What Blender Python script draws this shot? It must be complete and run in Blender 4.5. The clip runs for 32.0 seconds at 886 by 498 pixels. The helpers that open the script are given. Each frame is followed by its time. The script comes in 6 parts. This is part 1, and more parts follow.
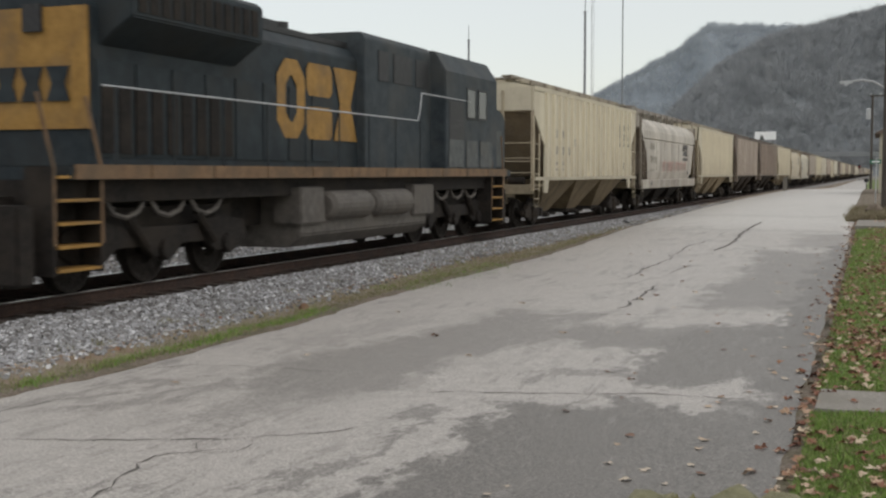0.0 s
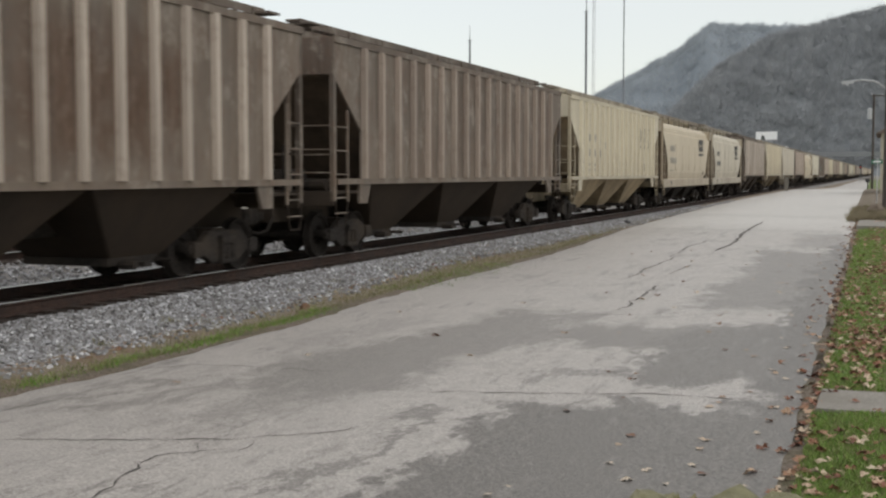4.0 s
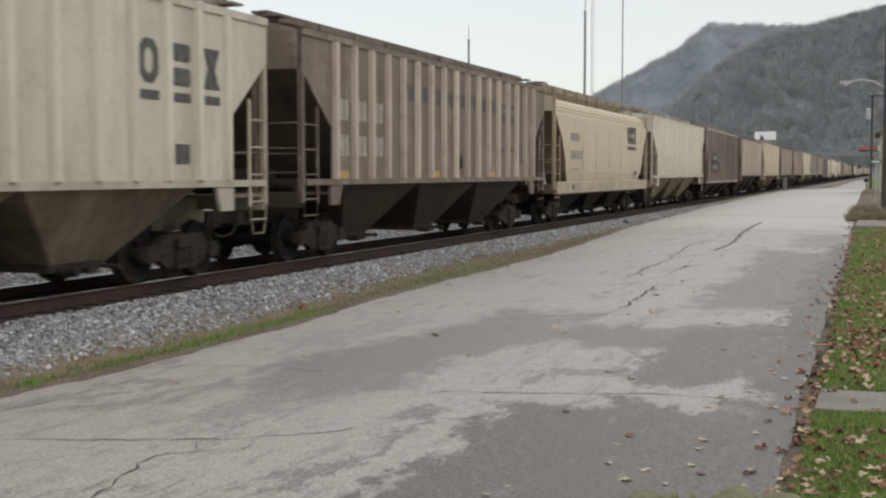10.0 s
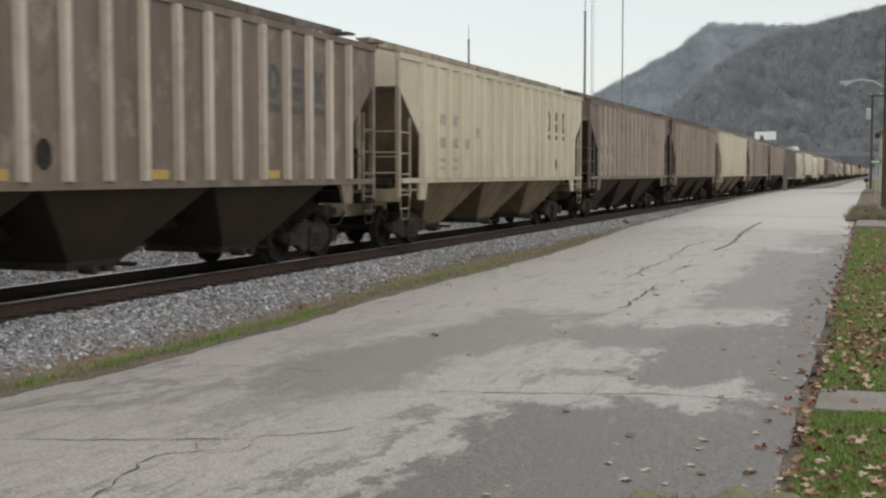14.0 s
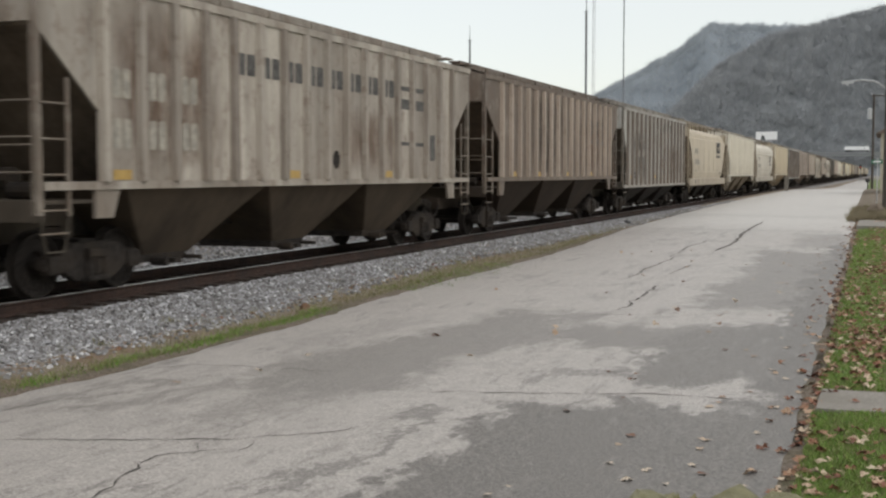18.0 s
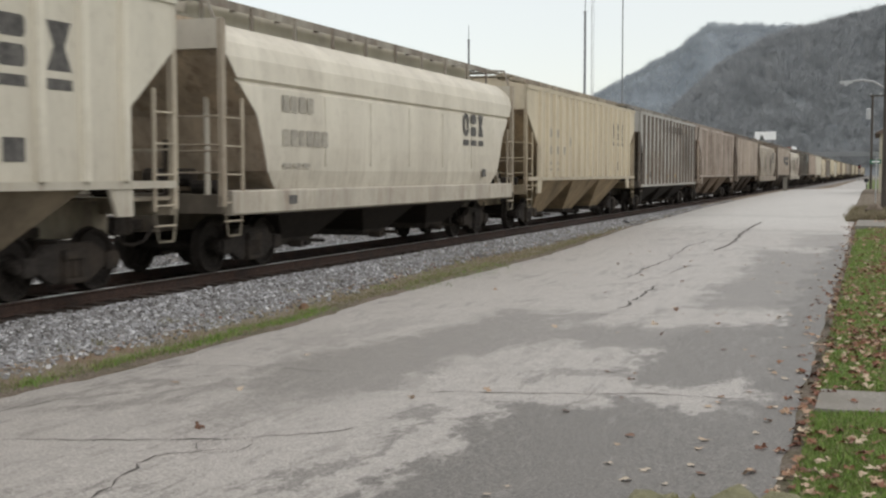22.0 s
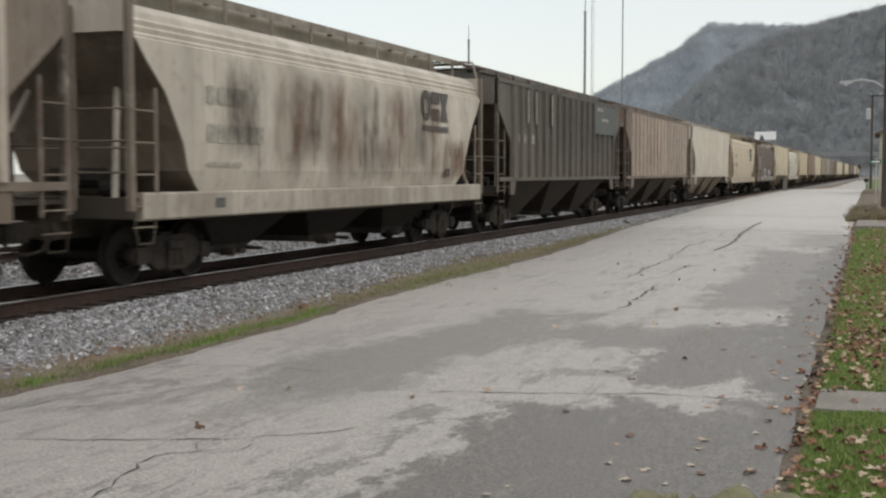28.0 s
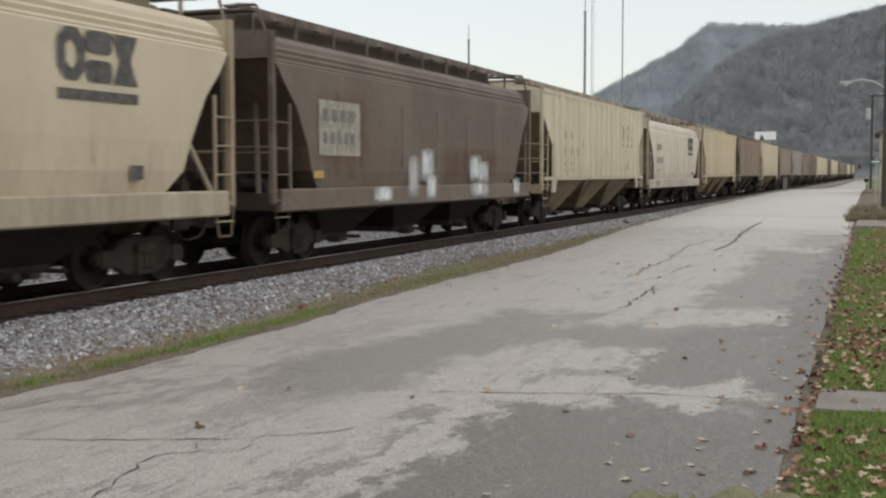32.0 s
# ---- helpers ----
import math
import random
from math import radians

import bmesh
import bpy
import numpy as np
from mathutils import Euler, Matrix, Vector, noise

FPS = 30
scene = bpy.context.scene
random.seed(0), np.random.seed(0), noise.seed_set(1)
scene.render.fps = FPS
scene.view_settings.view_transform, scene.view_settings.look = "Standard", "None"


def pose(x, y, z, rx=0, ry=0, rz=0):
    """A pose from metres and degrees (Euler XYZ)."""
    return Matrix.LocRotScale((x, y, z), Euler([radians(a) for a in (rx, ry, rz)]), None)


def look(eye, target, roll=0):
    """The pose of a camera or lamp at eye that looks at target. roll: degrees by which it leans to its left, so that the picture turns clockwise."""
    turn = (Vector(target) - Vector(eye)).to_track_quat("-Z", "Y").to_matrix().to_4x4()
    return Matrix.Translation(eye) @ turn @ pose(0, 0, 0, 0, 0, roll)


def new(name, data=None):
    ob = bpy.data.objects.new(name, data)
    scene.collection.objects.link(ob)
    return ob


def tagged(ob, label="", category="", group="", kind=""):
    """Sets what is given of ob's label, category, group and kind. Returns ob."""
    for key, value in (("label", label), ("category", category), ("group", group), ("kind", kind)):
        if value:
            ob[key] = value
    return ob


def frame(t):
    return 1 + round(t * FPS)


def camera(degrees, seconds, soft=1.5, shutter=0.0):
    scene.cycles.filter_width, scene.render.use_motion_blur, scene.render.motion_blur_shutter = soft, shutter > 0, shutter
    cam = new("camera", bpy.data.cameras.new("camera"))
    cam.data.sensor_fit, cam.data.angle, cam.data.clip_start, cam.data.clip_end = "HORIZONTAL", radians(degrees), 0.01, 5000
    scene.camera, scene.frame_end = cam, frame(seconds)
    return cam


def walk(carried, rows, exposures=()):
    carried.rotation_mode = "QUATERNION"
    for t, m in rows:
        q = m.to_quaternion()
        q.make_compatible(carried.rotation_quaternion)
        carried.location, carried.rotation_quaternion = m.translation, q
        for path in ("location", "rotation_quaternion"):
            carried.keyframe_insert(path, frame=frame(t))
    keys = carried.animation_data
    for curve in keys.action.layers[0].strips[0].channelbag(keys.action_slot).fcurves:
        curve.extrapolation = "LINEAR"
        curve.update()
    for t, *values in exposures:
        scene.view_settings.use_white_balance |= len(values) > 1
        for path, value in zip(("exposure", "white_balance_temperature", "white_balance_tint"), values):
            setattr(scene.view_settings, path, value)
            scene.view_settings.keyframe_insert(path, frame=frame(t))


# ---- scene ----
# ---------------- camera ----------------
EYE = 2.2            # eye height over the street
RAIL = 0.49          # rail head over the street
TRACK = -11.6        # centre line of the near track
cam = camera(41.03, 32.0, soft=2.3, shutter=0.15)
PITCH, YAW, NUDGE = 86.34, 20.43, 0.055
rest, nudged = pose(0, 0, EYE, PITCH, 0, YAW), pose(0, 0, EYE, PITCH, 0, YAW + NUDGE)
walk(cam, [(0.0, rest), (1.6, rest), (1.9, nudged), (8.1, nudged), (8.4, rest), (15.0, rest), (16.0, nudged),
           (20.7, nudged), (21.2, rest), (32.0, rest)],
     exposures=[(0.0, -0.2), (1.0, -0.06), (6.0, -0.1), (12.0, -0.08), (13.0, -0.2), (14.0, -0.1), (21.0, -0.02), (28.0, -0.05), (32.0, -0.07)])

# ---------------- world and sun: flat overcast ----------------
world = bpy.data.worlds.new("overcast")
scene.world = world
world.use_nodes = True
wn = world.node_tree.nodes
wl = world.node_tree.links
wn.clear()
w_out = wn.new("ShaderNodeOutputWorld")
w_sum = wn.new("ShaderNodeAddShader")
w_sky_bg = wn.new("ShaderNodeBackground")
w_cloud_bg = wn.new("ShaderNodeBackground")
w_sky = wn.new("ShaderNodeTexSky")
w_sky.sky_type, w_sky.sun_disc = "NISHITA", False
SUN_EL, SUN_AZ = radians(42), radians(125)
w_sky.sun_elevation, w_sky.sun_rotation = SUN_EL, SUN_AZ
w_sky_bg.inputs["Strength"].default_value = 0.05
wl.new(w_sky.outputs[0], w_sky_bg.inputs["Color"])
w_tc = wn.new("ShaderNodeTexCoord")
w_sep = wn.new("ShaderNodeSeparateXYZ")
w_ramp = wn.new("ShaderNodeValToRGB")
w_ramp.color_ramp.elements[0].position, w_ramp.color_ramp.elements[0].color = 0.0, (0.735, 0.720, 0.668, 1)
w_ramp.color_ramp.elements[1].position, w_ramp.color_ramp.elements[1].color = 0.75, (1.16, 1.12, 1.05, 1)
w_mid = w_ramp.color_ramp.elements.new(0.15)
w_mid.color = (0.760, 0.742, 0.680, 1)
w_noise = wn.new("ShaderNodeTexNoise")
w_noise.inputs["Scale"].default_value, w_noise.inputs["Detail"].default_value = 2.2, 4
w_mul = wn.new("ShaderNodeMapRange")
w_mul.inputs["To Min"].default_value, w_mul.inputs["To Max"].default_value = 0.95, 1.05
w_scale = wn.new("ShaderNodeVectorMath")
w_scale.operation = "SCALE"
wl.new(w_tc.outputs["Generated"], w_sep.inputs[0])
wl.new(w_sep.outputs["Z"], w_ramp.inputs["Fac"])
wl.new(w_tc.outputs["Generated"], w_noise.inputs["Vector"])
wl.new(w_noise.outputs["Fac"], w_mul.inputs["Value"])
wl.new(w_ramp.outputs["Color"], w_scale.inputs[0])
wl.new(w_mul.outputs["Result"], w_scale.inputs["Scale"])
wl.new(w_scale.outputs["Vector"], w_cloud_bg.inputs["Color"])
w_cloud_bg.inputs["Strength"].default_value = 0.90
wl.new(w_sky_bg.outputs[0], w_sum.inputs[0])
wl.new(w_cloud_bg.outputs[0], w_sum.inputs[1])
wl.new(w_sum.outputs[0], w_out.inputs["Surface"])

sun_data = bpy.data.lights.new("sun", "SUN")
sun_data.energy, sun_data.angle, sun_data.color = 0.6, radians(25), (1.0, 0.96, 0.90)
sun = new("sun", sun_data)
sun_dir = Vector((math.sin(SUN_AZ) * math.cos(SUN_EL), math.cos(SUN_AZ) * math.cos(SUN_EL), math.sin(SUN_EL)))
sun.matrix_world = look(sun_dir * 60, (0, 0, 0))

# ---------------- materials ----------------


class Nodes:
    """A material's node tree with a few shorthands."""

    def __init__(self, name, rough=0.7, metal=0.0, spec=0.4):
        self.mat = bpy.data.materials.new(name)
        self.mat.use_nodes = True
        self.n, self.l = self.mat.node_tree.nodes, self.mat.node_tree.links
        self.b = self.n["Principled BSDF"]
        self.b.inputs["Roughness"].default_value = rough
        self.b.inputs["Metallic"].default_value = metal
        self.b.inputs["Specular IOR Level"].default_value = spec
        self.tc = self.n.new("ShaderNodeTexCoord")
        self.info = self.n.new("ShaderNodeObjectInfo")

    def vec(self, scale, spread=0.0):
        m = self.n.new("ShaderNodeMapping")
        m.inputs["Scale"].default_value = scale
        src = self.tc.outputs["Object"]
        if spread:
            off = self.n.new("ShaderNodeVectorMath")
            off.operation = "MULTIPLY_ADD"
            comb = self.n.new("ShaderNodeCombineXYZ")
            self.l.new(self.info.outputs["Random"], comb.inputs[0])
            self.l.new(self.info.outputs["Random"], comb.inputs[1])
            self.l.new(comb.outputs[0], off.inputs[0])
            off.inputs[1].default_value = (spread, spread * 1.7, 0)
            self.l.new(src, off.inputs[2])
            src = off.outputs[0]
        self.l.new(src, m.inputs["Vector"])
        return m.outputs[0]

    def noise(self, scale, detail=4, rough=0.6, stretch=(1, 1, 1), spread=0.0, lo=0.35, hi=0.65):
        t = self.n.new("ShaderNodeTexNoise")
        t.inputs["Scale"].default_value, t.inputs["Detail"].default_value = scale, detail
        t.inputs["Roughness"].default_value = rough
        self.l.new(self.vec(stretch, spread), t.inputs["Vector"])
        r = self.n.new("ShaderNodeMapRange")
        r.inputs["From Min"].default_value, r.inputs["From Max"].default_value = lo, hi
        self.l.new(t.outputs["Fac"], r.inputs["Value"])
        return r.outputs["Result"]

    def cells(self, scale, stretch=(1, 1, 1), out="Color"):
        t = self.n.new("ShaderNodeTexVoronoi")
        t.inputs["Scale"].default_value = scale
        self.l.new(self.vec(stretch), t.inputs["Vector"])
        return t.outputs[out]

    def math(self, op, a, b):
        m = self.n.new("ShaderNodeMath")
        m.operation, m.use_clamp = op, True
        for i, v in enumerate((a, b)):
            if isinstance(v, (int, float)):
                m.inputs[i].default_value = v
            else:
                self.l.new(v, m.inputs[i])
        return m.outputs[0]

    def mix(self, fac, a, b, kind="MIX"):
        m = self.n.new("ShaderNodeMix")
        m.data_type, m.blend_type = "RGBA", kind
        for i, v in ((0, fac), (6, a), (7, b)):
            if isinstance(v, (int, float)):
                m.inputs[i].default_value = v
            elif isinstance(v, tuple):
                m.inputs[i].default_value = (*v, 1)
            else:
                self.l.new(v, m.inputs[i])
        return m.outputs[2]

    def ramp(self, fac, stops):
        r = self.n.new("ShaderNodeValToRGB")
        e = r.color_ramp.elements
        for i, (p, c) in enumerate(stops):
            el = e[i] if i < 2 else e.new(p)
            el.position, el.color = p, (*c, 1)
        self.l.new(fac, r.inputs["Fac"])
        return r.outputs["Color"]

    def done(self, colour, bump=None, strength=0.2, dist=0.01, rough=None):
        if isinstance(colour, tuple):
            self.b.inputs["Base Color"].default_value = (*colour, 1)
        else:
            self.l.new(colour, self.b.inputs["Base Color"])
        if bump is not None:
            b = self.n.new("ShaderNodeBump")
            b.inputs["Strength"].default_value, b.inputs["Distance"].default_value = strength, dist
            self.l.new(bump, b.inputs["Height"])
            self.l.new(b.outputs[0], self.b.inputs["Normal"])
        if rough is not None:
            self.l.new(rough, self.b.inputs["Roughness"])
        return self.mat


def car_paint():
    """Weathered car paint: the object's own colour, with rust, soot and dust by its alpha."""
    k = Nodes("car_paint", 0.62, 0, 0.35)
    paint, amount = k.info.outputs["Color"], k.info.outputs["Alpha"]
    streak = k.noise(1.9, 5, 0.62, (1, 1, 0.12), 37, 0.44, 0.66)
    fine_streak = k.noise(7.0, 5, 0.7, (1, 1, 0.07), 61, 0.50, 0.72)
    patch = k.noise(0.75, 6, 0.68, (1, 1, 0.6), 53, 0.44, 0.66)
    blot = k.noise(1.7, 7, 0.78, (1, 1, 0.7), 71, 0.52, 0.63)
    grain = k.noise(11, 6, 0.75, (1, 1, 0.5), 11)
    c = k.mix(k.math("MULTIPLY", grain, 0.12), paint, (0.33, 0.295, 0.25))
    bay = k.noise(0.95, 2, 0.5, (1, 1, 0.05), 83, 0.40, 0.60)
    c = k.mix(k.math("MULTIPLY", bay, k.math("MULTIPLY", amount, 1.15)), c, (0.15, 0.125, 0.105))
    sheen = k.noise(0.55, 3, 0.5, (1, 1, 0.3), 17, 0.42, 0.60)
    c = k.mix(k.math("MULTIPLY", sheen, 0.10), c, (0.42, 0.36, 0.28))
    c = k.mix(k.math("MULTIPLY", k.math("MULTIPLY", patch, amount), 0.85), c, (0.125, 0.085, 0.062))
    c = k.mix(k.math("MULTIPLY", k.math("MULTIPLY", streak, amount), 0.95), c, (0.085, 0.066, 0.053))
    c = k.mix(k.math("MULTIPLY", k.math("MULTIPLY", blot, amount), 0.85), c, (0.345, 0.305, 0.26))
    peel = k.noise(3.4, 7, 0.78, (1, 1, 0.8), 97, 0.535, 0.60)
    some = k.math("ADD", amount, 0.015)
    c = k.mix(k.math("MULTIPLY", k.math("MULTIPLY", peel, some), 0.95), c, (0.135, 0.088, 0.064))
    lines = k.noise(8.0, 4, 0.6, (1, 1, 0.03), 41, 0.54, 0.68)
    c = k.mix(k.math("MULTIPLY", k.math("MULTIPLY", lines, some), 0.55), c, (0.060, 0.047, 0.039))
    sep = k.n.new("ShaderNodeSeparateXYZ")
    k.l.new(k.tc.outputs["Object"], sep.inputs[0])
    low = k.n.new("ShaderNodeMapRange")
    low.inputs["From Min"].default_value, low.inputs["From Max"].default_value = 2.9, 1.3
    k.l.new(sep.outputs["Z"], low.inputs["Value"])
    runs = k.math("MULTIPLY", k.math("MULTIPLY", fine_streak, low.outputs["Result"]), 0.50)
    c = k.mix(runs, c, (0.19, 0.125, 0.08))
    dust = k.math("MULTIPLY", k.math("MULTIPLY", low.outputs["Result"], k.noise(1.2, 5, 0.65, (1, 1, 0.7), 23)), 0.34)
    c = k.mix(dust, c, (0.20, 0.165, 0.125))
    return k.done(c, grain, 0.14, 0.012)


def sooty_paint():
    """Underframe paint: the object's own colour, with underside shade put into it, under soot and brake dust."""
    k = Nodes("shaded_sooty_paint", 0.85, 0, 0.15)
    grain = k.noise(9, 6, 0.75, (1, 1, 0.6), 13)
    soot = k.noise(0.9, 6, 0.7, (1, 1, 0.5), 29, 0.38, 0.66)
    c = k.mix(k.math("MULTIPLY", soot, 0.6), k.info.outputs["Color"], (0.020, 0.0170, 0.015))
    c = k.mix(k.math("MULTIPLY", grain, 0.25), c, (0.060, 0.048, 0.038))
    return k.done(c, grain, 0.14, 0.012)


def speckled(name, a, b, scale, rough=0.8, metal=0.0, c=None, cscale=0.6, bump=0.3, dist=0.01, stretch=(1, 1, 1), spec=0.4):
    k = Nodes(name, rough, metal, spec)
    fine = k.noise(scale, 6, 0.7, stretch, 7)
    col = k.mix(fine, a, b)
    if c:
        col = k.mix(k.math("MULTIPLY", k.noise(cscale, 4, 0.6, stretch, 19, 0.45, 0.65), 0.7), col, c)
    return k.done(col, fine, bump, dist)


def asphalt():
    """Old street surface: pale worn stretches, darker tarry patches with ragged edges, and sky sheen painted far off.
    """
    k = Nodes("worn_asphalt", 0.52, 0, 0.5)
    grit = k.noise(38, 4, 0.9, lo=0.40, hi=0.62)
    mottle = k.noise(5, 6, 0.72)
    worn = k.mix(grit, (0.255, 0.237, 0.219), (0.540, 0.507, 0.474))
    dark = k.mix(grit, (0.020, 0.0183, 0.0162), (0.180, 0.166, 0.150))
    warp = k.n.new("ShaderNodeTexNoise")
    warp.inputs["Scale"].default_value, warp.inputs["Detail"].default_value, warp.inputs["Roughness"].default_value = 0.9, 7, 0.68
    k.l.new(k.vec((1.0, 0.55, 1)), warp.inputs["Vector"])
    shift = k.n.new("ShaderNodeVectorMath")
    shift.operation = "MULTIPLY_ADD"
    shift.inputs[1].default_value = (2.6, 3.6, 0)
    k.l.new(warp.outputs["Color"], shift.inputs[0])
    k.l.new(k.tc.outputs["Object"], shift.inputs[2])

    fray = k.n.new("ShaderNodeTexNoise")
    fray.inputs["Scale"].default_value, fray.inputs["Detail"].default_value, fray.inputs["Roughness"].default_value = 4.5, 6, 0.75
    k.l.new(k.vec((1.0, 0.4, 1)), fray.inputs["Vector"])
    shift2 = k.n.new("ShaderNodeVectorMath")
    shift2.operation = "MULTIPLY_ADD"
    shift2.inputs[1].default_value = (1.3, 2.2, 0)
    k.l.new(fray.outputs["Color"], shift2.inputs[0])
    k.l.new(shift.outputs[0], shift2.inputs[2])

    def patch(x0, x1, y0, y1, turn=0.0, amount=1.0, soft=0.16):
        """A ragged patch over x0..x1, y0..y1, turned by some degrees; soft is the width of its edge in metres."""
        m = k.n.new("ShaderNodeMapping")
        m.vector_type = "TEXTURE"
        hx, hy = (x1 - x0) / 2, (y1 - y0) / 2
        m.inputs["Location"].default_value = ((x0 + x1) / 2 + 1.95, (y0 + y1) / 2 + 2.9, 0)
        m.inputs["Rotation"].default_value = (0, 0, radians(turn))
        k.l.new(shift2.outputs[0], m.inputs["Vector"])
        p = k.n.new("ShaderNodeSeparateXYZ")
        k.l.new(m.outputs[0], p.inputs[0])
        sides = []
        for axis, half, edge in (("X", hx, soft), ("Y", hy, soft * 1.8)):
            r = k.n.new("ShaderNodeMapRange")
            r.inputs["From Min"].default_value, r.inputs["From Max"].default_value = half + edge, half - edge
            size = k.n.new("ShaderNodeMath")
            size.operation = "ABSOLUTE"
            k.l.new(p.outputs[axis], size.inputs[0])
            k.l.new(size.outputs[0], r.inputs["Value"])
            sides.append(r.outputs["Result"])
        return k.math("MULTIPLY", k.math("MULTIPLY", *sides), amount)

    mask = None
    for spot in ((-3.42, 1.0, 1.5, 10.7, -1, 1.0, 0.10), (-2.6, 0.5, 9.0, 11.2, 0, 0.95, 0.10), (-1.45, 0.5, 8.0, 37.0, 0.5, 1.0, 0.16), (-2.75, 0.5, 12.3, 17.0, 4, 0.92, 0.14), (-3.5, -2.5, 12.35, 12.85, 0, 0.7, 0.10), (-4.5, -2.2, 14.6, 17.0, -6, 0.75, 0.18),
                 (-6.15, -4.45, 10.0, 18.4, -6, 0.68, 0.24), (-5.9, -5.1, 8.7, 10.8, -14, 0.5, 0.2), (-3.05, 0.3, 19.2, 34.5, 1, 0.72, 0.2), (-2.6, 0.3, 34.5, 43.0, 0, 0.55, 0.3),
                 (-7.45, -7.15, 8.4, 10.6, -12, 0.6, 0.12), (-6.75, -6.4, 8.6, 11.0, -10, 0.6, 0.12), (-4.06, -3.82, 7.2, 10.2, -3, 0.75, 0.07), (-6.9, -6.6, 12.5, 16.5, -3, 0.4, 0.16),
                 (-9.0, -1.6, 55.6, 58.6, 2, 0.6, 0.3), (-7.5, -1.5, 44.0, 45.0, 3, 0.5, 0.2), (-3.2, -1.0, 68.0, 72.0, 0, 0.4, 0.3)):
        b = patch(*spot)
        mask = b if mask is None else k.math("MAXIMUM", mask, b)
    pale = None
    for spot in ((-4.5, -1.1, 11.15, 11.95, 3, 0.85, 0.14), (-3.9, -2.6, 12.9, 14.3, 12, 0.8, 0.16), (-4.0, -1.6, 17.5, 18.9, 2, 0.55, 0.14), (-2.6, -1.6, 33.8, 35.6, 0, 0.6, 0.2)):
        b = patch(*spot)
        pale = b if pale is None else k.math("MAXIMUM", pale, b)
    mask = k.math("SUBTRACT", mask, pale)
    small = k.noise(1.3, 7, 0.75, (1, 0.35, 1), 0, 0.56, 0.66)
    mask = k.math("MAXIMUM", mask, k.math("MULTIPLY", small, 0.55))
    streaks = k.noise(4.2, 7, 0.76, (1, 0.2, 1), 0, 0.525, 0.59)
    broad = k.noise(0.55, 4, 0.6, (1, 0.5, 1), 0, 0.42, 0.58)
    mask = k.math("MAXIMUM", mask, k.math("MULTIPLY", k.math("MULTIPLY", streaks, broad), 0.62))
    bare = k.noise(6.0, 7, 0.75, (1, 0.22, 1), 0, 0.57, 0.63)
    mask = k.math("SUBTRACT", mask, k.math("MULTIPLY", bare, 0.22))
    c = k.mix(k.math("MULTIPLY", mask, 0.84), worn, dark)
    # Grazing sky sheen on the distant street, painted as a paler stretch.
    c = k.mix(patch(-14.0, 4.0, 46.0, 142.0, 0, 0.65, 2.0), c, k.mix(grit, (0.40, 0.385, 0.36), (0.66, 0.64, 0.60)))
    c = k.mix(k.math("MULTIPLY", mottle, 0.22), c, (0.13, 0.12, 0.108))
    pits = k.noise(24, 3, 0.8, lo=0.58, hi=0.70)
    c = k.mix(k.math("MULTIPLY", pits, 0.35), c, (0.07, 0.065, 0.058))
    return k.done(c, grit, 0.4, 0.006)


def grass_mat(name, a, b, c):
    k = Nodes(name, 0.75, 0, 0.3)
    fine = k.noise(22, 5, 0.75)
    col = k.mix(fine, a, b)
    col = k.mix(k.noise(1.3, 5, 0.65, lo=0.45, hi=0.62), col, c)
    return k.done(col, fine, 0.5, 0.03)


def random_tint(name, stops, rough=0.7, fine=30, island=False):
    """Pieces that differ one from the next."""
    k = Nodes(name, rough)
    src = k.info.outputs["Random"]
    if island:
        g = k.n.new("ShaderNodeNewGeometry")
        src = g.outputs["Random Per Island"]
    c = k.ramp(src, stops)
    n = k.noise(fine, 4, 0.7)
    c = k.mix(k.math("MULTIPLY", n, 0.3), c, (0.06, 0.05, 0.04))
    return k.done(c, n, 0.2, 0.005)


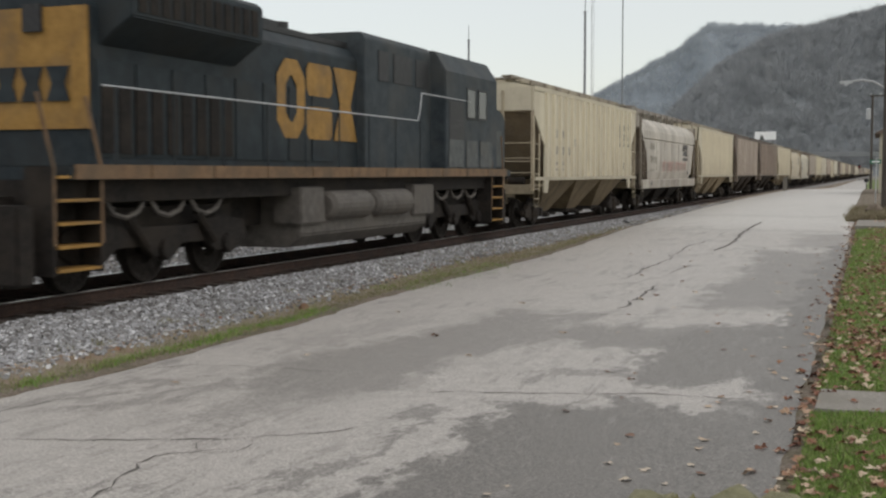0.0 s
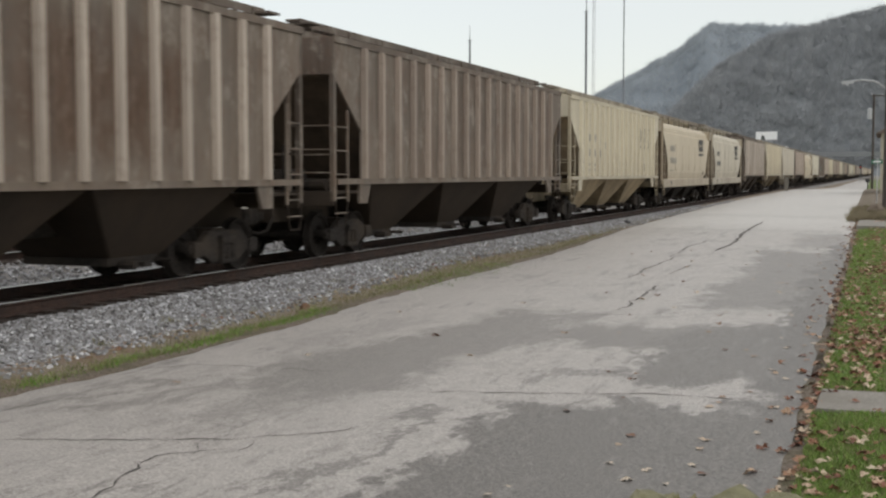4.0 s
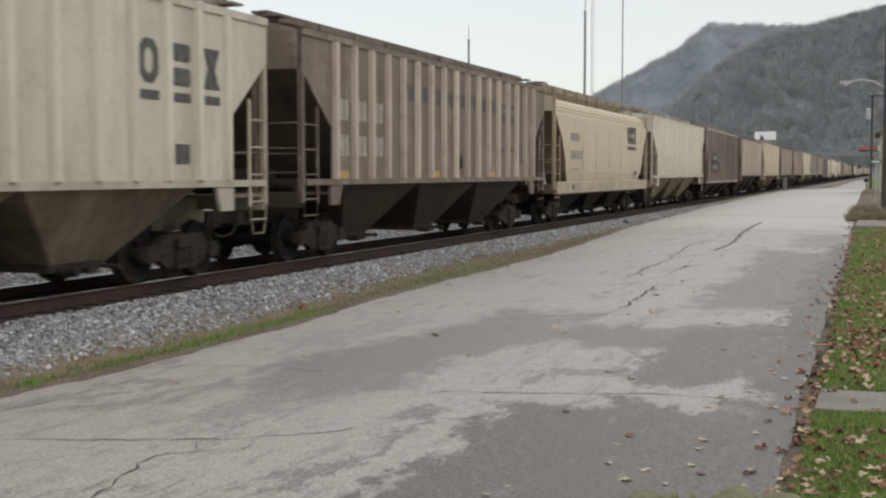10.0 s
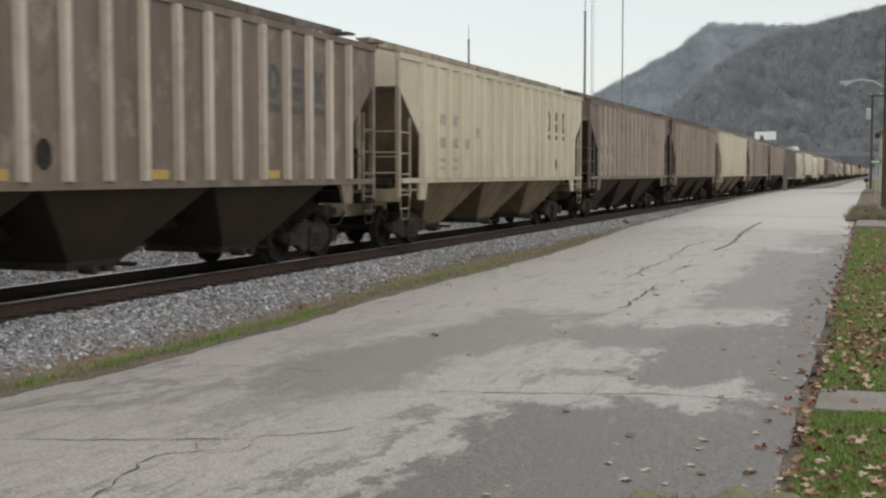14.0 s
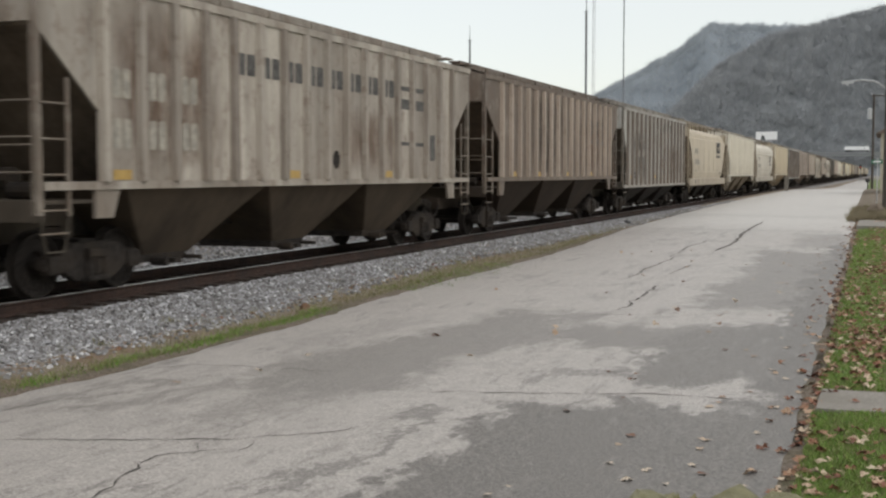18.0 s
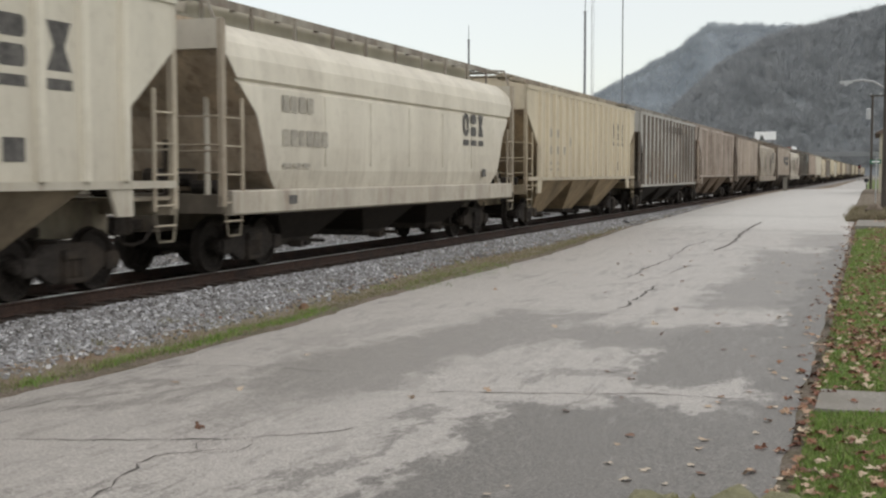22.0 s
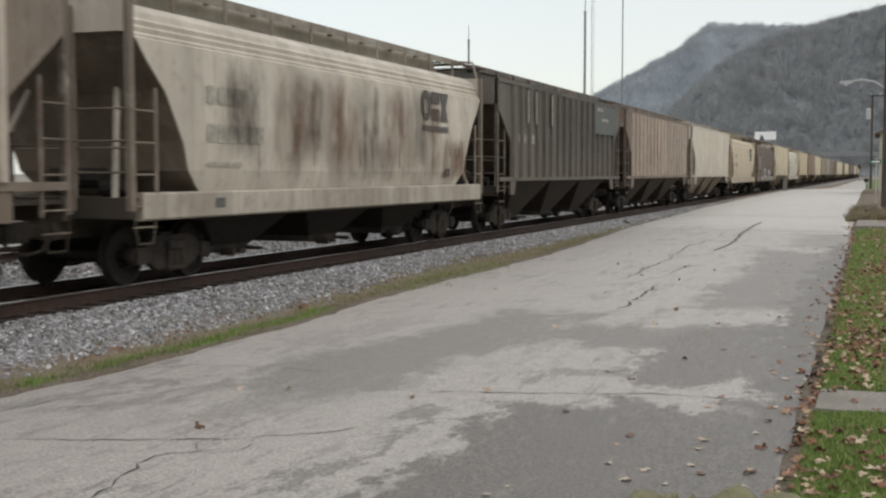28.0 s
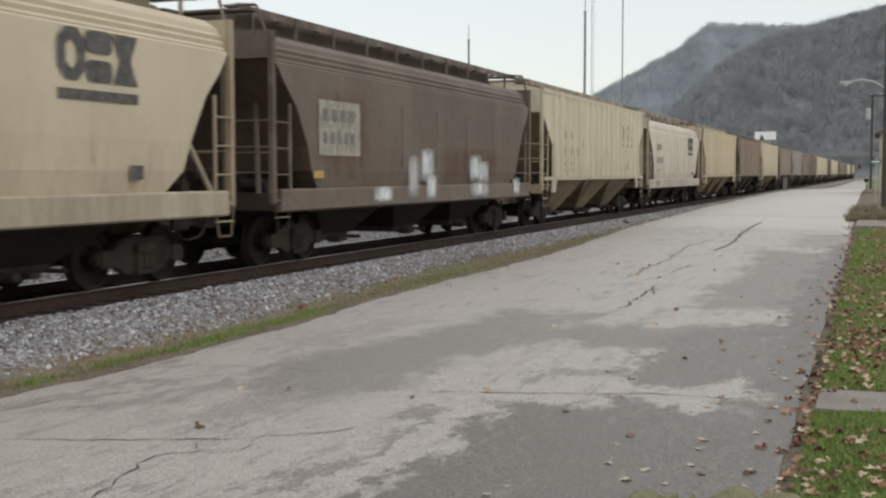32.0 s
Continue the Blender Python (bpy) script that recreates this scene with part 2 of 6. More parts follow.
MAT = {
    "paint": car_paint(),
    "sooty": sooty_paint(),
    "under": speckled("sooty_underframe_steel", (0.0150, 0.0130, 0.0120), (0.040, 0.0345, 0.0305), 12, 0.85, 0, (0.055, 0.043, 0.033), 1.5, spec=0.15),
    "wheel": speckled("rusty_wheel_steel", (0.0135, 0.0117, 0.0107), (0.037, 0.031, 0.027), 18, 0.85, 0.0, spec=0.15),
    "tread": speckled("polished_wheel_tread", (0.30, 0.29, 0.28), (0.45, 0.44, 0.43), 30, 0.35, 0.9),
    "railside": speckled("brown_rusted_rail", (0.026, 0.014, 0.010), (0.058, 0.032, 0.023), 14, 0.85, 0, (0.02, 0.015, 0.013), 2),
    "railhead": speckled("polished_rail_head", (0.36, 0.35, 0.34), (0.50, 0.49, 0.48), 20, 0.3, 0.95),
    "tie": speckled("creosoted_timber", (0.022, 0.016, 0.013), (0.070, 0.050, 0.038), 9, 0.9, 0, (0.045, 0.035, 0.03), 3, stretch=(0.3, 3, 3)),
    "stone": random_tint("ballast_stone", [(0.0, (0.135, 0.129, 0.126)), (1.0, (0.70, 0.70, 0.71)), (0.3, (0.245, 0.240, 0.238)), (0.75, (0.345, 0.346, 0.358)), (0.93, (0.48, 0.48, 0.495))], 0.85, 25, True),
    "bed": speckled("ballast_bed", (0.14, 0.13, 0.125), (0.42, 0.41, 0.40), 17, 0.9, 0, (0.20, 0.17, 0.14), 0.8, 0.8, 0.04),
    "oily": speckled("oily_ballast", (0.012, 0.0085, 0.0072), (0.044, 0.030, 0.024), 17, 0.9, 0, (0.04, 0.03, 0.025), 0.8, 0.8, 0.04),
    "asphalt": asphalt(),
    "crack": speckled("dark_crack_filler", (0.045, 0.041, 0.037), (0.13, 0.12, 0.108), 20, 0.9),
    "lawn": grass_mat("lawn_grass", (0.070, 0.125, 0.028), (0.140, 0.215, 0.052), (0.150, 0.120, 0.065)),
    "blade": random_tint("grass_blade", [(0.0, (0.105, 0.205, 0.028)), (1.0, (0.290, 0.365, 0.095)), (0.6, (0.175, 0.305, 0.047))], 0.7, 9, True),
    "dryblade": random_tint("verge_grass_blade", [(0.0, (0.14, 0.145, 0.06)), (1.0, (0.40, 0.34, 0.22)), (0.6, (0.25, 0.235, 0.11))], 0.7, 9, True),
    "verge": speckled("verge_soil", (0.13, 0.105, 0.078), (0.33, 0.285, 0.23), 16, 0.95, 0, (0.19, 0.125, 0.080), 1.1, 0.6, 0.03),
    "scrub": random_tint("dry_brush_stem", [(0.0, (0.15, 0.125, 0.085)), (1.0, (0.42, 0.35, 0.25)), (0.5, (0.26, 0.21, 0.14)), (0.75, (0.19, 0.19, 0.09))], 0.8, 9, True),
    "mulch": speckled("brown_leafy_soil", (0.085, 0.068, 0.054), (0.29, 0.235, 0.185), 22, 0.95, 0, (0.09, 0.085, 0.04), 1.6, 0.7, 0.03),
    "soil": speckled("bare_gravelly_ground", (0.15, 0.135, 0.115), (0.32, 0.30, 0.27), 6, 0.95, 0, (0.12, 0.11, 0.07), 0.12, 0.4, 0.05),
    "concrete": speckled("weathered_concrete", (0.165, 0.152, 0.132), (0.265, 0.247, 0.218), 24, 0.85, 0, (0.17, 0.155, 0.13), 2.0),
    "leaf": random_tint("fallen_leaf", [(0.0, (0.10, 0.050, 0.034)), (1.0, (0.52, 0.43, 0.33)), (0.22, (0.22, 0.115, 0.070)), (0.45, (0.42, 0.31, 0.215)), (0.8, (0.58, 0.50, 0.40))], 0.65, 40, False),
    "leaves": random_tint("leaf_litter", [(0.0, (0.12, 0.045, 0.026)), (1.0, (0.56, 0.46, 0.34)), (0.45, (0.23, 0.092, 0.050)), (0.72, (0.40, 0.25, 0.16))], 0.65, 40, True),
    # Air haze is put into the hill and tree colours, paler and bluer far off.
    "hill": speckled("hazed_wooded_hillside", (0.172, 0.188, 0.203), (0.200, 0.214, 0.224), 0.012, 0.95, 0, (0.162, 0.182, 0.203), 0.006, 0.1, 0.5),
    "farhill": speckled("far_hazed_ridge", (0.185, 0.213, 0.240), (0.202, 0.229, 0.254), 0.012, 0.95, 0, (0.178, 0.207, 0.236), 0.006, 0.1, 0.5),
    "twig": random_tint("hazed_tree_bark", [(0.0, (0.325, 0.350, 0.374)), (1.0, (0.400, 0.416, 0.424)), (0.5, (0.360, 0.380, 0.396))], 0.95, 0.5, True),
    "fartwig": random_tint("far_hazed_bark", [(0.0, (0.395, 0.440, 0.480)), (1.0, (0.470, 0.510, 0.543)), (0.5, (0.433, 0.475, 0.512))], 0.95, 0.5, True),
    "farsteel": speckled("dull_far_steel", (0.24, 0.25, 0.255), (0.32, 0.33, 0.335), 2, 0.7),
    "pole": speckled("weathered_pole_timber", (0.050, 0.042, 0.036), (0.105, 0.092, 0.080), 7, 0.9, 0, (0.04, 0.035, 0.03), 1.5, stretch=(4, 4, 0.3)),
    "galv": speckled("galvanised_steel", (0.38, 0.39, 0.40), (0.52, 0.53, 0.54), 9, 0.5, 0.6),
    "mast": speckled("grey_mast_steel", (0.16, 0.17, 0.18), (0.26, 0.27, 0.28), 6, 0.6, 0.3),
    "white": speckled("dull_white_panel", (0.70, 0.71, 0.71), (0.82, 0.83, 0.83), 3, 0.6),
    "green": speckled("green_sign_enamel", (0.02, 0.12, 0.07), (0.03, 0.16, 0.09), 8, 0.5),
    "red": speckled("red_enamel", (0.27, 0.11, 0.10), (0.36, 0.15, 0.13), 5, 0.5),
    "wallpaint": speckled("pale_yellow_siding", (0.33, 0.31, 0.24), (0.43, 0.40, 0.32), 5, 0.8),
    "roof": speckled("brown_shingle", (0.11, 0.085, 0.07), (0.19, 0.145, 0.12), 12, 0.9),
    "black": speckled("black_plastic", (0.014, 0.014, 0.015), (0.030, 0.030, 0.032), 10, 0.5),
    "ink": speckled("stencil_black", (0.045, 0.043, 0.042), (0.13, 0.123, 0.116), 7, 0.7),
    "dull": speckled("worn_stencil_grey", (0.10, 0.10, 0.095), (0.21, 0.205, 0.19), 7, 0.75),
    "faded": speckled("faded_stencil_grey", (0.22, 0.205, 0.18), (0.40, 0.37, 0.31), 7, 0.75),
    "sticker": speckled("yellow_reflector", (0.36, 0.23, 0.07), (0.46, 0.31, 0.10), 9, 0.5),
    "graffiti": speckled("pale_spray_paint", (0.45, 0.50, 0.52), (0.66, 0.70, 0.72), 4, 0.6),
    "redspray": speckled("red_spray_paint", (0.40, 0.25, 0.22), (0.50, 0.34, 0.29), 4, 0.6),
    "blue": speckled("grimy_dark_blue_paint", (0.0120, 0.0175, 0.0225), (0.0280, 0.0375, 0.0430), 3, 0.6, 0, (0.026, 0.027, 0.026), 0.8, 0.08, spec=0.25),
    "yellow": speckled("grimy_yellow_paint", (0.225, 0.122, 0.026), (0.335, 0.190, 0.048), 4, 0.65, 0, (0.16, 0.10, 0.045), 1.2, 0.08),
    "stripe": speckled("dusty_tan_yellow_paint", (0.120, 0.072, 0.040), (0.190, 0.118, 0.064), 4, 0.75, 0, (0.085, 0.062, 0.04), 1.2, 0.08),
    "dusty": speckled("dust_covered_blue_paint", (0.055, 0.062, 0.064), (0.11, 0.116, 0.114), 4, 0.8, 0, (0.09, 0.088, 0.08), 1.2, 0.08),
    "oilsteel": speckled("oily_black_running_gear", (0.0095, 0.0085, 0.008), (0.026, 0.022, 0.0195), 12, 0.8, 0, (0.034, 0.027, 0.021), 1.5, spec=0.2),
    "slate": speckled("dusty_slate_blue_paint", (0.022, 0.030, 0.037), (0.050, 0.060, 0.066), 3, 0.65, 0, (0.060, 0.062, 0.060), 0.9, 0.08, spec=0.25),
    "board": speckled("grey_green_board", (0.075, 0.085, 0.080), (0.115, 0.125, 0.118), 4, 0.7),
    "tank": speckled("dusty_grey_tank", (0.060, 0.054, 0.049), (0.115, 0.104, 0.094), 5, 0.8, 0, (0.10, 0.088, 0.076), 1.0),
    "rust": speckled("rust_brown_paint", (0.13, 0.075, 0.045), (0.22, 0.135, 0.085), 6, 0.8),
    "moss": grass_mat("mossy_stone", (0.13, 0.125, 0.065), (0.24, 0.225, 0.13), (0.20, 0.185, 0.155)),
}


def stain_mat(name, a, b, strength):
    """A thin film of soot or rust with soft, broken edges."""
    k = Nodes(name, 0.85, 0, 0.2)
    p = k.n.new("ShaderNodeSeparateXYZ")
    k.l.new(k.tc.outputs["Generated"], p.inputs[0])
    fade = None
    for axis, gain in (("Y", 4.0), ("Z", 4.6)):
        u = p.outputs[axis]
        e = k.math("MULTIPLY", k.math("MULTIPLY", u, k.math("SUBTRACT", 1.0, u)), gain)
        fade = e if fade is None else k.math("MULTIPLY", fade, e)
    runs = k.noise(1.7, 5, 0.6, (1, 1, 0.12), 31, 0.22, 0.62)
    rag = k.noise(2.2, 6, 0.7, (1, 1, 0.5), 47, 0.28, 0.58)
    k.l.new(k.math("MULTIPLY", k.math("MULTIPLY", fade, k.math("MULTIPLY", runs, rag)), strength), k.b.inputs["Alpha"])
    return k.done(k.mix(k.noise(5, 5, 0.7, (1, 1, 0.3), 11), a, b))


MAT["sootfilm"] = stain_mat("soot_film", (0.06, 0.05, 0.042), (0.12, 0.10, 0.085), 0.80)
MAT["rustfilm"] = stain_mat("rust_film", (0.12, 0.065, 0.04), (0.20, 0.12, 0.08), 0.8)
MAT["sprayfilm"] = stain_mat("white_spray_paint", (0.62, 0.66, 0.68), (0.80, 0.83, 0.84), 1.0)
MAT["paleflake"] = stain_mat("pale_flaking_paint", (0.42, 0.38, 0.33), (0.55, 0.50, 0.44), 0.8)
glass = Nodes("dark_cab_glass", 0.05, 0, 0.6)
glass.b.inputs["Transmission Weight"].default_value = 0.5
MAT["glass"] = glass.done((0.04, 0.05, 0.05))
lit = Nodes("red_signal_lens", 0.4)
lit.b.inputs["Emission Color"].default_value = (1.0, 0.05, 0.03, 1)
lit.b.inputs["Emission Strength"].default_value = 0.7
MAT["signal"] = lit.done((0.5, 0.03, 0.02))

# ---------------- mesh building ----------------


class Shape:
    """Gathers boxes, prisms, tubes and surfaces into one mesh."""

    def __init__(self):
        self.v, self.f = [], []

    def add(self, verts, faces):
        o = len(self.v)
        self.v += [tuple(p) for p in verts]
        self.f += [tuple(i + o for i in q) for q in faces]
        return self

    def box(self, x0, x1, y0, y1, z0, z1):
        return self.add([(x, y, z) for z in (z0, z1) for y in (y0, y1) for x in (x0, x1)],
                        [(0, 2, 3, 1), (4, 5, 7, 6), (0, 1, 5, 4), (2, 6, 7, 3), (0, 4, 6, 2), (1, 3, 7, 5)])

    def prism(self, outline, axis, a, b):
        """outline: 2D points; axis 'x': (y, z) run along x, 'y': (x, z) along y, 'z': (x, y) along z."""
        put = {"x": lambda p, t: (t, p[0], p[1]), "y": lambda p, t: (p[0], t, p[1]), "z": lambda p, t: (p[0], p[1], t)}[axis]
        n = len(outline)
        return self.add([put(p, a) for p in outline] + [put(p, b) for p in outline],
                        [tuple(range(n))[::-1], tuple(range(n, 2 * n))] + [(i, (i + 1) % n, n + (i + 1) % n, n + i) for i in range(n)])

    def tube(self, p, q, r, n=8, r2=None, caps=True):
        p, q = Vector(p), Vector(q)
        r2 = r if r2 is None else r2
        w = (q - p).normalized()
        u = w.orthogonal().normalized()
        v = w.cross(u)
        ring = [(math.cos(2 * math.pi * i / n), math.sin(2 * math.pi * i / n)) for i in range(n)]
        verts = [p + (u * c + v * s) * r for c, s in ring] + [q + (u * c + v * s) * r2 for c, s in ring]
        faces = [(i, (i + 1) % n, n + (i + 1) % n, n + i) for i in range(n)]
        if caps:
            faces += [tuple(range(n))[::-1], tuple(range(n, 2 * n))]
        return self.add(verts, faces)

    def path(self, pts, r, n=6):
        for p, q in zip(pts, pts[1:]):
            self.tube(p, q, r, n)
        return self

    def lathe(self, profile, axis_point, n=24):
        """profile: (x, radius); turned about an axis along x through axis_point (y, z)."""
        cy, cz = axis_point
        m = len(profile)
        verts = [(x, cy + r * math.cos(2 * math.pi * i / n), cz + r * math.sin(2 * math.pi * i / n)) for i in range(n) for x, r in profile]
        faces = [(i * m + j, ((i + 1) % n) * m + j, ((i + 1) % n) * m + j + 1, i * m + j + 1) for i in range(n) for j in range(m - 1)]
        return self.add(verts, faces)

    def mesh(self, name, mat, bevel=0.0, smooth=False):
        me = bpy.data.meshes.new(name)
        me.from_pydata(self.v, [], self.f)
        bm = bmesh.new()
        bm.from_mesh(me)
        if len(self.v) < 5000:
            bmesh.ops.recalc_face_normals(bm, faces=bm.faces[:])
        if bevel:
            bmesh.ops.bevel(bm, geom=[e for e in bm.edges if len(e.link_faces) == 2 and e.calc_face_angle(0) > 0.6],
                            offset=bevel, segments=2, affect="EDGES", clamp_overlap=True)
        if smooth:
            for q in bm.faces:
                q.smooth = True
        bm.to_mesh(me)
        bm.free()
        me.materials.append(MAT[mat])
        return me


def part(name, shape, mat, parent, label="", bevel=0.0, smooth=False, tint=None):
    me = shape if isinstance(shape, bpy.types.Mesh) else shape.mesh(name, mat, bevel, smooth)
    ob = new(name, me)
    ob.parent = parent
    if label:
        tagged(ob, label)
    if tint:
        ob.color = tint
    return ob


def thing(name, label, category, at=(0, 0, 0), group="", kind=""):
    ob = new(name)
    ob.location = at
    return tagged(ob, label, category, group, kind)


def solid(name, shape, mat, label, category, group="", kind="", at=(0, 0, 0), bevel=0.0, smooth=False):
    ob = new(name, shape.mesh(name, mat, bevel, smooth))
    ob.location = at
    return tagged(ob, label, category, group, kind)


def lerp_table(table, y):
    """Straight lines between the (y, value) rows of a table."""
    if y <= table[0][0]:
        return table[0][1]
    for (y0, a), (y1, b) in zip(table, table[1:]):
        if y <= y1:
            return a + (b - a) * (y - y0) / (y1 - y0)
    return table[-1][1]


# ---------------- ground, street, verge, lawn ----------------
LEFT = [(-30, -8.3), (9, -8.03), (11, -7.85), (15, -7.9), (17, -8.08), (20, -8.27), (23, -8.34), (27, -8.38), (33, -8.55), (40, -8.95), (46, -9.35), (66, -9.5), (100, -9.55), (150, -9.4), (200, -7.5), (460, -9.0)]
RIGHT = [(-30, -0.5), (9, -0.6), (15, -0.68), (28, -0.82), (40, -0.95), (60, -1.2), (150, -2.0), (213, -2.9), (460, -5.5)]
RISE = [(0, 0.0), (30, 0.0), (60, 0.22), (90, 0.42), (135, 0.45), (160, 0.1), (200, -0.1), (460, -0.2)]
TOE = [(-30, -9.1), (10, -8.9), (13, -8.89), (17, -9.06), (20, -9.3), (24, -9.75), (29, -9.9), (33, -9.75), (40, -9.6), (60, -9.6), (460, -9.7)]


def street_z(x, y):
    return lerp_table(RISE, y) + 0.02 * math.sin(x * 0.8 + y * 0.13)


def strip(name, mat, rows, across, label, category, thick=0.0, kind="structure"):
    """A sheet from rows of y; across(y) gives its (x, z) points from one side to the other."""
    s = Shape()
    pts = [[(x, y, z) for x, z in across(y)] for y in rows]
    m = len(pts[0])
    s.v = [p for r in pts for p in r]
    s.f = [(i * m + j, i * m + j + 1, (i + 1) * m + j + 1, (i + 1) * m + j) for i in range(len(rows) - 1) for j in range(m - 1)]
    return solid(name, s, mat, label, category, kind=kind, smooth=True)


ROWS = [-30 + 1.5 * i for i in range(80)] + [90 + 6 * i for i in range(20)] + [215 + 25 * i for i in range(10)]
far_edge = 3000
g = Shape()
g.v = [(-far_edge, -far_edge, -0.55), (far_edge, -far_edge, -0.55), (far_edge, far_edge, -0.55), (-far_edge, far_edge, -0.55)]
g.f = [(0, 1, 2, 3)]
solid("ground", g, "soil", "bare gravelly ground reaching to the horizon", "ground", kind="structure")


def street_across(y):
    a, b = lerp_table(LEFT, y), lerp_table(RIGHT, y)
    a += 0.03 * math.sin(y * 1.3) + 0.02 * math.sin(y * 4.3)
    b += 0.05 * math.sin(y * 2.3) + 0.04 * math.sin(y * 5.1)
    return [(a + (b - a) * i / 12, street_z(a + (b - a) * i / 12, y) + 0.01) for i in range(13)]


strip("road", "asphalt", ROWS, street_across, "worn patchy grey asphalt street with cracks", "road")


def verge_across(y):
    a, b = lerp_table(TOE, y), lerp_table(LEFT, y) + 0.25
    z = street_z(b, y)
    return [(a - 0.6, z + 0.02), (a, z + 0.06), ((a + b) / 2, z + 0.03), (b, z - 0.02)]


strip("verge", "verge", ROWS, verge_across, "narrow verge of soil and dry grass beside the street", "verge")


def margin_across(y):
    b = lerp_table(LEFT, y) + 0.03 * math.sin(y * 1.3) + 0.02 * math.sin(y * 4.3)
    w = 0.035 + 0.02 * math.sin(y * 2.7) + 0.03 * math.sin(y * 6.1 + 2) + 0.025 * math.sin(y * 13 + 1)
    z = street_z(b, y)
    return [(b - 0.35, z + 0.03), (b - 0.1, z + 0.028), (b + 0.02, z + 0.022), (b + max(w, 0.03), z + 0.0125)]


strip("verge_margin", "mulch", [2 + 0.25 * i for i in range(200)], margin_across, "brown dirt and leaf crumbs washed over the street's edge", "soil")


def bed_across(y):
    z = min(street_z(-9, y), RAIL - 0.25)
    toe = lerp_table(TOE, y)
    return [(-31, -0.4), (-21.8, -0.12), (-20.4, 0.22), (-17.6, 0.22), (-16.4, -0.02), (-14.6, -0.02), (-13.2, RAIL - 0.2), (-10.15, RAIL - 0.2), (toe - 0.2, z + 0.05), (toe + 0.15, z - 0.03)]


LONG = [-720, -400, -200, -100, -50] + ROWS + [500, 800, 1160]
strip("ballast", "bed", LONG, bed_across, "grey crushed stone ballast under the tracks", "ballast")
strip("oily_ballast", "oily", LONG, lambda y: [(-12.95, RAIL - 0.192), (-10.32, RAIL - 0.192)], "oil-darkened ballast between and beside the rails", "ballast")


def lawn_across(y):
    b = lerp_table(RIGHT, y)
    z = street_z(b, y)
    return [(b - 0.25, z - 0.03), (b + 0.1, z + 0.035), (b + 0.6, z + 0.07), (b + 2, z + 0.12), (b + 7, z + 0.25), (b + 40, z + 0.6)]


strip("lawn", "lawn", ROWS, lawn_across, "green lawn strewn with fallen leaves beside the street", "lawn")


def edge_across(y):
    b = lerp_table(RIGHT, y)
    w = 0.09 + 0.05 * math.sin(y * 1.7) + 0.04 * math.sin(y * 4.1 + 1)
    z = street_z(b, y)
    return [(b - w * 0.8, z + 0.004), (b - 0.05, z + 0.022), (b + 0.1, z + 0.046), (b + w, z + 0.05)]


strip("lawn_edge", "mulch", [6 + 0.25 * i for i in range(190)], edge_across, "strip of brown soil and leaf crumbs at the lawn's edge", "soil")


def bank_across(y):
    b = lerp_table(RIGHT, y)
    z = street_z(b, y)
    return [(b - 0.32, z + 0.0), (b + 0.1, z + 0.06), (b + 0.6, z + 0.10), (b + 2, z + 0.15), (b + 9, z + 0.33)]


strip("bank", "mulch", [52.4 + 2 * i for i in range(50)], bank_across, "bank of brown soil and dead grass by the street", "bank")


def lawn_z(x, y):
    pts = lawn_across(y)
    for (x0, z0), (x1, z1) in zip(pts, pts[1:]):
        if x0 <= x <= x1:
            return z0 + (z1 - z0) * (x - x0) / (x1 - x0)
    return pts[0][1]


# ---------------- tracks ----------------
RAIL_OUTLINE = [(-0.075, -0.18), (0.075, -0.18), (0.075, -0.165), (0.012, -0.145), (0.012, -0.045), (0.036, -0.03), (0.036, -0.004), (-0.036, -0.004), (-0.036, -0.03), (-0.012, -0.045), (-0.012, -0.145), (-0.075, -0.165)]


def track(name, cx, top, tie_from, tie_to, label):
    tr = thing(name, label, "railway track", (cx, 0, top), kind="structure")
    for side in (-1, 1):
        c = side * 0.7535
        rail = part("rail", Shape().prism([(c + x, z) for x, z in RAIL_OUTLINE], "y", -720, 1160), "railside", tr)
        part("rail_head", Shape().box(c - 0.036, c + 0.036, -720, 1160, -0.004, 0.0), "railhead", rail, "polished steel running surface")
    tie = Shape().box(-1.3, 1.3, -0.11, 0.11, -0.36, -0.165).mesh("tie", "tie", 0.012)
    y = tie_from
    while y < tie_to:
        t = part("tie", tie, "tie", tr)
        t.location = (random.uniform(-0.04, 0.04), y + random.uniform(-0.03, 0.03), random.uniform(-0.01, 0.005))
        t.rotation_euler = (0, 0, random.uniform(-0.02, 0.02))
        y += 0.52
    return tr


track("near_track", TRACK, RAIL, -6, 100, "main line track of worn rails on dark creosoted ties")
track("far_track", -18.9, RAIL - 0.04, 2, 70, "second track with rusty rails behind the train")


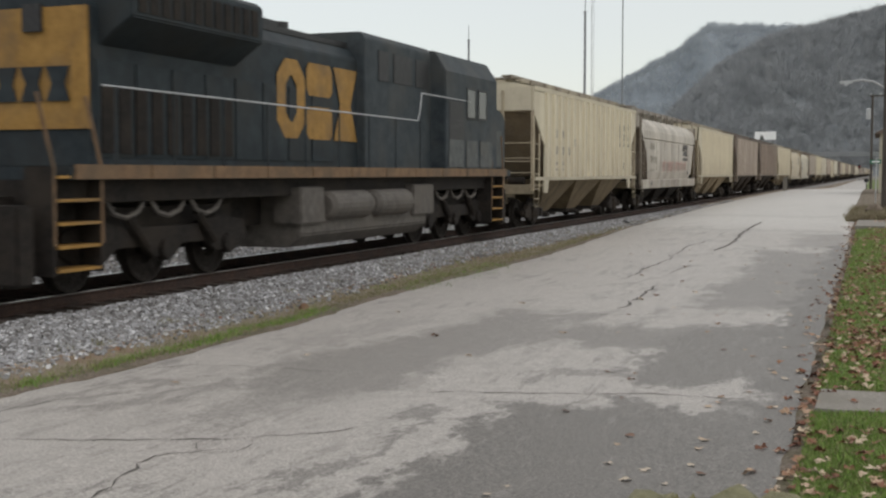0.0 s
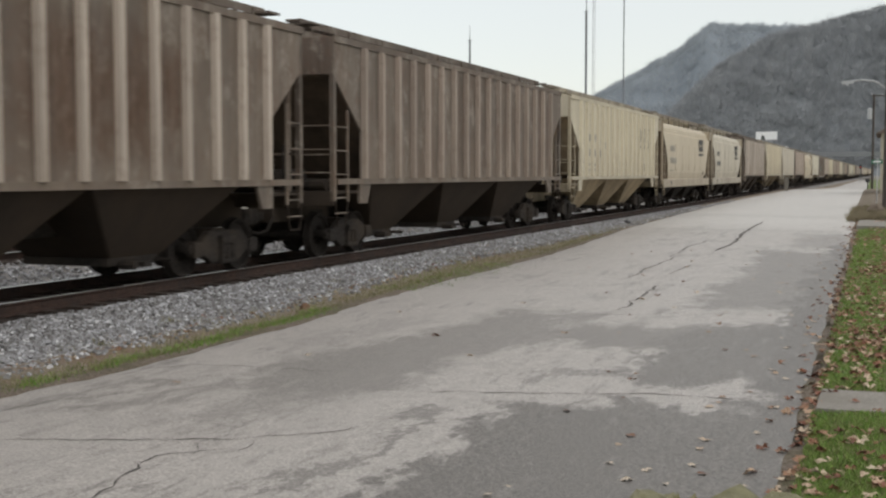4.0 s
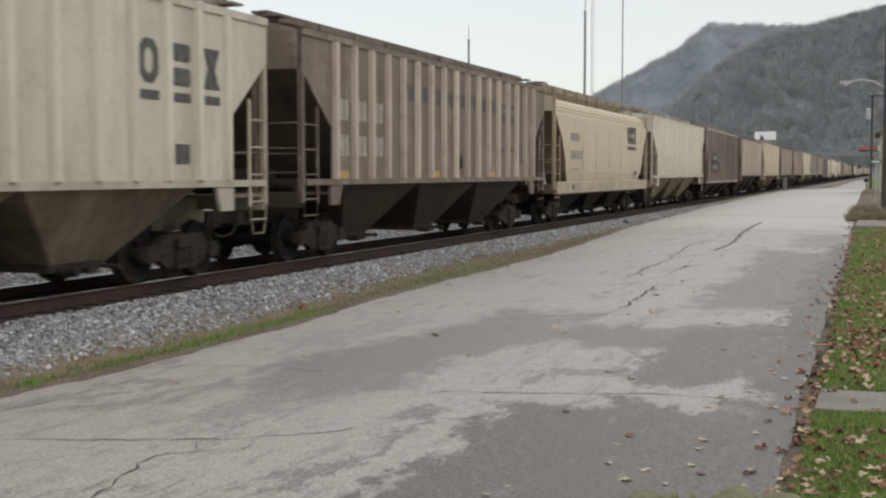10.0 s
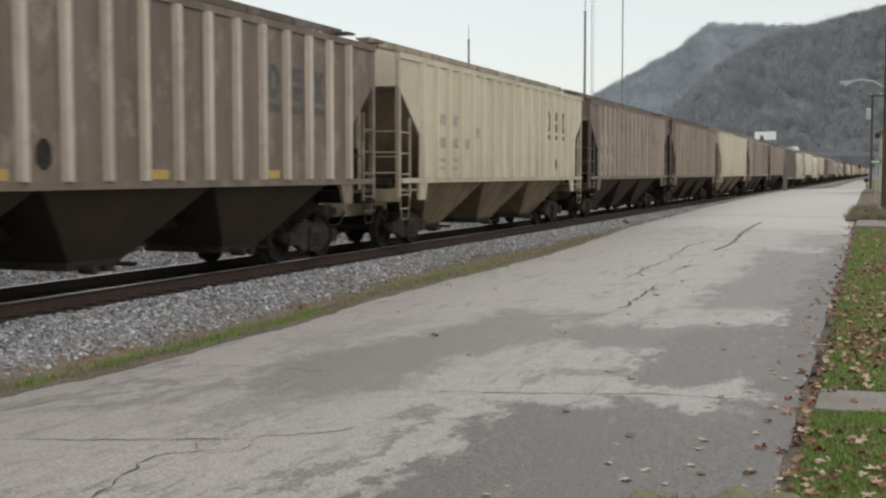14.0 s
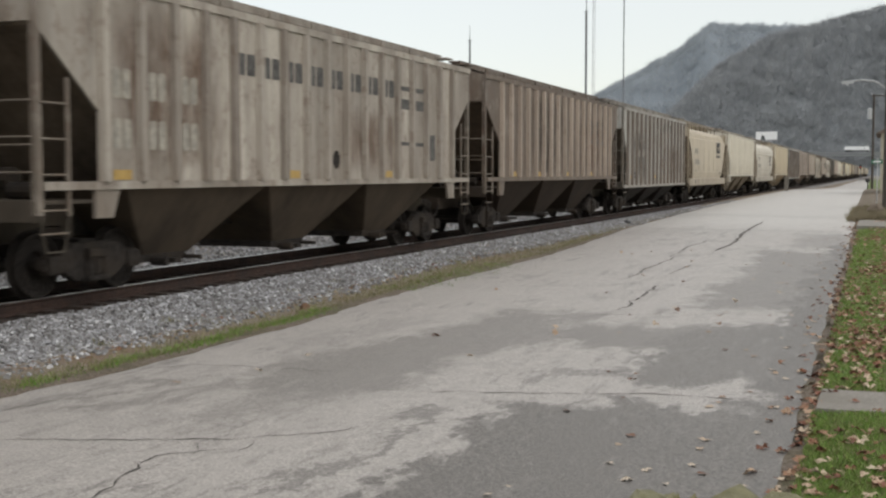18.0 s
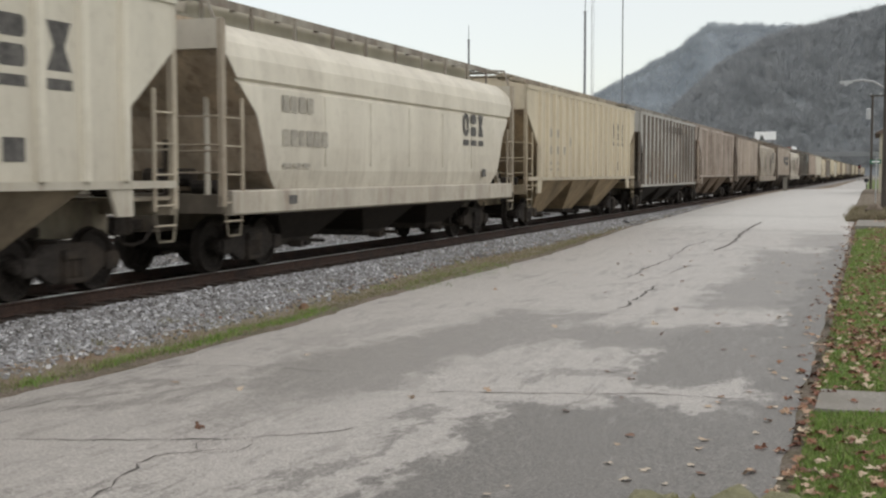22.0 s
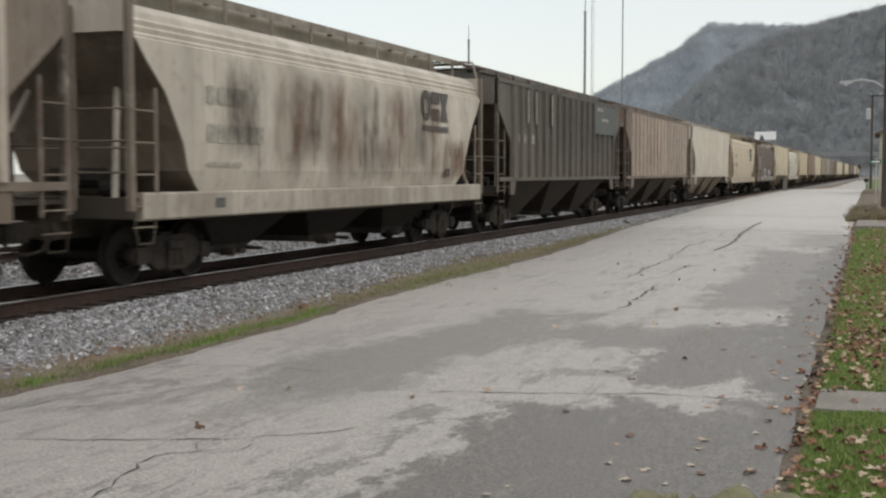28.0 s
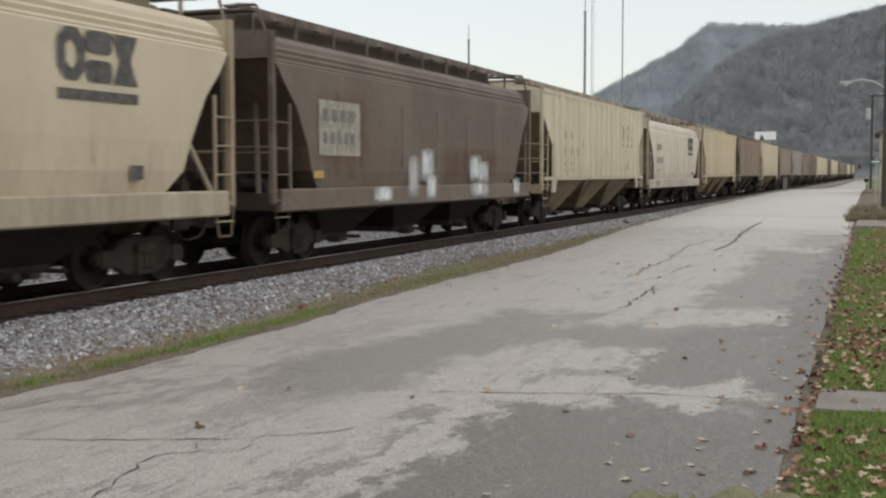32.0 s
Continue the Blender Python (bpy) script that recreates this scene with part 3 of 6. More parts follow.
def stones(name, count, where, size, mat, label, seed):
    """Loose crushed stones, each a small rough block."""
    rnd = np.random.RandomState(seed)
    pts = np.array([where(rnd) for _ in range(count)])
    base = np.array([(-1, -1, -1), (1, -1, -1), (1, 1, -1), (-1, 1, -1), (-1, -1, 1), (1, -1, 1), (1, 1, 1), (-1, 1, 1)]) * 0.5
    quad = np.array([(0, 3, 2, 1), (4, 5, 6, 7), (0, 1, 5, 4), (1, 2, 6, 5), (2, 3, 7, 6), (3, 0, 4, 7)])
    v = base[None] * (1 + rnd.uniform(-0.45, 0.25, (count, 8, 3)))
    v *= rnd.uniform(0.55, 1.25, (count, 1, 1)) * size * rnd.uniform(0.7, 1.2, (count, 1, 3))
    a, b = rnd.uniform(0, 6.28, count), rnd.uniform(-0.8, 0.8, count)
    ca, sa, cb, sb = np.cos(a)[:, None], np.sin(a)[:, None], np.cos(b)[:, None], np.sin(b)[:, None]
    x, y, z = v[..., 0], v[..., 1], v[..., 2]
    y, z = y * cb - z * sb, y * sb + z * cb
    x, y = x * ca - y * sa, x * sa + y * ca
    v = np.stack((x, y, z), -1) + pts[:, None]
    f = (quad[None] + 8 * np.arange(count)[:, None, None]).reshape(-1, 4)
    me = bpy.data.meshes.new(name)
    me.from_pydata(v.reshape(-1, 3).tolist(), [], f.tolist())
    me.materials.append(MAT[mat])
    return tagged(new(name, me), label, "stones", kind="stuff")


def on_bed(y, x):
    pts = bed_across(y)
    for (x0, z0), (x1, z1) in zip(pts, pts[1:]):
        if x0 <= x <= x1:
            return z0 + (z1 - z0) * (x - x0) / (x1 - x0)
    return pts[-1][1]


def near_shoulder(r):
    y = 5 + 75 * r.rand() ** 1.7
    toe = lerp_table(TOE, y)
    x = r.uniform(-10.35, toe - 0.08) if r.rand() < 0.9 else r.uniform(toe - 0.1, toe + 0.45 * r.rand())
    return x, y, (on_bed(y, x) if x < toe else street_z(x, y) + 0.04) + 0.012


def far_shoulder(r):
    y = 6 + 60 * r.rand() ** 1.5
    x = r.uniform(-18.0, -12.9)
    return x, y, on_bed(y, x) + 0.012


stones("ballast_stones", 42000, near_shoulder, 0.054, "stone", "loose grey crushed stones on the near ballast shoulder", 1)
stones("ballast_stones", 16000, far_shoulder, 0.075, "stone", "loose grey crushed stones between the two tracks", 2)


# ---------------- cracks in the street ----------------
ROAD = bpy.data.objects["road"]


def crack(points, width, seed):
    """A ragged dark seam laid just over the street."""
    r = random.Random(seed)
    s = Shape()
    dense = []
    for (x0, y0), (x1, y1) in zip(points, points[1:]):
        n = max(2, int(math.hypot(x1 - x0, y1 - y0) / 0.12))
        dense += [(x0 + (x1 - x0) * i / n, y0 + (y1 - y0) * i / n) for i in range(n)]
    dense.append(points[-1])
    wobble = 0.0
    for i, (x, y) in enumerate(dense):
        ax, ay = dense[min(i + 1, len(dense) - 1)]
        bx_, by_ = dense[max(i - 1, 0)]
        d = math.hypot(ax - bx_, ay - by_) or 1
        nx, ny = -(ay - by_) / d, (ax - bx_) / d
        wobble = 0.7 * wobble + r.uniform(-0.045, 0.045)
        w = width * r.uniform(0.15, 1.1) * (0.25 + min(1, i / 3, (len(dense) - 1 - i) / 3) * 0.75)
        for side in (-1, 1):
            px, py = x + nx * (wobble + side * w / 2), y + ny * (wobble + side * w / 2)
            s.v.append((px, py, street_z(px, py) + 0.0155))
    s.f = [(2 * i, 2 * i + 1, 2 * i + 3, 2 * i + 2) for i in range(len(dense) - 1)]
    part("crack", s, "crack", ROAD, "ragged dark crack")


CRACKS = [
    (((-6.9, 7.6), (-5.84, 7.98), (-5.04, 8.41), (-4.47, 8.92), (-4.2, 9.4)), 0.022),
    (((-4.9, 6.3), (-4.98, 6.58), (-5.16, 7.33), (-5.26, 7.57), (-5.2, 7.82), (-4.9, 8.2)), 0.030),
    (((-4.99, 7.86), (-5.16, 8.21)), 0.02), (((-4.94, 7.98), (-4.77, 8.09), (-4.85, 8.5)), 0.02),
    (((-4.49, 11.01), (-3.79, 11.24), (-2.94, 11.39), (-2.13, 11.6), (-1.16, 11.65)), 0.032),
    (((-7.51, 8.59), (-7.39, 9.06), (-7.06, 9.67)), 0.02), (((-7.95, 10.89), (-7.26, 11.52), (-6.13, 11.69), (-5.58, 11.7)), 0.02),
    (((-4.01, 18.75), (-4.06, 20.89), (-4.12, 23.14)), 0.075), (((-5.07, 24.5), (-5.16, 27.19), (-5.14, 30.49), (-5.38, 34.8), (-5.15, 37.9)), 0.055),
    (((-4.41, 25.8), (-4.32, 28.4)), 0.05), (((-4.37, 33.3), (-4.3, 36.65), (-4.64, 42.8), (-4.78, 51.0)), 0.14),
    (((-4.29, 17.99), (-2.97, 18.49), (-1.71, 18.65)), 0.02), (((-3.06, 50.0), (-1.94, 50.6)), 0.10), (((-8.2, 44.5), (-5.83, 47.0)), 0.042),
]
for n, (pts, width) in enumerate(CRACKS):
    crack(pts, width, n)

strip("far_road", "concrete", [-30, 20, 60, 120, 200], lambda y: [(-30.0, -0.34), (-23.2, -0.10), (-22.4, -0.14)], "pale gravel service road beyond the second track", "road")
# ---------------- running gear ----------------
WHEEL_R = 0.457


def wheelset_mesh():
    s = Shape()
    for side in (-1, 1):
        c = side * 0.75
        prof = [(c - side * 0.06, 0.10), (c - side * 0.05, 0.16), (c + side * 0.01, 0.20), (c + side * 0.0, 0.36), (c + side * 0.055, 0.40),
                (c + side * 0.06, WHEEL_R - 0.01), (c - side * 0.065, WHEEL_R), (c - side * 0.07, WHEEL_R + 0.028), (c - side * 0.095, WHEEL_R + 0.02), (c - side * 0.095, 0.39), (c - side * 0.04, 0.35), (c - side * 0.05, 0.2), (c - side * 0.06, 0.10)]
        s.lathe(prof, (0, 0), 28)
        s.tube((side * 0.8, 0, 0), (side * 1.06, 0, 0), 0.11, 12)
        for i in range(3):
            a = 2.094 * i
            s.tube((side * 1.055, 0.06 * math.cos(a), 0.06 * math.sin(a)), (side * 1.08, 0.06 * math.cos(a), 0.06 * math.sin(a)), 0.022, 6)
    s.tube((-0.8, 0, 0), (0.8, 0, 0), 0.085, 12)
    return s.mesh("wheelset", "wheel", smooth=False)


def sideframe_mesh(side):
    """Cast truck side frame: a bow with two windows, springs and boxes."""
    s = Shape()
    x0, x1 = side * 0.93, side * 1.07
    s.prism([(-1.12, 0.52), (-1.12, 0.40), (-0.72, 0.36), (-0.42, 0.20), (0.42, 0.20), (0.72, 0.36), (1.12, 0.40), (1.12, 0.52), (0.98, 0.60), (0.80, 0.56), (0.5, 0.74), (-0.5, 0.74), (-0.80, 0.56), (-0.98, 0.60)], "x", x0, x1)
    for c in (-0.89, 0.89):
        s.box(min(x0, side * 1.11), max(x0, side * 1.11), c - 0.15, c + 0.15, 0.33, 0.58)
    for c in (-0.16, 0.0, 0.16):
        s.tube((side * 1.09, c, 0.27), (side * 1.09, c, 0.52), 0.07, 10)
    s.box(min(side * 0.9, side * 1.16), max(side * 0.9, side * 1.16), -0.24, 0.24, 0.52, 0.66)
    s.box(min(side * 0.9, side * 1.16), max(side * 0.9, side * 1.16), -0.26, 0.26, 0.19, 0.27)
    return s.mesh("side_frame", "under", 0.018)


WHEELSET, FRAMES = wheelset_mesh(), {s: sideframe_mesh(s) for s in (-1, 1)}
BOLSTER = Shape().box(-0.95, 0.95, -0.2, 0.2, 0.45, 0.78).box(-0.3, 0.3, -0.3, 0.3, 0.78, 0.95).mesh("bolster", "under", 0.02)
BRAKE = Shape().box(-0.85, 0.85, -0.42, -0.34, 0.30, 0.40).box(-0.85, 0.85, 0.34, 0.42, 0.30, 0.40).tube((0, -1.2, 0.35), (0, 1.2, 0.35), 0.03, 6).mesh("brake_beam", "under")
WHEELSETS = []       # (wheelset, its place on the truck, its radius)


def truck(parent, y):
    t = new("truck")
    t.parent, t.location = parent, (0, y, 0)
    for c in (-0.89, 0.89):
        w = part("wheelset", WHEELSET, "wheel", t)
        w.location = (0, c, WHEEL_R)
        WHEELSETS.append((w, c, WHEEL_R))
    for side in (-1, 1):
        part("side_frame", FRAMES[side], "under", t)
    part("bolster", BOLSTER, "under", t)
    part("brake_beam", BRAKE, "under", t)


def coupler_mesh(end):
    """end: +1 or -1, pointing out along y from the striker."""
    s = Shape()
    s.box(-0.09, 0.09, min(0, end * 0.42), max(0, end * 0.42), 0.78, 0.95)
    s.prism([(-0.16, end * 0.40), (0.14, end * 0.40), (0.20, end * 0.52), (0.16, end * 0.70), (0.04, end * 0.70), (0.02, end * 0.55), (-0.05, end * 0.55), (-0.10, end * 0.68), (-0.18, end * 0.66)], "z", 0.72, 1.02)
    s.path([(0.3, end * 0.05, 0.85), (0.32, end * 0.35, 0.6), (0.28, end * 0.68, 0.55)], 0.03, 6)
    return s.mesh("coupler", "under", 0.01)


COUPLERS = {e: coupler_mesh(e) for e in (-1, 1)}

# ---------------- covered hopper cars ----------------
HW = 1.60            # half width of the sides


RUNG = Shape().tube((0, -0.28, 0), (0, 0.28, 0), 0.017, 5).mesh("rung", "paint")


def end_posts(car, L, z_low, tint, top):
    """Corner posts, side and end ladders, grab bars and platform at both ends."""
    for end in (-1, 1):
        e = end * L / 2
        for side in (-1, 1):
            s = Shape().box(min(side * (HW - 0.09), side * HW), max(side * (HW - 0.09), side * HW), min(e, e - end * 0.12), max(e, e - end * 0.12), z_low, top)
            part("corner_post", s, "paint", car, tint=tint)
            lad = Shape()
            y2 = e - end * 0.62
            lad.box(side * HW - 0.02, side * HW + 0.02, y2 - 0.03, y2 + 0.03, z_low - 0.02, 2.95)
            stirrup = Shape().path([(side * HW, e - end * 0.05, z_low), (side * HW, e - end * 0.15, z_low - 0.48), (side * HW, y2 + end * 0.1, z_low - 0.48), (side * HW, y2, z_low)], 0.018, 5)
            part("stirrup", stirrup, "sooty", car, tint=dirty(tint, 0.5))
            lad_ob = part("ladder", lad, "paint", car, tint=tint)
            for z in [z_low - 0.24] + [z_low + 0.06 + i * 0.46 for i in range(4)]:
                r = part("rung", RUNG, "paint", lad_ob, tint=tint)
                r.location = (side * HW, e - end * 0.33, z)
        rungs = Shape()
        xs = (0.62, HW - 0.05) if end < 0 else (-HW + 0.05, -0.62)
        for z in (1.72, 2.17, 2.63):
            rungs.tube((xs[0], e + end * 0.02, z), (xs[1], e + end * 0.02, z), 0.016, 5)
        stile = xs[0] if end < 0 else xs[1]
        rungs.box(stile - 0.04, stile + 0.04, e - 0.04, e + 0.04, z_low, top - 0.1)
        rungs.tube((-HW + 0.05, e, z_low + 0.9), (HW - 0.05, e, z_low + 0.9), 0.016, 5)
        part("end_ladder", rungs, "paint", car, tint=tint)


def end_sills(car, L, tint, z0=1.08, z1=1.36, wide=1.29):
    for end in (-1, 1):
        e = end * L / 2
        sill = part("end_sill", Shape().box(-HW + 0.02, HW - 0.02, min(e, e - end * 0.16), max(e, e - end * 0.16), z0, z1), "sooty", car, tint=tint, bevel=0.01)
        deck = Shape().box(-HW + 0.04, HW - 0.04, min(e - end * 0.16, e - end * wide), max(e - end * 0.16, e - end * wide), z1 - 0.05, z1)
        deck.box(-0.28, 0.28, min(e + end * 0.05, e - end * 2.4), max(e + end * 0.05, e - end * 2.4), 0.74, z1 - 0.05)
        part("end_platform", deck, "sooty", sill, tint=tint)
        gear = Shape()
        gear.tube((-0.5, e - end * 0.95, z1 + 0.28), (0.45, e - end * 0.95, z1 + 0.28), 0.16, 10)
        part("air_reservoir", gear, "under", car)
        part("brake_valve", Shape().tube((0.6, e - end * 0.7, z1 + 0.12), (1.1, e - end * 0.7, z1 + 0.12), 0.12, 10), "under", car)
        part("brake_stand", Shape().box(0.5, 0.62, e - 0.05, e + 0.05, z1, z1 + 0.9), "under", car)
        c = part("coupler", COUPLERS[end], "under", car)
        c.location = (0, e, 0)


def roof_walk(car, L, z, tint, half=0.55, from_z=4.3, hoop=False, hatch=None):
    """Grating boards along the roof on legs, and hatch covers between them."""
    s = Shape()
    n = 10
    for side in (-1, 1):
        a, b = side * half, side * (half + 0.30)
        s.box(min(a, b), max(a, b), -L / 2 + 0.05, L / 2 - 0.05, z - 0.025, z + 0.02)
        s.box(min(b, b + side * 0.02), max(b, b + side * 0.02), -L / 2 + 0.05, L / 2 - 0.05, z - 0.12, z + 0.025)
        for i in range(n):
            y = -L / 2 + 0.5 + i * (L - 1.0) / (n - 1)
            s.box(min(b, b + side * 0.05), max(b, b + side * 0.05), y - 0.03, y + 0.03, from_z, z)
            s.box(-half, half, y - 0.03, y + 0.03, z - 0.06, z - 0.02)
    for end in (-1, 1):
        y = end * (L / 2 + 0.02)
        s.box(-1.15, 1.15, min(y, y - end * 0.42), max(y, y - end * 0.42), z - 0.10, z - 0.06)
        if hoop:
            s.path([(0.9, y, z), (1.30, y, z - 0.03), (1.48, y - end * 0.06, from_z - 0.15)], 0.028, 5)
    part("roof_walk", s, "paint", car, "galvanised grating roof walk", tint=tint)
    h = Shape().box(-0.50, 0.50, -L / 2 + 0.7, L / 2 - 0.7, z - 0.30, z + 0.0)
    for i in range(9):
        y = -L / 2 + 1.2 + i * (L - 2.4) / 8
        h.box(-0.53, 0.53, y - 0.04, y + 0.04, z - 0.08, z + 0.012)
    part("roof_hatch", h, "paint", car, tint=hatch or tint, bevel=0.02)


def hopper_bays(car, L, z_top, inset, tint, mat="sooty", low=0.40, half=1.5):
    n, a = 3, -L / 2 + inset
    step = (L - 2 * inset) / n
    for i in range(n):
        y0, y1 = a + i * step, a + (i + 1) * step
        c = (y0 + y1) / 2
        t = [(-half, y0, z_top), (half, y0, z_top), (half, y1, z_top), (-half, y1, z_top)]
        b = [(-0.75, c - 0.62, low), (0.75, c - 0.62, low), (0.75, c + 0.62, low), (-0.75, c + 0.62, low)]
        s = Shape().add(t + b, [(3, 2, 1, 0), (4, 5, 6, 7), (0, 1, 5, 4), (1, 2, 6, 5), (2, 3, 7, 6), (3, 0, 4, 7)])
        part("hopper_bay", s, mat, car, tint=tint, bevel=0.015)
        gate = Shape().box(-0.78, 0.78, c - 0.72, c + 0.56, low - 0.08, low + 0.04).box(-1.0, 1.0, c - 0.1, c + 0.1, low - 0.12, low - 0.04)
        gate.tube((-1.1, c + 0.5, low - 0.05), (1.1, c + 0.5, low - 0.05), 0.035, 6).tube((0.85, c - 0.5, low - 0.06), (1.12, c - 0.5, low - 0.06), 0.07, 8)
        part("outlet_gate", gate, "under", car)
    part("centre_sill", Shape().box(-0.2, 0.2, -L / 2 + 1.0, L / 2 - 1.0, 0.78, 1.15), "under", car)


# Scales a tint: for grime, and for the relief shading painted on ribs.
def dirty(tint, k, grime=None):
    return (tint[0] * k, tint[1] * k, tint[2] * k, tint[3] if grime is None else grime)


def ribbed_car(name, L, tint, rib, label, ribs=17, rw=0.065, z_sill=1.58, eave=4.33, cut=(1.29, 2.55, 3.5), join=False, dark_bays=False, end_shade=0.46):
    """Covered hopper with flat sides and outside posts."""
    car = thing(name, label, "hopper car", group="covered hopper cars of the train")
    e = L / 2
    y_in, z_a, z_b = cut
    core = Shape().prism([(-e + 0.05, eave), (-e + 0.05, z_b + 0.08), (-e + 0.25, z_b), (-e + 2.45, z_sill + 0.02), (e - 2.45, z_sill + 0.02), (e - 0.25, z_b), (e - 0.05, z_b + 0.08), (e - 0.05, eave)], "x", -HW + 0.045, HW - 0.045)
    # Shade of the recessed ends is put into the core's tint; end_shade scales it.
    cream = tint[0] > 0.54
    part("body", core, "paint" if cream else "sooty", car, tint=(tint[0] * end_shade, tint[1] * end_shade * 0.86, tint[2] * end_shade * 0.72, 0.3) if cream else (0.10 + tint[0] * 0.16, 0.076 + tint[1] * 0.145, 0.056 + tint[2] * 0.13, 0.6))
    for end in (-1, 1):
        ends = Shape().box(-HW + 0.05, HW - 0.05, min(end * e, end * (e - 0.048)), max(end * e, end * (e - 0.048)), z_b + 0.12, eave)
        part("end_plate", ends, "paint", car, tint=tint)
        part("roof_end", Shape().box(-0.4, 0.4, min(end * (e + 0.003), end * e), max(end * (e + 0.003), end * e), z_b + 0.35, z_b + 0.5), "faded", car)
    part("roof", Shape().prism([(-HW + 0.045, eave + 0.004), (-1.0, eave + 0.137), (0, eave + 0.197), (1.0, eave + 0.137), (HW - 0.045, eave + 0.004)], "y", -e + 0.05, e - 0.05), "paint", car, tint=tint)
    outline = [(-e, eave), (-e, z_b + 0.12), (-e + 0.12, z_b), (-e + y_in, z_a), (-e + y_in, z_sill), (e - y_in, z_sill), (e - y_in, z_a), (e - 0.12, z_b), (e, z_b + 0.12), (e, eave)]
    for side in (-1, 1):
        x0, x1 = sorted((side * (HW - 0.045), side * HW))
        sheet = part("side_sheet", Shape().prism(outline, "x", x0, x1), "paint", car, tint=tint)
        part("top_rail", Shape().box(min(side * HW, side * (HW + 0.035)), max(side * HW, side * (HW + 0.035)), -e, e, eave - 0.10, eave + 0.025), "paint", sheet, tint=dirty(tint, 0.95))
        part("side_sill", Shape().box(min(side * (HW - 0.1), side * (HW + 0.045)), max(side * (HW - 0.1), side * (HW + 0.045)), -e + 0.1, e - 0.1, z_sill - 0.09, z_sill + 0.02), "paint", sheet, tint=dirty(tint, 0.85))
        xa, xb = sorted((side * HW, side * (HW + 0.095)))
        span = L - 2 * y_in - 0.16
        me, joined = Shape().prism([(xa, -rw - 0.02), (xb, -rw), (xb, rw), (xa, rw + 0.02)] if side > 0 else [(xb, -rw - 0.02), (xa, -rw), (xa, rw), (xb, rw + 0.02)], "z", z_sill + 0.02, eave - 0.10), Shape()
        if not join:
            me = me.mesh("rib", "paint")
        for i in range(ribs):
            y = -e + y_in + 0.08 + span * i / (ribs - 1)
            if join:
                joined.prism([(xa, y - 0.06), (xb, y - 0.04), (xb, y + 0.04), (xa, y + 0.06)], "z", z_sill + 0.02, eave - 0.10)
            else:
                r = part("rib", me, "paint", car, tint=rib)
                r.location = (0, y, 0)
        if join:
            tagged(part("ribs", joined, "paint", car, tint=rib), kind="stuff")
        for end in (-1, 1):
            c = end * (e - y_in)
            plate = Shape().prism([(c + end * 0.12, 1.10), (c + end * 0.12, z_sill - 0.09), (c - end * 0.42, z_sill - 0.09), (c - end * 0.26, 1.10)], "x", min(side * (HW - 0.04), side * (HW + 0.02)), max(side * (HW - 0.04), side * (HW + 0.02)))
            part("jacking_plate", plate, "paint", car, tint=dirty(tint, 0.9 if tint[0] > 0.54 else 0.55))
    # Shade below the body is put into the bay tint, on top of soot.
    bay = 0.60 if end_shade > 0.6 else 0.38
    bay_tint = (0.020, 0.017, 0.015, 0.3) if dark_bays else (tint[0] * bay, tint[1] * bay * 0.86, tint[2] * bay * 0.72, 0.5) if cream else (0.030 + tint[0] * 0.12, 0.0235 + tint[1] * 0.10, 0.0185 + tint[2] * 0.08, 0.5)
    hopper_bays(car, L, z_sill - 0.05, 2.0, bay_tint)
    roof_walk(car, L, eave + 0.36, dirty(tint, 0.62 if cream else 0.5, 0.5), from_z=eave + 0.1, hatch=tint)
    k = 0.88 if cream else 0.25
    end_posts(car, L, 1.17, (tint[0] * k, tint[1] * k * 0.95, tint[2] * k * 0.87, tint[3] + 0.2), eave)
    sill = 0.5 if cream else 0.14
    end_sills(car, L, (0.03 + tint[0] * sill, 0.024 + tint[1] * sill * 0.93, 0.019 + tint[2] * sill * 0.85, 0.5))
    for y in (-e + 1.85, e - 1.85):
        truck(car, y)
    return car


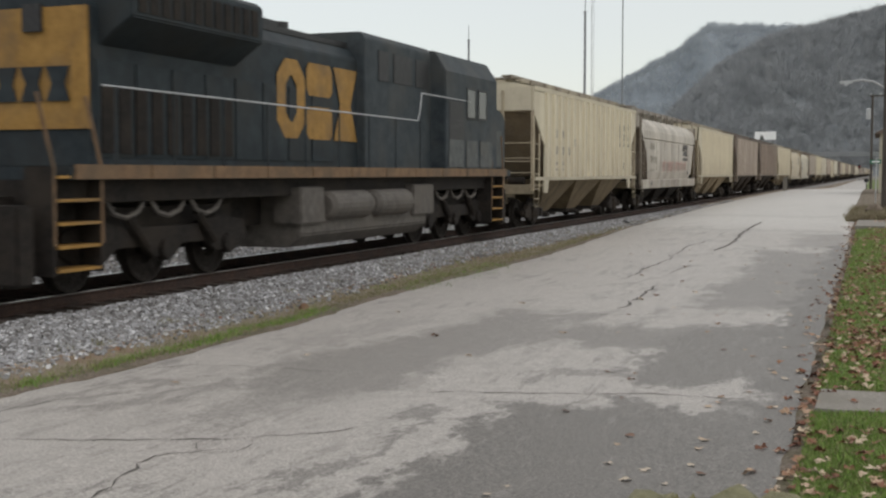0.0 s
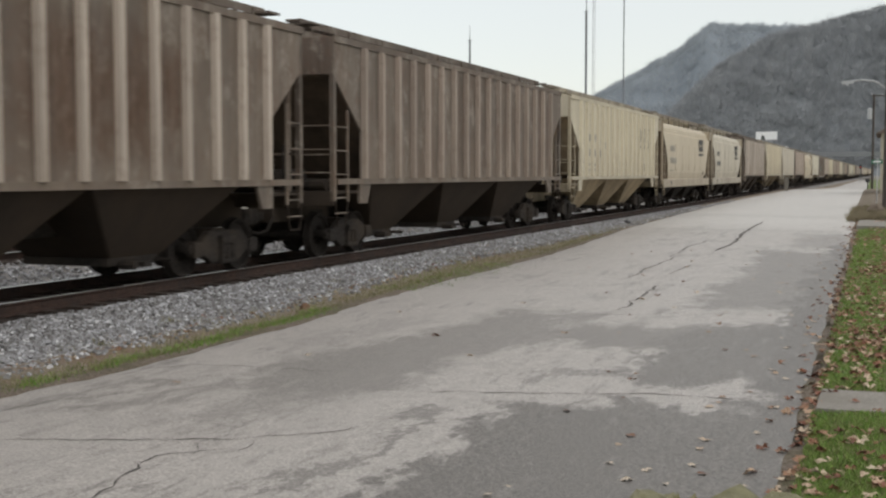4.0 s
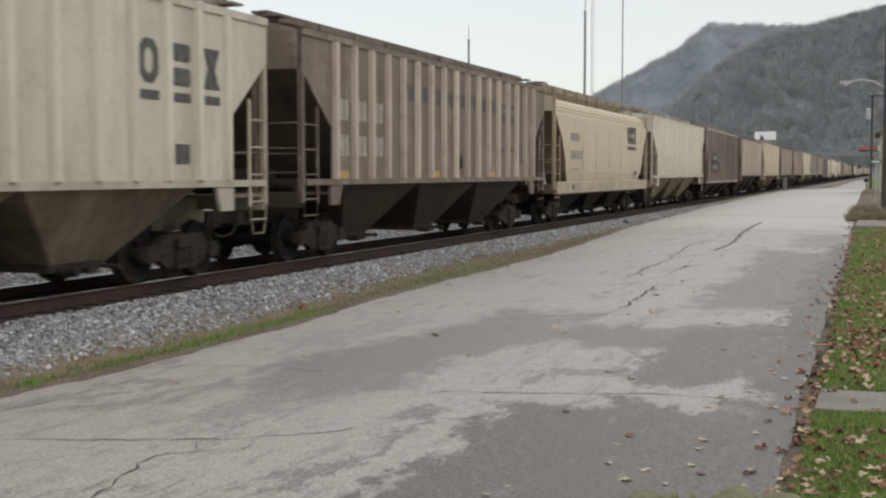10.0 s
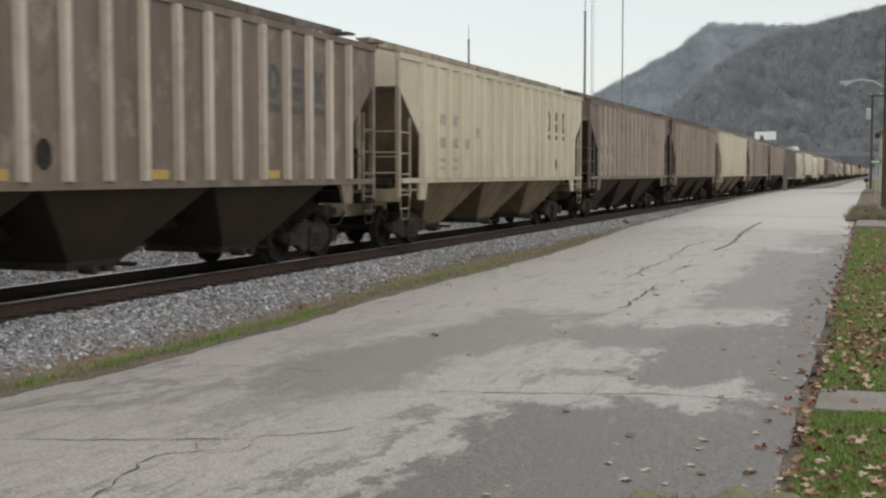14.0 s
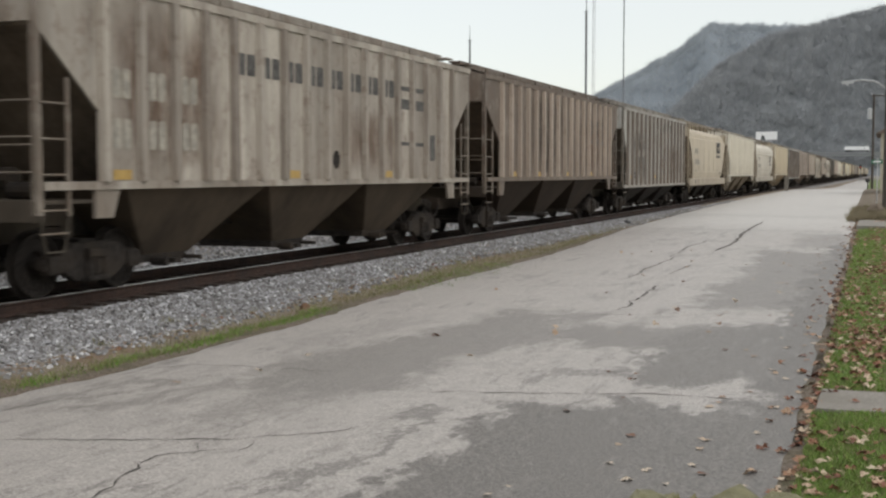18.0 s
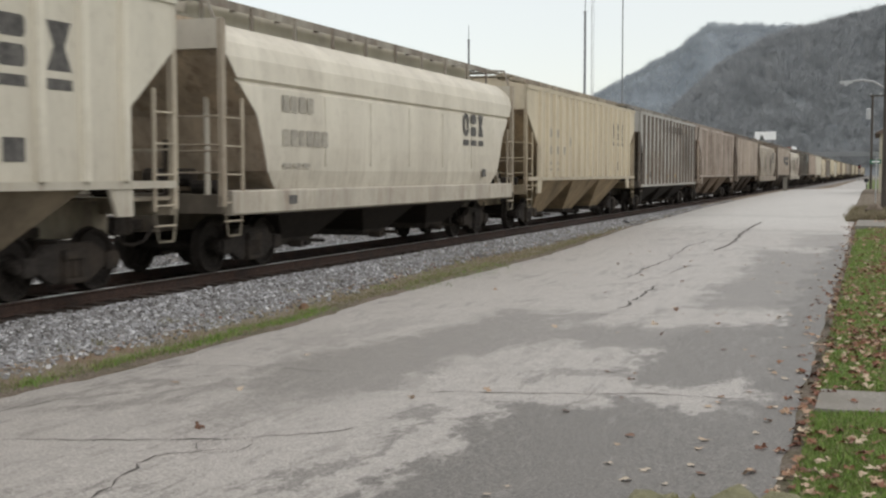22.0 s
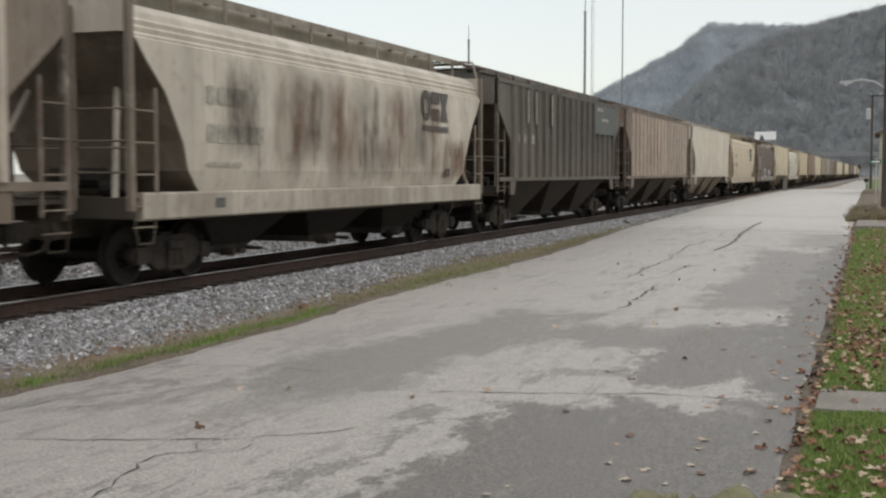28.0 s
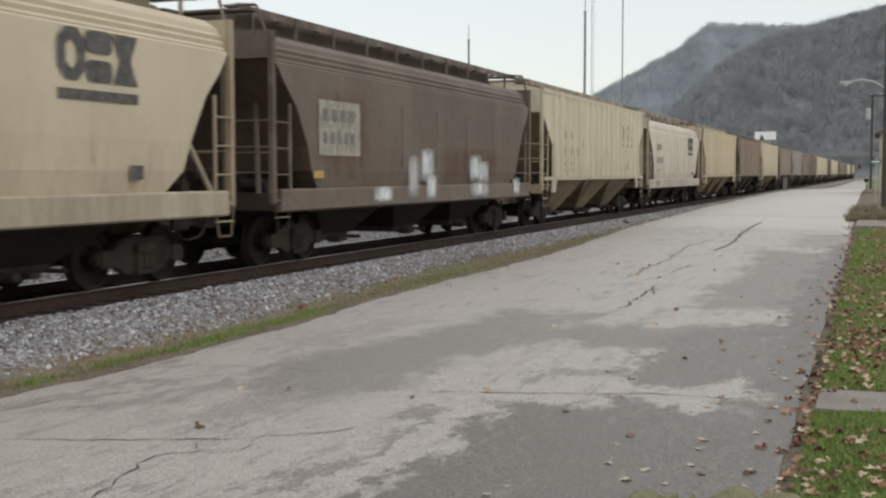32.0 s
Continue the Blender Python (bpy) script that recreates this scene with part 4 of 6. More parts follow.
def round_car(name, L, tint, label, lines=3):
    """Covered hopper with smooth, bulging sides and a deep flat side sill."""
    car = thing(name, label, "hopper car", group="covered hopper cars of the train")
    e = L / 2
    if lines > 1:
        section = [(1.50, 1.38), (1.585, 1.75), (1.61, 2.2), (1.61, 2.9), (1.60, 3.3), (1.585, 3.64), (1.53, 3.67)]
        section += [p for i in range(lines) for p in ((1.535 - 0.045 * i, 3.70 + 0.11 * i), (1.475 - 0.045 * i, 3.745 + 0.11 * i))]
        section += [(1.36, 4.06), (1.12, 4.20), (0.7, 4.30), (0.0, 4.34)]
    else:
        section = [(1.50, 1.38), (1.585, 1.75), (1.61, 2.2), (1.61, 2.7), (1.59, 3.18), (1.535, 3.25), (1.605, 3.29), (1.585, 3.62), (1.50, 3.86), (1.40, 3.98), (1.12, 4.20), (0.7, 4.30), (0.0, 4.34)]
    full = section + [(-x, z) for x, z in section[-2::-1]]
    # how far the end wall stands in from the car's end, by height
    inset = [(1.38, 1.95), (1.75, 1.5), (2.3, 1.28), (2.6, 1.22), (3.2, 0.55), (3.55, 0.22), (3.75, 0.10), (4.4, 0.08)]
    s = Shape()
    cols = [-1, -0.999] + [-0.9 + 0.15 * i for i in range(13)] + [0.999, 1]
    for c in cols:
        for x, z in full:
            s.v.append((x, c * (e - lerp_table(inset, z)), z))
    m = len(full)
    s.f = [(i * m + j, (i + 1) * m + j, (i + 1) * m + j + 1, i * m + j + 1) for i in range(len(cols) - 1) for j in range(m - 1)]
    # Recess shade is put into the end walls' tint, besides their grime.
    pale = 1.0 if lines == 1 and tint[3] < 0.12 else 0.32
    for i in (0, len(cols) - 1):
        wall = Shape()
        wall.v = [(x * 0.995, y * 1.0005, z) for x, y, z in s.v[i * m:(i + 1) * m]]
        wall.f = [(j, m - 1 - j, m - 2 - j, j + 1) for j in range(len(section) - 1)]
        part("end_wall", wall, "paint" if tint[0] > 0.54 else "sooty", car, "grimy recessed end wall with shade put into its colour", tint=(tint[0] * pale, tint[1] * pale * 0.86, tint[2] * pale * 0.74, 0.4) if tint[0] > 0.54 else (0.12 + tint[0] * 0.22, 0.09 + tint[1] * 0.20, 0.068 + tint[2] * 0.17, 0.6))
    s.f += [(i * m, i * m + m - 1, (i + 1) * m + m - 1, (i + 1) * m) for i in range(len(cols) - 1)]
    body = part("body", s, "paint", car, tint=tint)
    for side in (-1, 1):
        sill = Shape().prism([(side * 1.46, 1.02), (side * 1.60, 1.02), (side * 1.63, 1.05), (side * 1.63, 1.40), (side * 1.60, 1.43), (side * 1.46, 1.43)], "y", -e + 0.25, e - 0.25)
        part("side_sill", sill, "paint", car, "flat side sill", tint=dirty(tint, 0.84, tint[3] + 0.12))
        for i in range(1, 6):
            y = -e + 1.6 + (L - 3.2) * i / 6
            weld = Shape().box(min(side * 1.600, side * 1.617), max(side * 1.600, side * 1.617), y - 0.010, y + 0.010, 1.85, 3.15)
            part("seam", weld, "paint", body, tint=dirty(tint, 0.92))
    part("roof_cap", Shape().box(-0.5, 0.5, -e + 0.5, e - 0.5, 4.3, 4.42), "paint", car, tint=tint, bevel=0.02)
    part("underbelly", Shape().prism([(-1.4, 1.4), (1.4, 1.4), (1.15, 0.95), (-1.15, 0.95)], "y", -e + 2.2, e - 2.2), "under", car)
    # Near-black bay tint: the shade under the belly is in the colour.
    hopper_bays(car, L, 1.2, 2.3, (0.012, 0.010, 0.009, 0.2), low=0.42, half=1.3)
    roof_walk(car, L, 4.66, dirty(tint, 0.50, 0.5), half=0.6, from_z=4.25, hoop=True, hatch=tint)
    worn = 0.26 if tint[3] > 0.2 else 0.76
    end_posts(car, L, 1.17, (tint[0] * worn, tint[1] * worn * 0.93, tint[2] * worn * 0.84, tint[3] + 0.2), 4.2)
    for end in (-1, 1):
        brace = Shape()
        for side in (-1, 1):
            brace.tube((side * 1.25, end * (e - 0.1), 1.3), (side * 0.75, end * (e - 0.9), 3.2), 0.05, 6)
        brace.box(-HW + 0.1, HW - 0.1, min(end * e, end * (e - 0.1)), max(end * e, end * (e - 0.1)), 3.72, 4.2)
        part("end_brace", brace, "paint", car, tint=dirty(tint, 0.8))
    low = 0.05 if tint[3] > 0.2 else 0.16
    end_sills(car, L, (0.03 + tint[0] * low, 0.024 + tint[1] * low * 0.94, 0.019 + tint[2] * low * 0.88, 0.5), 1.05, 1.36, 1.9)
    for y in (-e + 1.85, e - 1.85):
        truck(car, y)
    return car


# ---------------- marks on the cars: plain bars and shapes ----------------
def mark(car, name, L, a, b, z0, z1, mat, label, x=HW + 0.004, cut=0.0):
    """A flat patch on the near side, a to b metres from the leading end."""
    y0, y1 = -L / 2 + a, -L / 2 + b
    c = min(cut, (z1 - z0) * 0.45)
    pts = [(y0 + c, z0), (y1 - c, z0), (y1, z0 + c), (y1, z1 - c), (y1 - c, z1), (y0 + c, z1), (y0, z1 - c), (y0, z0 + c)] if c else [(y0, z0), (y1, z0), (y1, z1), (y0, z1)]
    part(name, Shape().prism(pts, "x", x, x + 0.004), mat, car, label)


def stain(car, L, a, b, z0, z1, mat, label, x=HW + 0.006):
    """A flat soiled patch on the near side, a to b metres from the leading end."""
    y0, y1 = -L / 2 + a, -L / 2 + b
    part("stain", Shape().add([(x, y0, z0), (x, y1, z0), (x, y1, z1), (x, y0, z1)], [(0, 1, 2, 3)]), mat, car, label)


def bars(car, L, a, z, n, w, h, gap, mat, x=HW + 0.004):
    s = Shape()
    for i in range(n):
        y = -L / 2 + a + i * (w + gap)
        c = h * 0.07
        s.prism([(y + c, z), (y + w - c, z), (y + w, z + c), (y + w, z + h - c), (y + w - c, z + h), (y + c, z + h), (y, z + h - c), (y, z + c)], "x", x, x + 0.004)
    tagged(part("lettering", s, mat, car, "row of plain stencilled bars"), kind="stuff")


def emblem_blocks(car, y, z0, z1, w, gap, mat, x, label):
    """Three plain shapes side by side: a ring, a pair of bars and an hourglass."""
    h = z1 - z0
    for i in range(3):
        a = y + i * (w + gap)
        s = Shape()
        if i == 0:
            rim = []
            for inset in (0.0, 0.30):
                k, q = inset * w, (0.28 - 0.4 * inset) * w
                y0, y1, b, t = a + k, a + w - k, z0 + k * 0.9, z1 - k * 0.9
                rim += [(x, y0 + q, b), (x, y1 - q, b), (x, y1, b + q), (x, y1, t - q), (x, y1 - q, t), (x, y0 + q, t), (x, y0, t - q), (x, y0, b + q)]
            s.add(rim, [(j, (j + 1) % 8, 8 + (j + 1) % 8, 8 + j) for j in range(8)])
        elif i == 1:
            for lo, hi in ((0.0, 0.43), (0.57, 1.0)):
                b, t, q = z0 + lo * h, z0 + hi * h, 0.1 * w
                s.add([(x, a + q, b), (x, a + w - q, b), (x, a + w, b + q), (x, a + w, t - q), (x, a + w - q, t), (x, a + q, t), (x, a, t - q), (x, a, b + q)], [tuple(range(8))])
        else:
            m = (z0 + z1) / 2
            s.add([(x, a, z0), (x, a + w, z0), (x, a + w * 0.72, m), (x, a + w * 0.28, m), (x, a + w, z1), (x, a, z1)], [(0, 1, 2, 3), (3, 2, 4, 5)])
        part("emblem_block", s, mat, car, label)


def emblem_open(car, L, a, z0, z1, mat, x=HW + 0.004, w=0.50, gap=0.28):
    """Three tall blocks over three short dashes."""
    y = -L / 2 + a
    emblem_blocks(car, y, z0 + 0.24, z1, w, gap, mat, x, "dark plain shape of the emblem")
    for i in range(3):
        c = y + i * (w + gap)
        part("emblem_dash", Shape().box(x, x + 0.004, c, c + w, z0, z0 + 0.14), mat, car)


def emblem_box(car, L, a, z0, z1, mat, x=HW + 0.012, w=1.55):
    """Three slabs close together over one long bar."""
    y = -L / 2 + a
    emblem_blocks(car, y, z0 + 0.25, z1, w / 3 - 0.01, 0.015, mat, x, "dark plain shape of the emblem")
    part("emblem_bar", Shape().box(x, x + 0.004, y, y + w, z0, z0 + 0.14), mat, car)


def panel(L, i):
    """The middle of the i-th panel between the ribs, from the leading end; from the trailing end if negative."""
    d = (L - 2 * 1.29 - 0.16) / 16
    return 1.37 + ((16 + i if i < 0 else i) + 0.5) * d, d


def panel_bars(car, L, i, n, z, h, w, mat):
    for j in range(n):
        c, d = panel(L, i + j)
        bars(car, L, c - w / 2, z, 2, w * 0.44, h, w * 0.12, mat)


def marks_cream(car, L, ink="ink", faint="faded", back=4.9):
    panel_bars(car, L, 1, 2, 2.86, 0.26, 0.52, faint)
    panel_bars(car, L, 1, 3, 2.32, 0.26, 0.52, faint)
    panel_bars(car, L, 1, 2, 1.98, 0.10, 0.50, faint)
    panel_bars(car, L, 1, 2, 1.80, 0.07, 0.50, faint)
    panel_bars(car, L, 4, 1, 2.62, 0.28, 0.32, faint)
    n = {4.9: -4, 4.3: -3, 3.85: -3}[back]
    c, d = panel(L, n)
    w = 0.50
    emblem_open(car, L, c - w / 2, 2.78, 3.66, ink, w=w, gap=d - w)
    mark(car, "data_panel", L, c + d - 0.2, c + d + 0.2, 1.85, 2.15, ink, "small dark data panel")


def marks_system(car, L, ink="ink", faint="faded"):
    panel_bars(car, L, 0, 3, 2.75, 0.42, 0.42, faint)
    panel_bars(car, L, 0, 3, 2.05, 0.42, 0.42, faint)
    panel_bars(car, L, 4, 8, 3.33, 0.36, 0.60, "ink")
    for n in (-4, -3):
        c, d = panel(L, n)
        for z0, z1 in ((3.52, 3.62), (3.12, 3.34), (2.32, 2.40)):
            mark(car, "emblem", L, c - 0.32, c + 0.32, z0, z1, "ink", "dark bar of an emblem frame")
    c, d = panel(L, -2)
    mark(car, "data_panel", L, c - 0.2, c + 0.2, 2.0, 2.6, ink, "small dark data panel")


def marks_round(car, L, boxed, ink="ink", x=1.622, high=True):
    bars(car, L, 2.0, 2.80, 4, 0.25, 0.29, 0.07, "dull" if boxed and high else "faded", x)
    bars(car, L, 2.0, 2.20, 6, 0.25, 0.29, 0.06, "dull" if boxed and high else "faded", x)
    bars(car, L, 2.0, 1.82, 3, 0.30, 0.07, 0.08, "faded", x)
    if high:
        emblem_box(car, L, L - 4.45, 2.68, 3.62, ink, x, 1.75)
    elif boxed:
        emblem_box(car, L, L - 4.4, 2.36, 3.2, ink, x, 1.6)
    else:
        emblem_open(car, L, L - 4.4, 2.42, 3.22, ink, x, 0.42, 0.16)
    mark(car, "data_panel", L, L - 2.9, L - 2.6, 1.62, 1.82, ink, "small dark data panel", x)
    mark(car, "data_panel", L, 2.2, 2.5, 1.16, 1.32, ink, "small dark data panel", 1.633)


def stickers(car, L, ys, z=1.62, x=HW + 0.004):
    for y in ys:
        mark(car, "reflector", L, y, y + 0.42, z, z + 0.14, "sticker", "yellow reflector strip", x)


CREAM, PALE, TAN = (0.63, 0.573, 0.438), (0.66, 0.625, 0.53), (0.60, 0.515, 0.36)
SPECS = [
    # side, paint, grime, rib tint (None: the sides' paint, lightened for relief), marks, label
    ("rib", (*CREAM, 0.10), None, "cream", "cream covered hopper with outside ribs, lightly dusty"),
    ("smooth", (0.60, 0.565, 0.50, 0.28), None, "round", "pale grey smooth-sided hopper with red graffiti along its sill"),
    ("rib", (*CREAM, 0.12), None, "cream", "cream covered hopper with outside ribs and dark emblem"),
    ("rib", (0.27, 0.225, 0.19, 0.55), (0.38, 0.34, 0.30, 0.35), "plain", "brown-grey grimy ribbed hopper with pale ribs"),
    ("rib", (0.20, 0.165, 0.14, 0.6), (0.26, 0.22, 0.19, 0.45), "plain", "dark brown sooty ribbed covered hopper"),
    ("rib", (*CREAM, 0.14), None, "cream", "cream covered hopper with outside ribs and dark emblem"),
    ("round", (0.56, 0.49, 0.37, 0.06), None, "round", "tan smooth round-sided hopper with dark slab emblem"),
    ("round", (0.62, 0.575, 0.47, 0.14), None, "round", "off-white smooth round-sided hopper with sooty stains"),
    ("rib", (0.30, 0.27, 0.24, 0.55), (0.42, 0.39, 0.35, 0.35), "system", "grey grimy ribbed hopper with a long row of bars"),
    ("rib", (*CREAM, 0.12), None, "cream", "cream covered hopper with outside ribs and dark emblem"),
    ("rib", (0.62, 0.58, 0.49, 0.16), None, "cream", "pale cream ribbed hopper with a grey soot patch"),
    ("rib", (0.36, 0.31, 0.27, 0.50), (0.44, 0.39, 0.345, 0.4), "system", "pinkish grey dirty ribbed hopper with faded bars"),
    ("round", (0.57, 0.49, 0.36, 0.05), None, "round", "tan smooth round-sided hopper with dark slab emblem"),
    ("rib", (*PALE, 0.12), None, "cream", "pale cream ribbed covered hopper, fairly clean"),
    ("low", (0.41, 0.37, 0.34, 0.38), (0.15, 0.125, 0.11, 0.4), "panels", "grey-brown deep-sided ribbed hopper with black panels"),
    ("rib", (0.27, 0.235, 0.205, 0.55), (0.43, 0.385, 0.34, 0.3), "dim", "brown-grey grimy ribbed hopper with pale ribs"),
    ("rib", (*CREAM, 0.14), None, "cream", "cream covered hopper with outside ribs and dark emblem"),
    ("rib", (0.29, 0.255, 0.22, 0.5), (0.36, 0.32, 0.28, 0.4), "system", "dull grey-brown ribbed hopper with a row of bars"),
    ("rib", (0.24, 0.195, 0.165, 0.6), (0.31, 0.265, 0.23, 0.4), "dim", "rusty brown ribbed hopper, heavily soiled"),
    ("rib", (0.62, 0.57, 0.45, 0.16), None, "cream", "cream ribbed covered hopper with dusty lower edge"),
    ("rib", (0.46, 0.42, 0.365, 0.42), (0.42, 0.38, 0.33, 0.45), "system", "light grey ribbed hopper with a row of dark bars"),
    ("rib", (0.25, 0.205, 0.175, 0.5), (0.33, 0.285, 0.245, 0.4), "dim", "brown ribbed hopper with yellow reflectors, soiled"),
    ("low", (0.40, 0.40, 0.375, 0.32), (0.17, 0.155, 0.14, 0.5), "letters", "light grey deep-sided hopper with dark rusty ribs"),
    ("round", (0.57, 0.50, 0.385, 0.08), None, "round", "tan smooth round-sided hopper with dark slab emblem"),
    ("rib", (*PALE, 0.10), None, "cream", "pale cream ribbed covered hopper, fairly clean"),
    ("smooth", (0.68, 0.64, 0.545, 0.10), None, "round", "off-white smooth round-sided hopper, nearly clean"),
    ("rib", (0.61, 0.54, 0.405, 0.12), None, "cream", "yellowish tan ribbed covered hopper"),
    ("low", (0.40, 0.405, 0.385, 0.22), (0.13, 0.12, 0.11, 0.5), "letters", "dull grey deep-sided hopper with dark rusty ribs"),
    ("rib", (0.50, 0.43, 0.375, 0.42), (0.47, 0.405, 0.355, 0.45), "faint", "pinkish rust-stained ribbed hopper, paint peeling"),
    ("rib", (0.37, 0.33, 0.285, 0.5), (0.42, 0.38, 0.335, 0.4), "system", "greyish soiled ribbed hopper with a row of bars"),
    ("round", (0.50, 0.445, 0.36, 0.38), None, "round", "tan-grey smooth round-sided hopper, streaked"),
    ("rib", (0.40, 0.365, 0.32, 0.42), (0.42, 0.385, 0.34, 0.4), "bold", "grey ribbed hopper with bold black lettering bars"),
    ("round", (0.62, 0.57, 0.49, 0.22), None, "round", "cream smooth-sided hopper with broad brown streaks"),
    ("rib", (0.050, 0.048, 0.045, 0.08), (0.046, 0.044, 0.042, 0.10), "board", "charcoal ribbed hopper with a grey-green board"),
    ("rib", (0.29, 0.245, 0.215, 0.55), (0.40, 0.35, 0.31, 0.35), "dim", "brown-grey ribbed hopper with yellow reflectors"),
    ("rib", (0.66, 0.625, 0.545, 0.14), None, "cream", "off-white ribbed hopper with dark emblem and rust runs"),
    ("round", (0.57, 0.49, 0.365, 0.05), None, "round", "tan smooth round-sided hopper with dark slab emblem"),
    ("round", (0.098, 0.070, 0.056, 0.08), None, "tagged", "dark brown smooth hopper with white graffiti patches"),
    ("rib", (*CREAM, 0.10), None, "cream", "cream covered hopper with outside ribs, fairly clean"),
    ("round", (0.64, 0.595, 0.49, 0.14), None, "round", "off-white smooth round-sided hopper with slab emblem"),
    ("rib", (0.60, 0.52, 0.375, 0.14), None, "cream", "tan-cream ribbed covered hopper"),
    ("rib", (0.22, 0.165, 0.135, 0.5), (0.27, 0.215, 0.18, 0.4), "plain", "brown ribbed covered hopper, soiled"),
    ("rib", (*CREAM, 0.10), None, "cream", "cream covered hopper with outside ribs"),
    ("rib", (0.24, 0.20, 0.17, 0.5), (0.33, 0.28, 0.24, 0.4), "plain", "grey-brown ribbed covered hopper, soiled"),
    ("rib", (0.42, 0.40, 0.36, 0.4), None, "plain", "light grey ribbed covered hopper, dusty"),
]
TAIL = [((0.33, 0.30, 0.26, 0.4), "grey ribbed covered hopper, far down the train"), ((0.20, 0.155, 0.13, 0.4), "brown ribbed covered hopper, far down the train"),
        ((0.62, 0.56, 0.42, 0.1), "cream ribbed covered hopper, far down the train"), ((0.15, 0.13, 0.115, 0.3), "dark ribbed covered hopper, far down the train"),
        ((0.62, 0.57, 0.45, 0.1), "pale ribbed covered hopper, far down the train"), ((0.24, 0.19, 0.16, 0.4), "rusty ribbed covered hopper, far down the train")]
# where the trailing end of each car stands on the line at the start, in metres
REAR = [50.37, 67.32, 85.07, 102.45, 120.75, 138.43, 155.6, 172.55, 190.16, 208.03, 225.68, 243.4, 260.59, 278.07, 295.44, 313.31, 331.31, 348.68, 366.82, 384.41, 402.2, 419.89,
        436.92, 453.63, 471.93, 489.2, 506.67, 523.99, 541.9, 558.86, 576.62, 593.95, 610.9, 628.09, 646.02, 663.88, 681.13, 698.47, 716.1, 733.18, 750.89, 768.55, 786.39]
while len(REAR) < 62:
    REAR.append(REAR[-1] + random.choice((17.2, 17.7, 17.9)))
GAP = 1.3
SPEED = 20.752
ROLLING = []         # (thing, its place on the line at the start)


STAINS = {   # by car: from, to, low, high, film
    10: ((2.4, 5.2, 1.7, 4.2, "sootfilm"), (3.0, 4.6, 2.2, 4.2, "sootfilm"), (7.5, 9.0, 2.6, 4.2, "sootfilm")),
    32: ((2.4, 4.0, 1.9, 3.6, "sootfilm"), (3.8, 5.6, 1.6, 3.62, "rustfilm"), (4.7, 6.3, 1.9, 3.62, "sootfilm"), (5.0, 6.4, 1.8, 3.5, "rustfilm"), (6.1, 7.9, 1.5, 3.64, "rustfilm"),
         (7.4, 9.0, 1.5, 3.64, "sootfilm"), (8.8, 10.8, 1.5, 3.64, "rustfilm"), (10.2, 11.6, 1.8, 3.64, "sootfilm"), (11.2, 12.5, 1.4, 3.64, "rustfilm"), (8.5, 9.4, 1.5, 2.5, "sootfilm"), (12.4, 14.4, 1.5, 2.6, "rustfilm")),
    14: ((9.2, 13.0, 1.3, 4.3, "sootfilm"), (12.4, 15.6, 1.3, 4.0, "sootfilm"), (4.6, 6.4, 2.9, 4.3, "sootfilm")),
    18: ((3.0, 8.0, 1.7, 4.2, "rustfilm"), (9.5, 14.0, 2.0, 4.2, "sootfilm"), (6.6, 8.8, 1.7, 3.4, "paleflake")),
    3: ((2.0, 6.4, 1.7, 4.2, "sootfilm"), (8.0, 12.8, 1.7, 4.0, "rustfilm")),
    28: ((2.0, 5.5, 1.7, 4.2, "rustfilm"), (6.8, 9.6, 1.7, 3.9, "paleflake"), (10.5, 14.5, 1.7, 4.0, "rustfilm"), (4.8, 7.2, 1.7, 2.8, "paleflake")),
    29: ((3.0, 7.4, 1.7, 3.2, "rustfilm"), (9.0, 13.6, 1.8, 4.2, "sootfilm")),
    20: ((1.4, 4.6, 1.7, 4.2, "rustfilm"), (8.5, 12.0, 1.7, 3.0, "rustfilm")),
    31: ((1.4, 5.0, 1.7, 4.2, "sootfilm"), (11.0, 15.0, 1.7, 3.4, "rustfilm")),
    34: ((5.0, 9.0, 1.7, 4.2, "rustfilm"), (11.0, 15.0, 1.7, 4.2, "sootfilm")),
    35: ((6.0, 7.4, 1.7, 3.0, "rustfilm"), (10.0, 11.2, 1.7, 2.6, "rustfilm"), (13.6, 14.6, 1.6, 3.0, "sootfilm")),
    21: ((4.0, 8.6, 1.7, 4.2, "sootfilm"), (10.0, 14.4, 1.7, 3.8, "rustfilm")),
    22: ((1.6, 5.2, 1.3, 3.6, "sootfilm"), (9.0, 14.6, 1.3, 3.2, "rustfilm")),
    27: ((2.0, 6.0, 1.3, 3.0, "rustfilm"), (10.0, 15.0, 1.3, 4.2, "sootfilm")),
    30: ((4.0, 6.6, 1.6, 3.5, "sootfilm"), (9.0, 12.0, 1.6, 3.5, "sootfilm")),
}


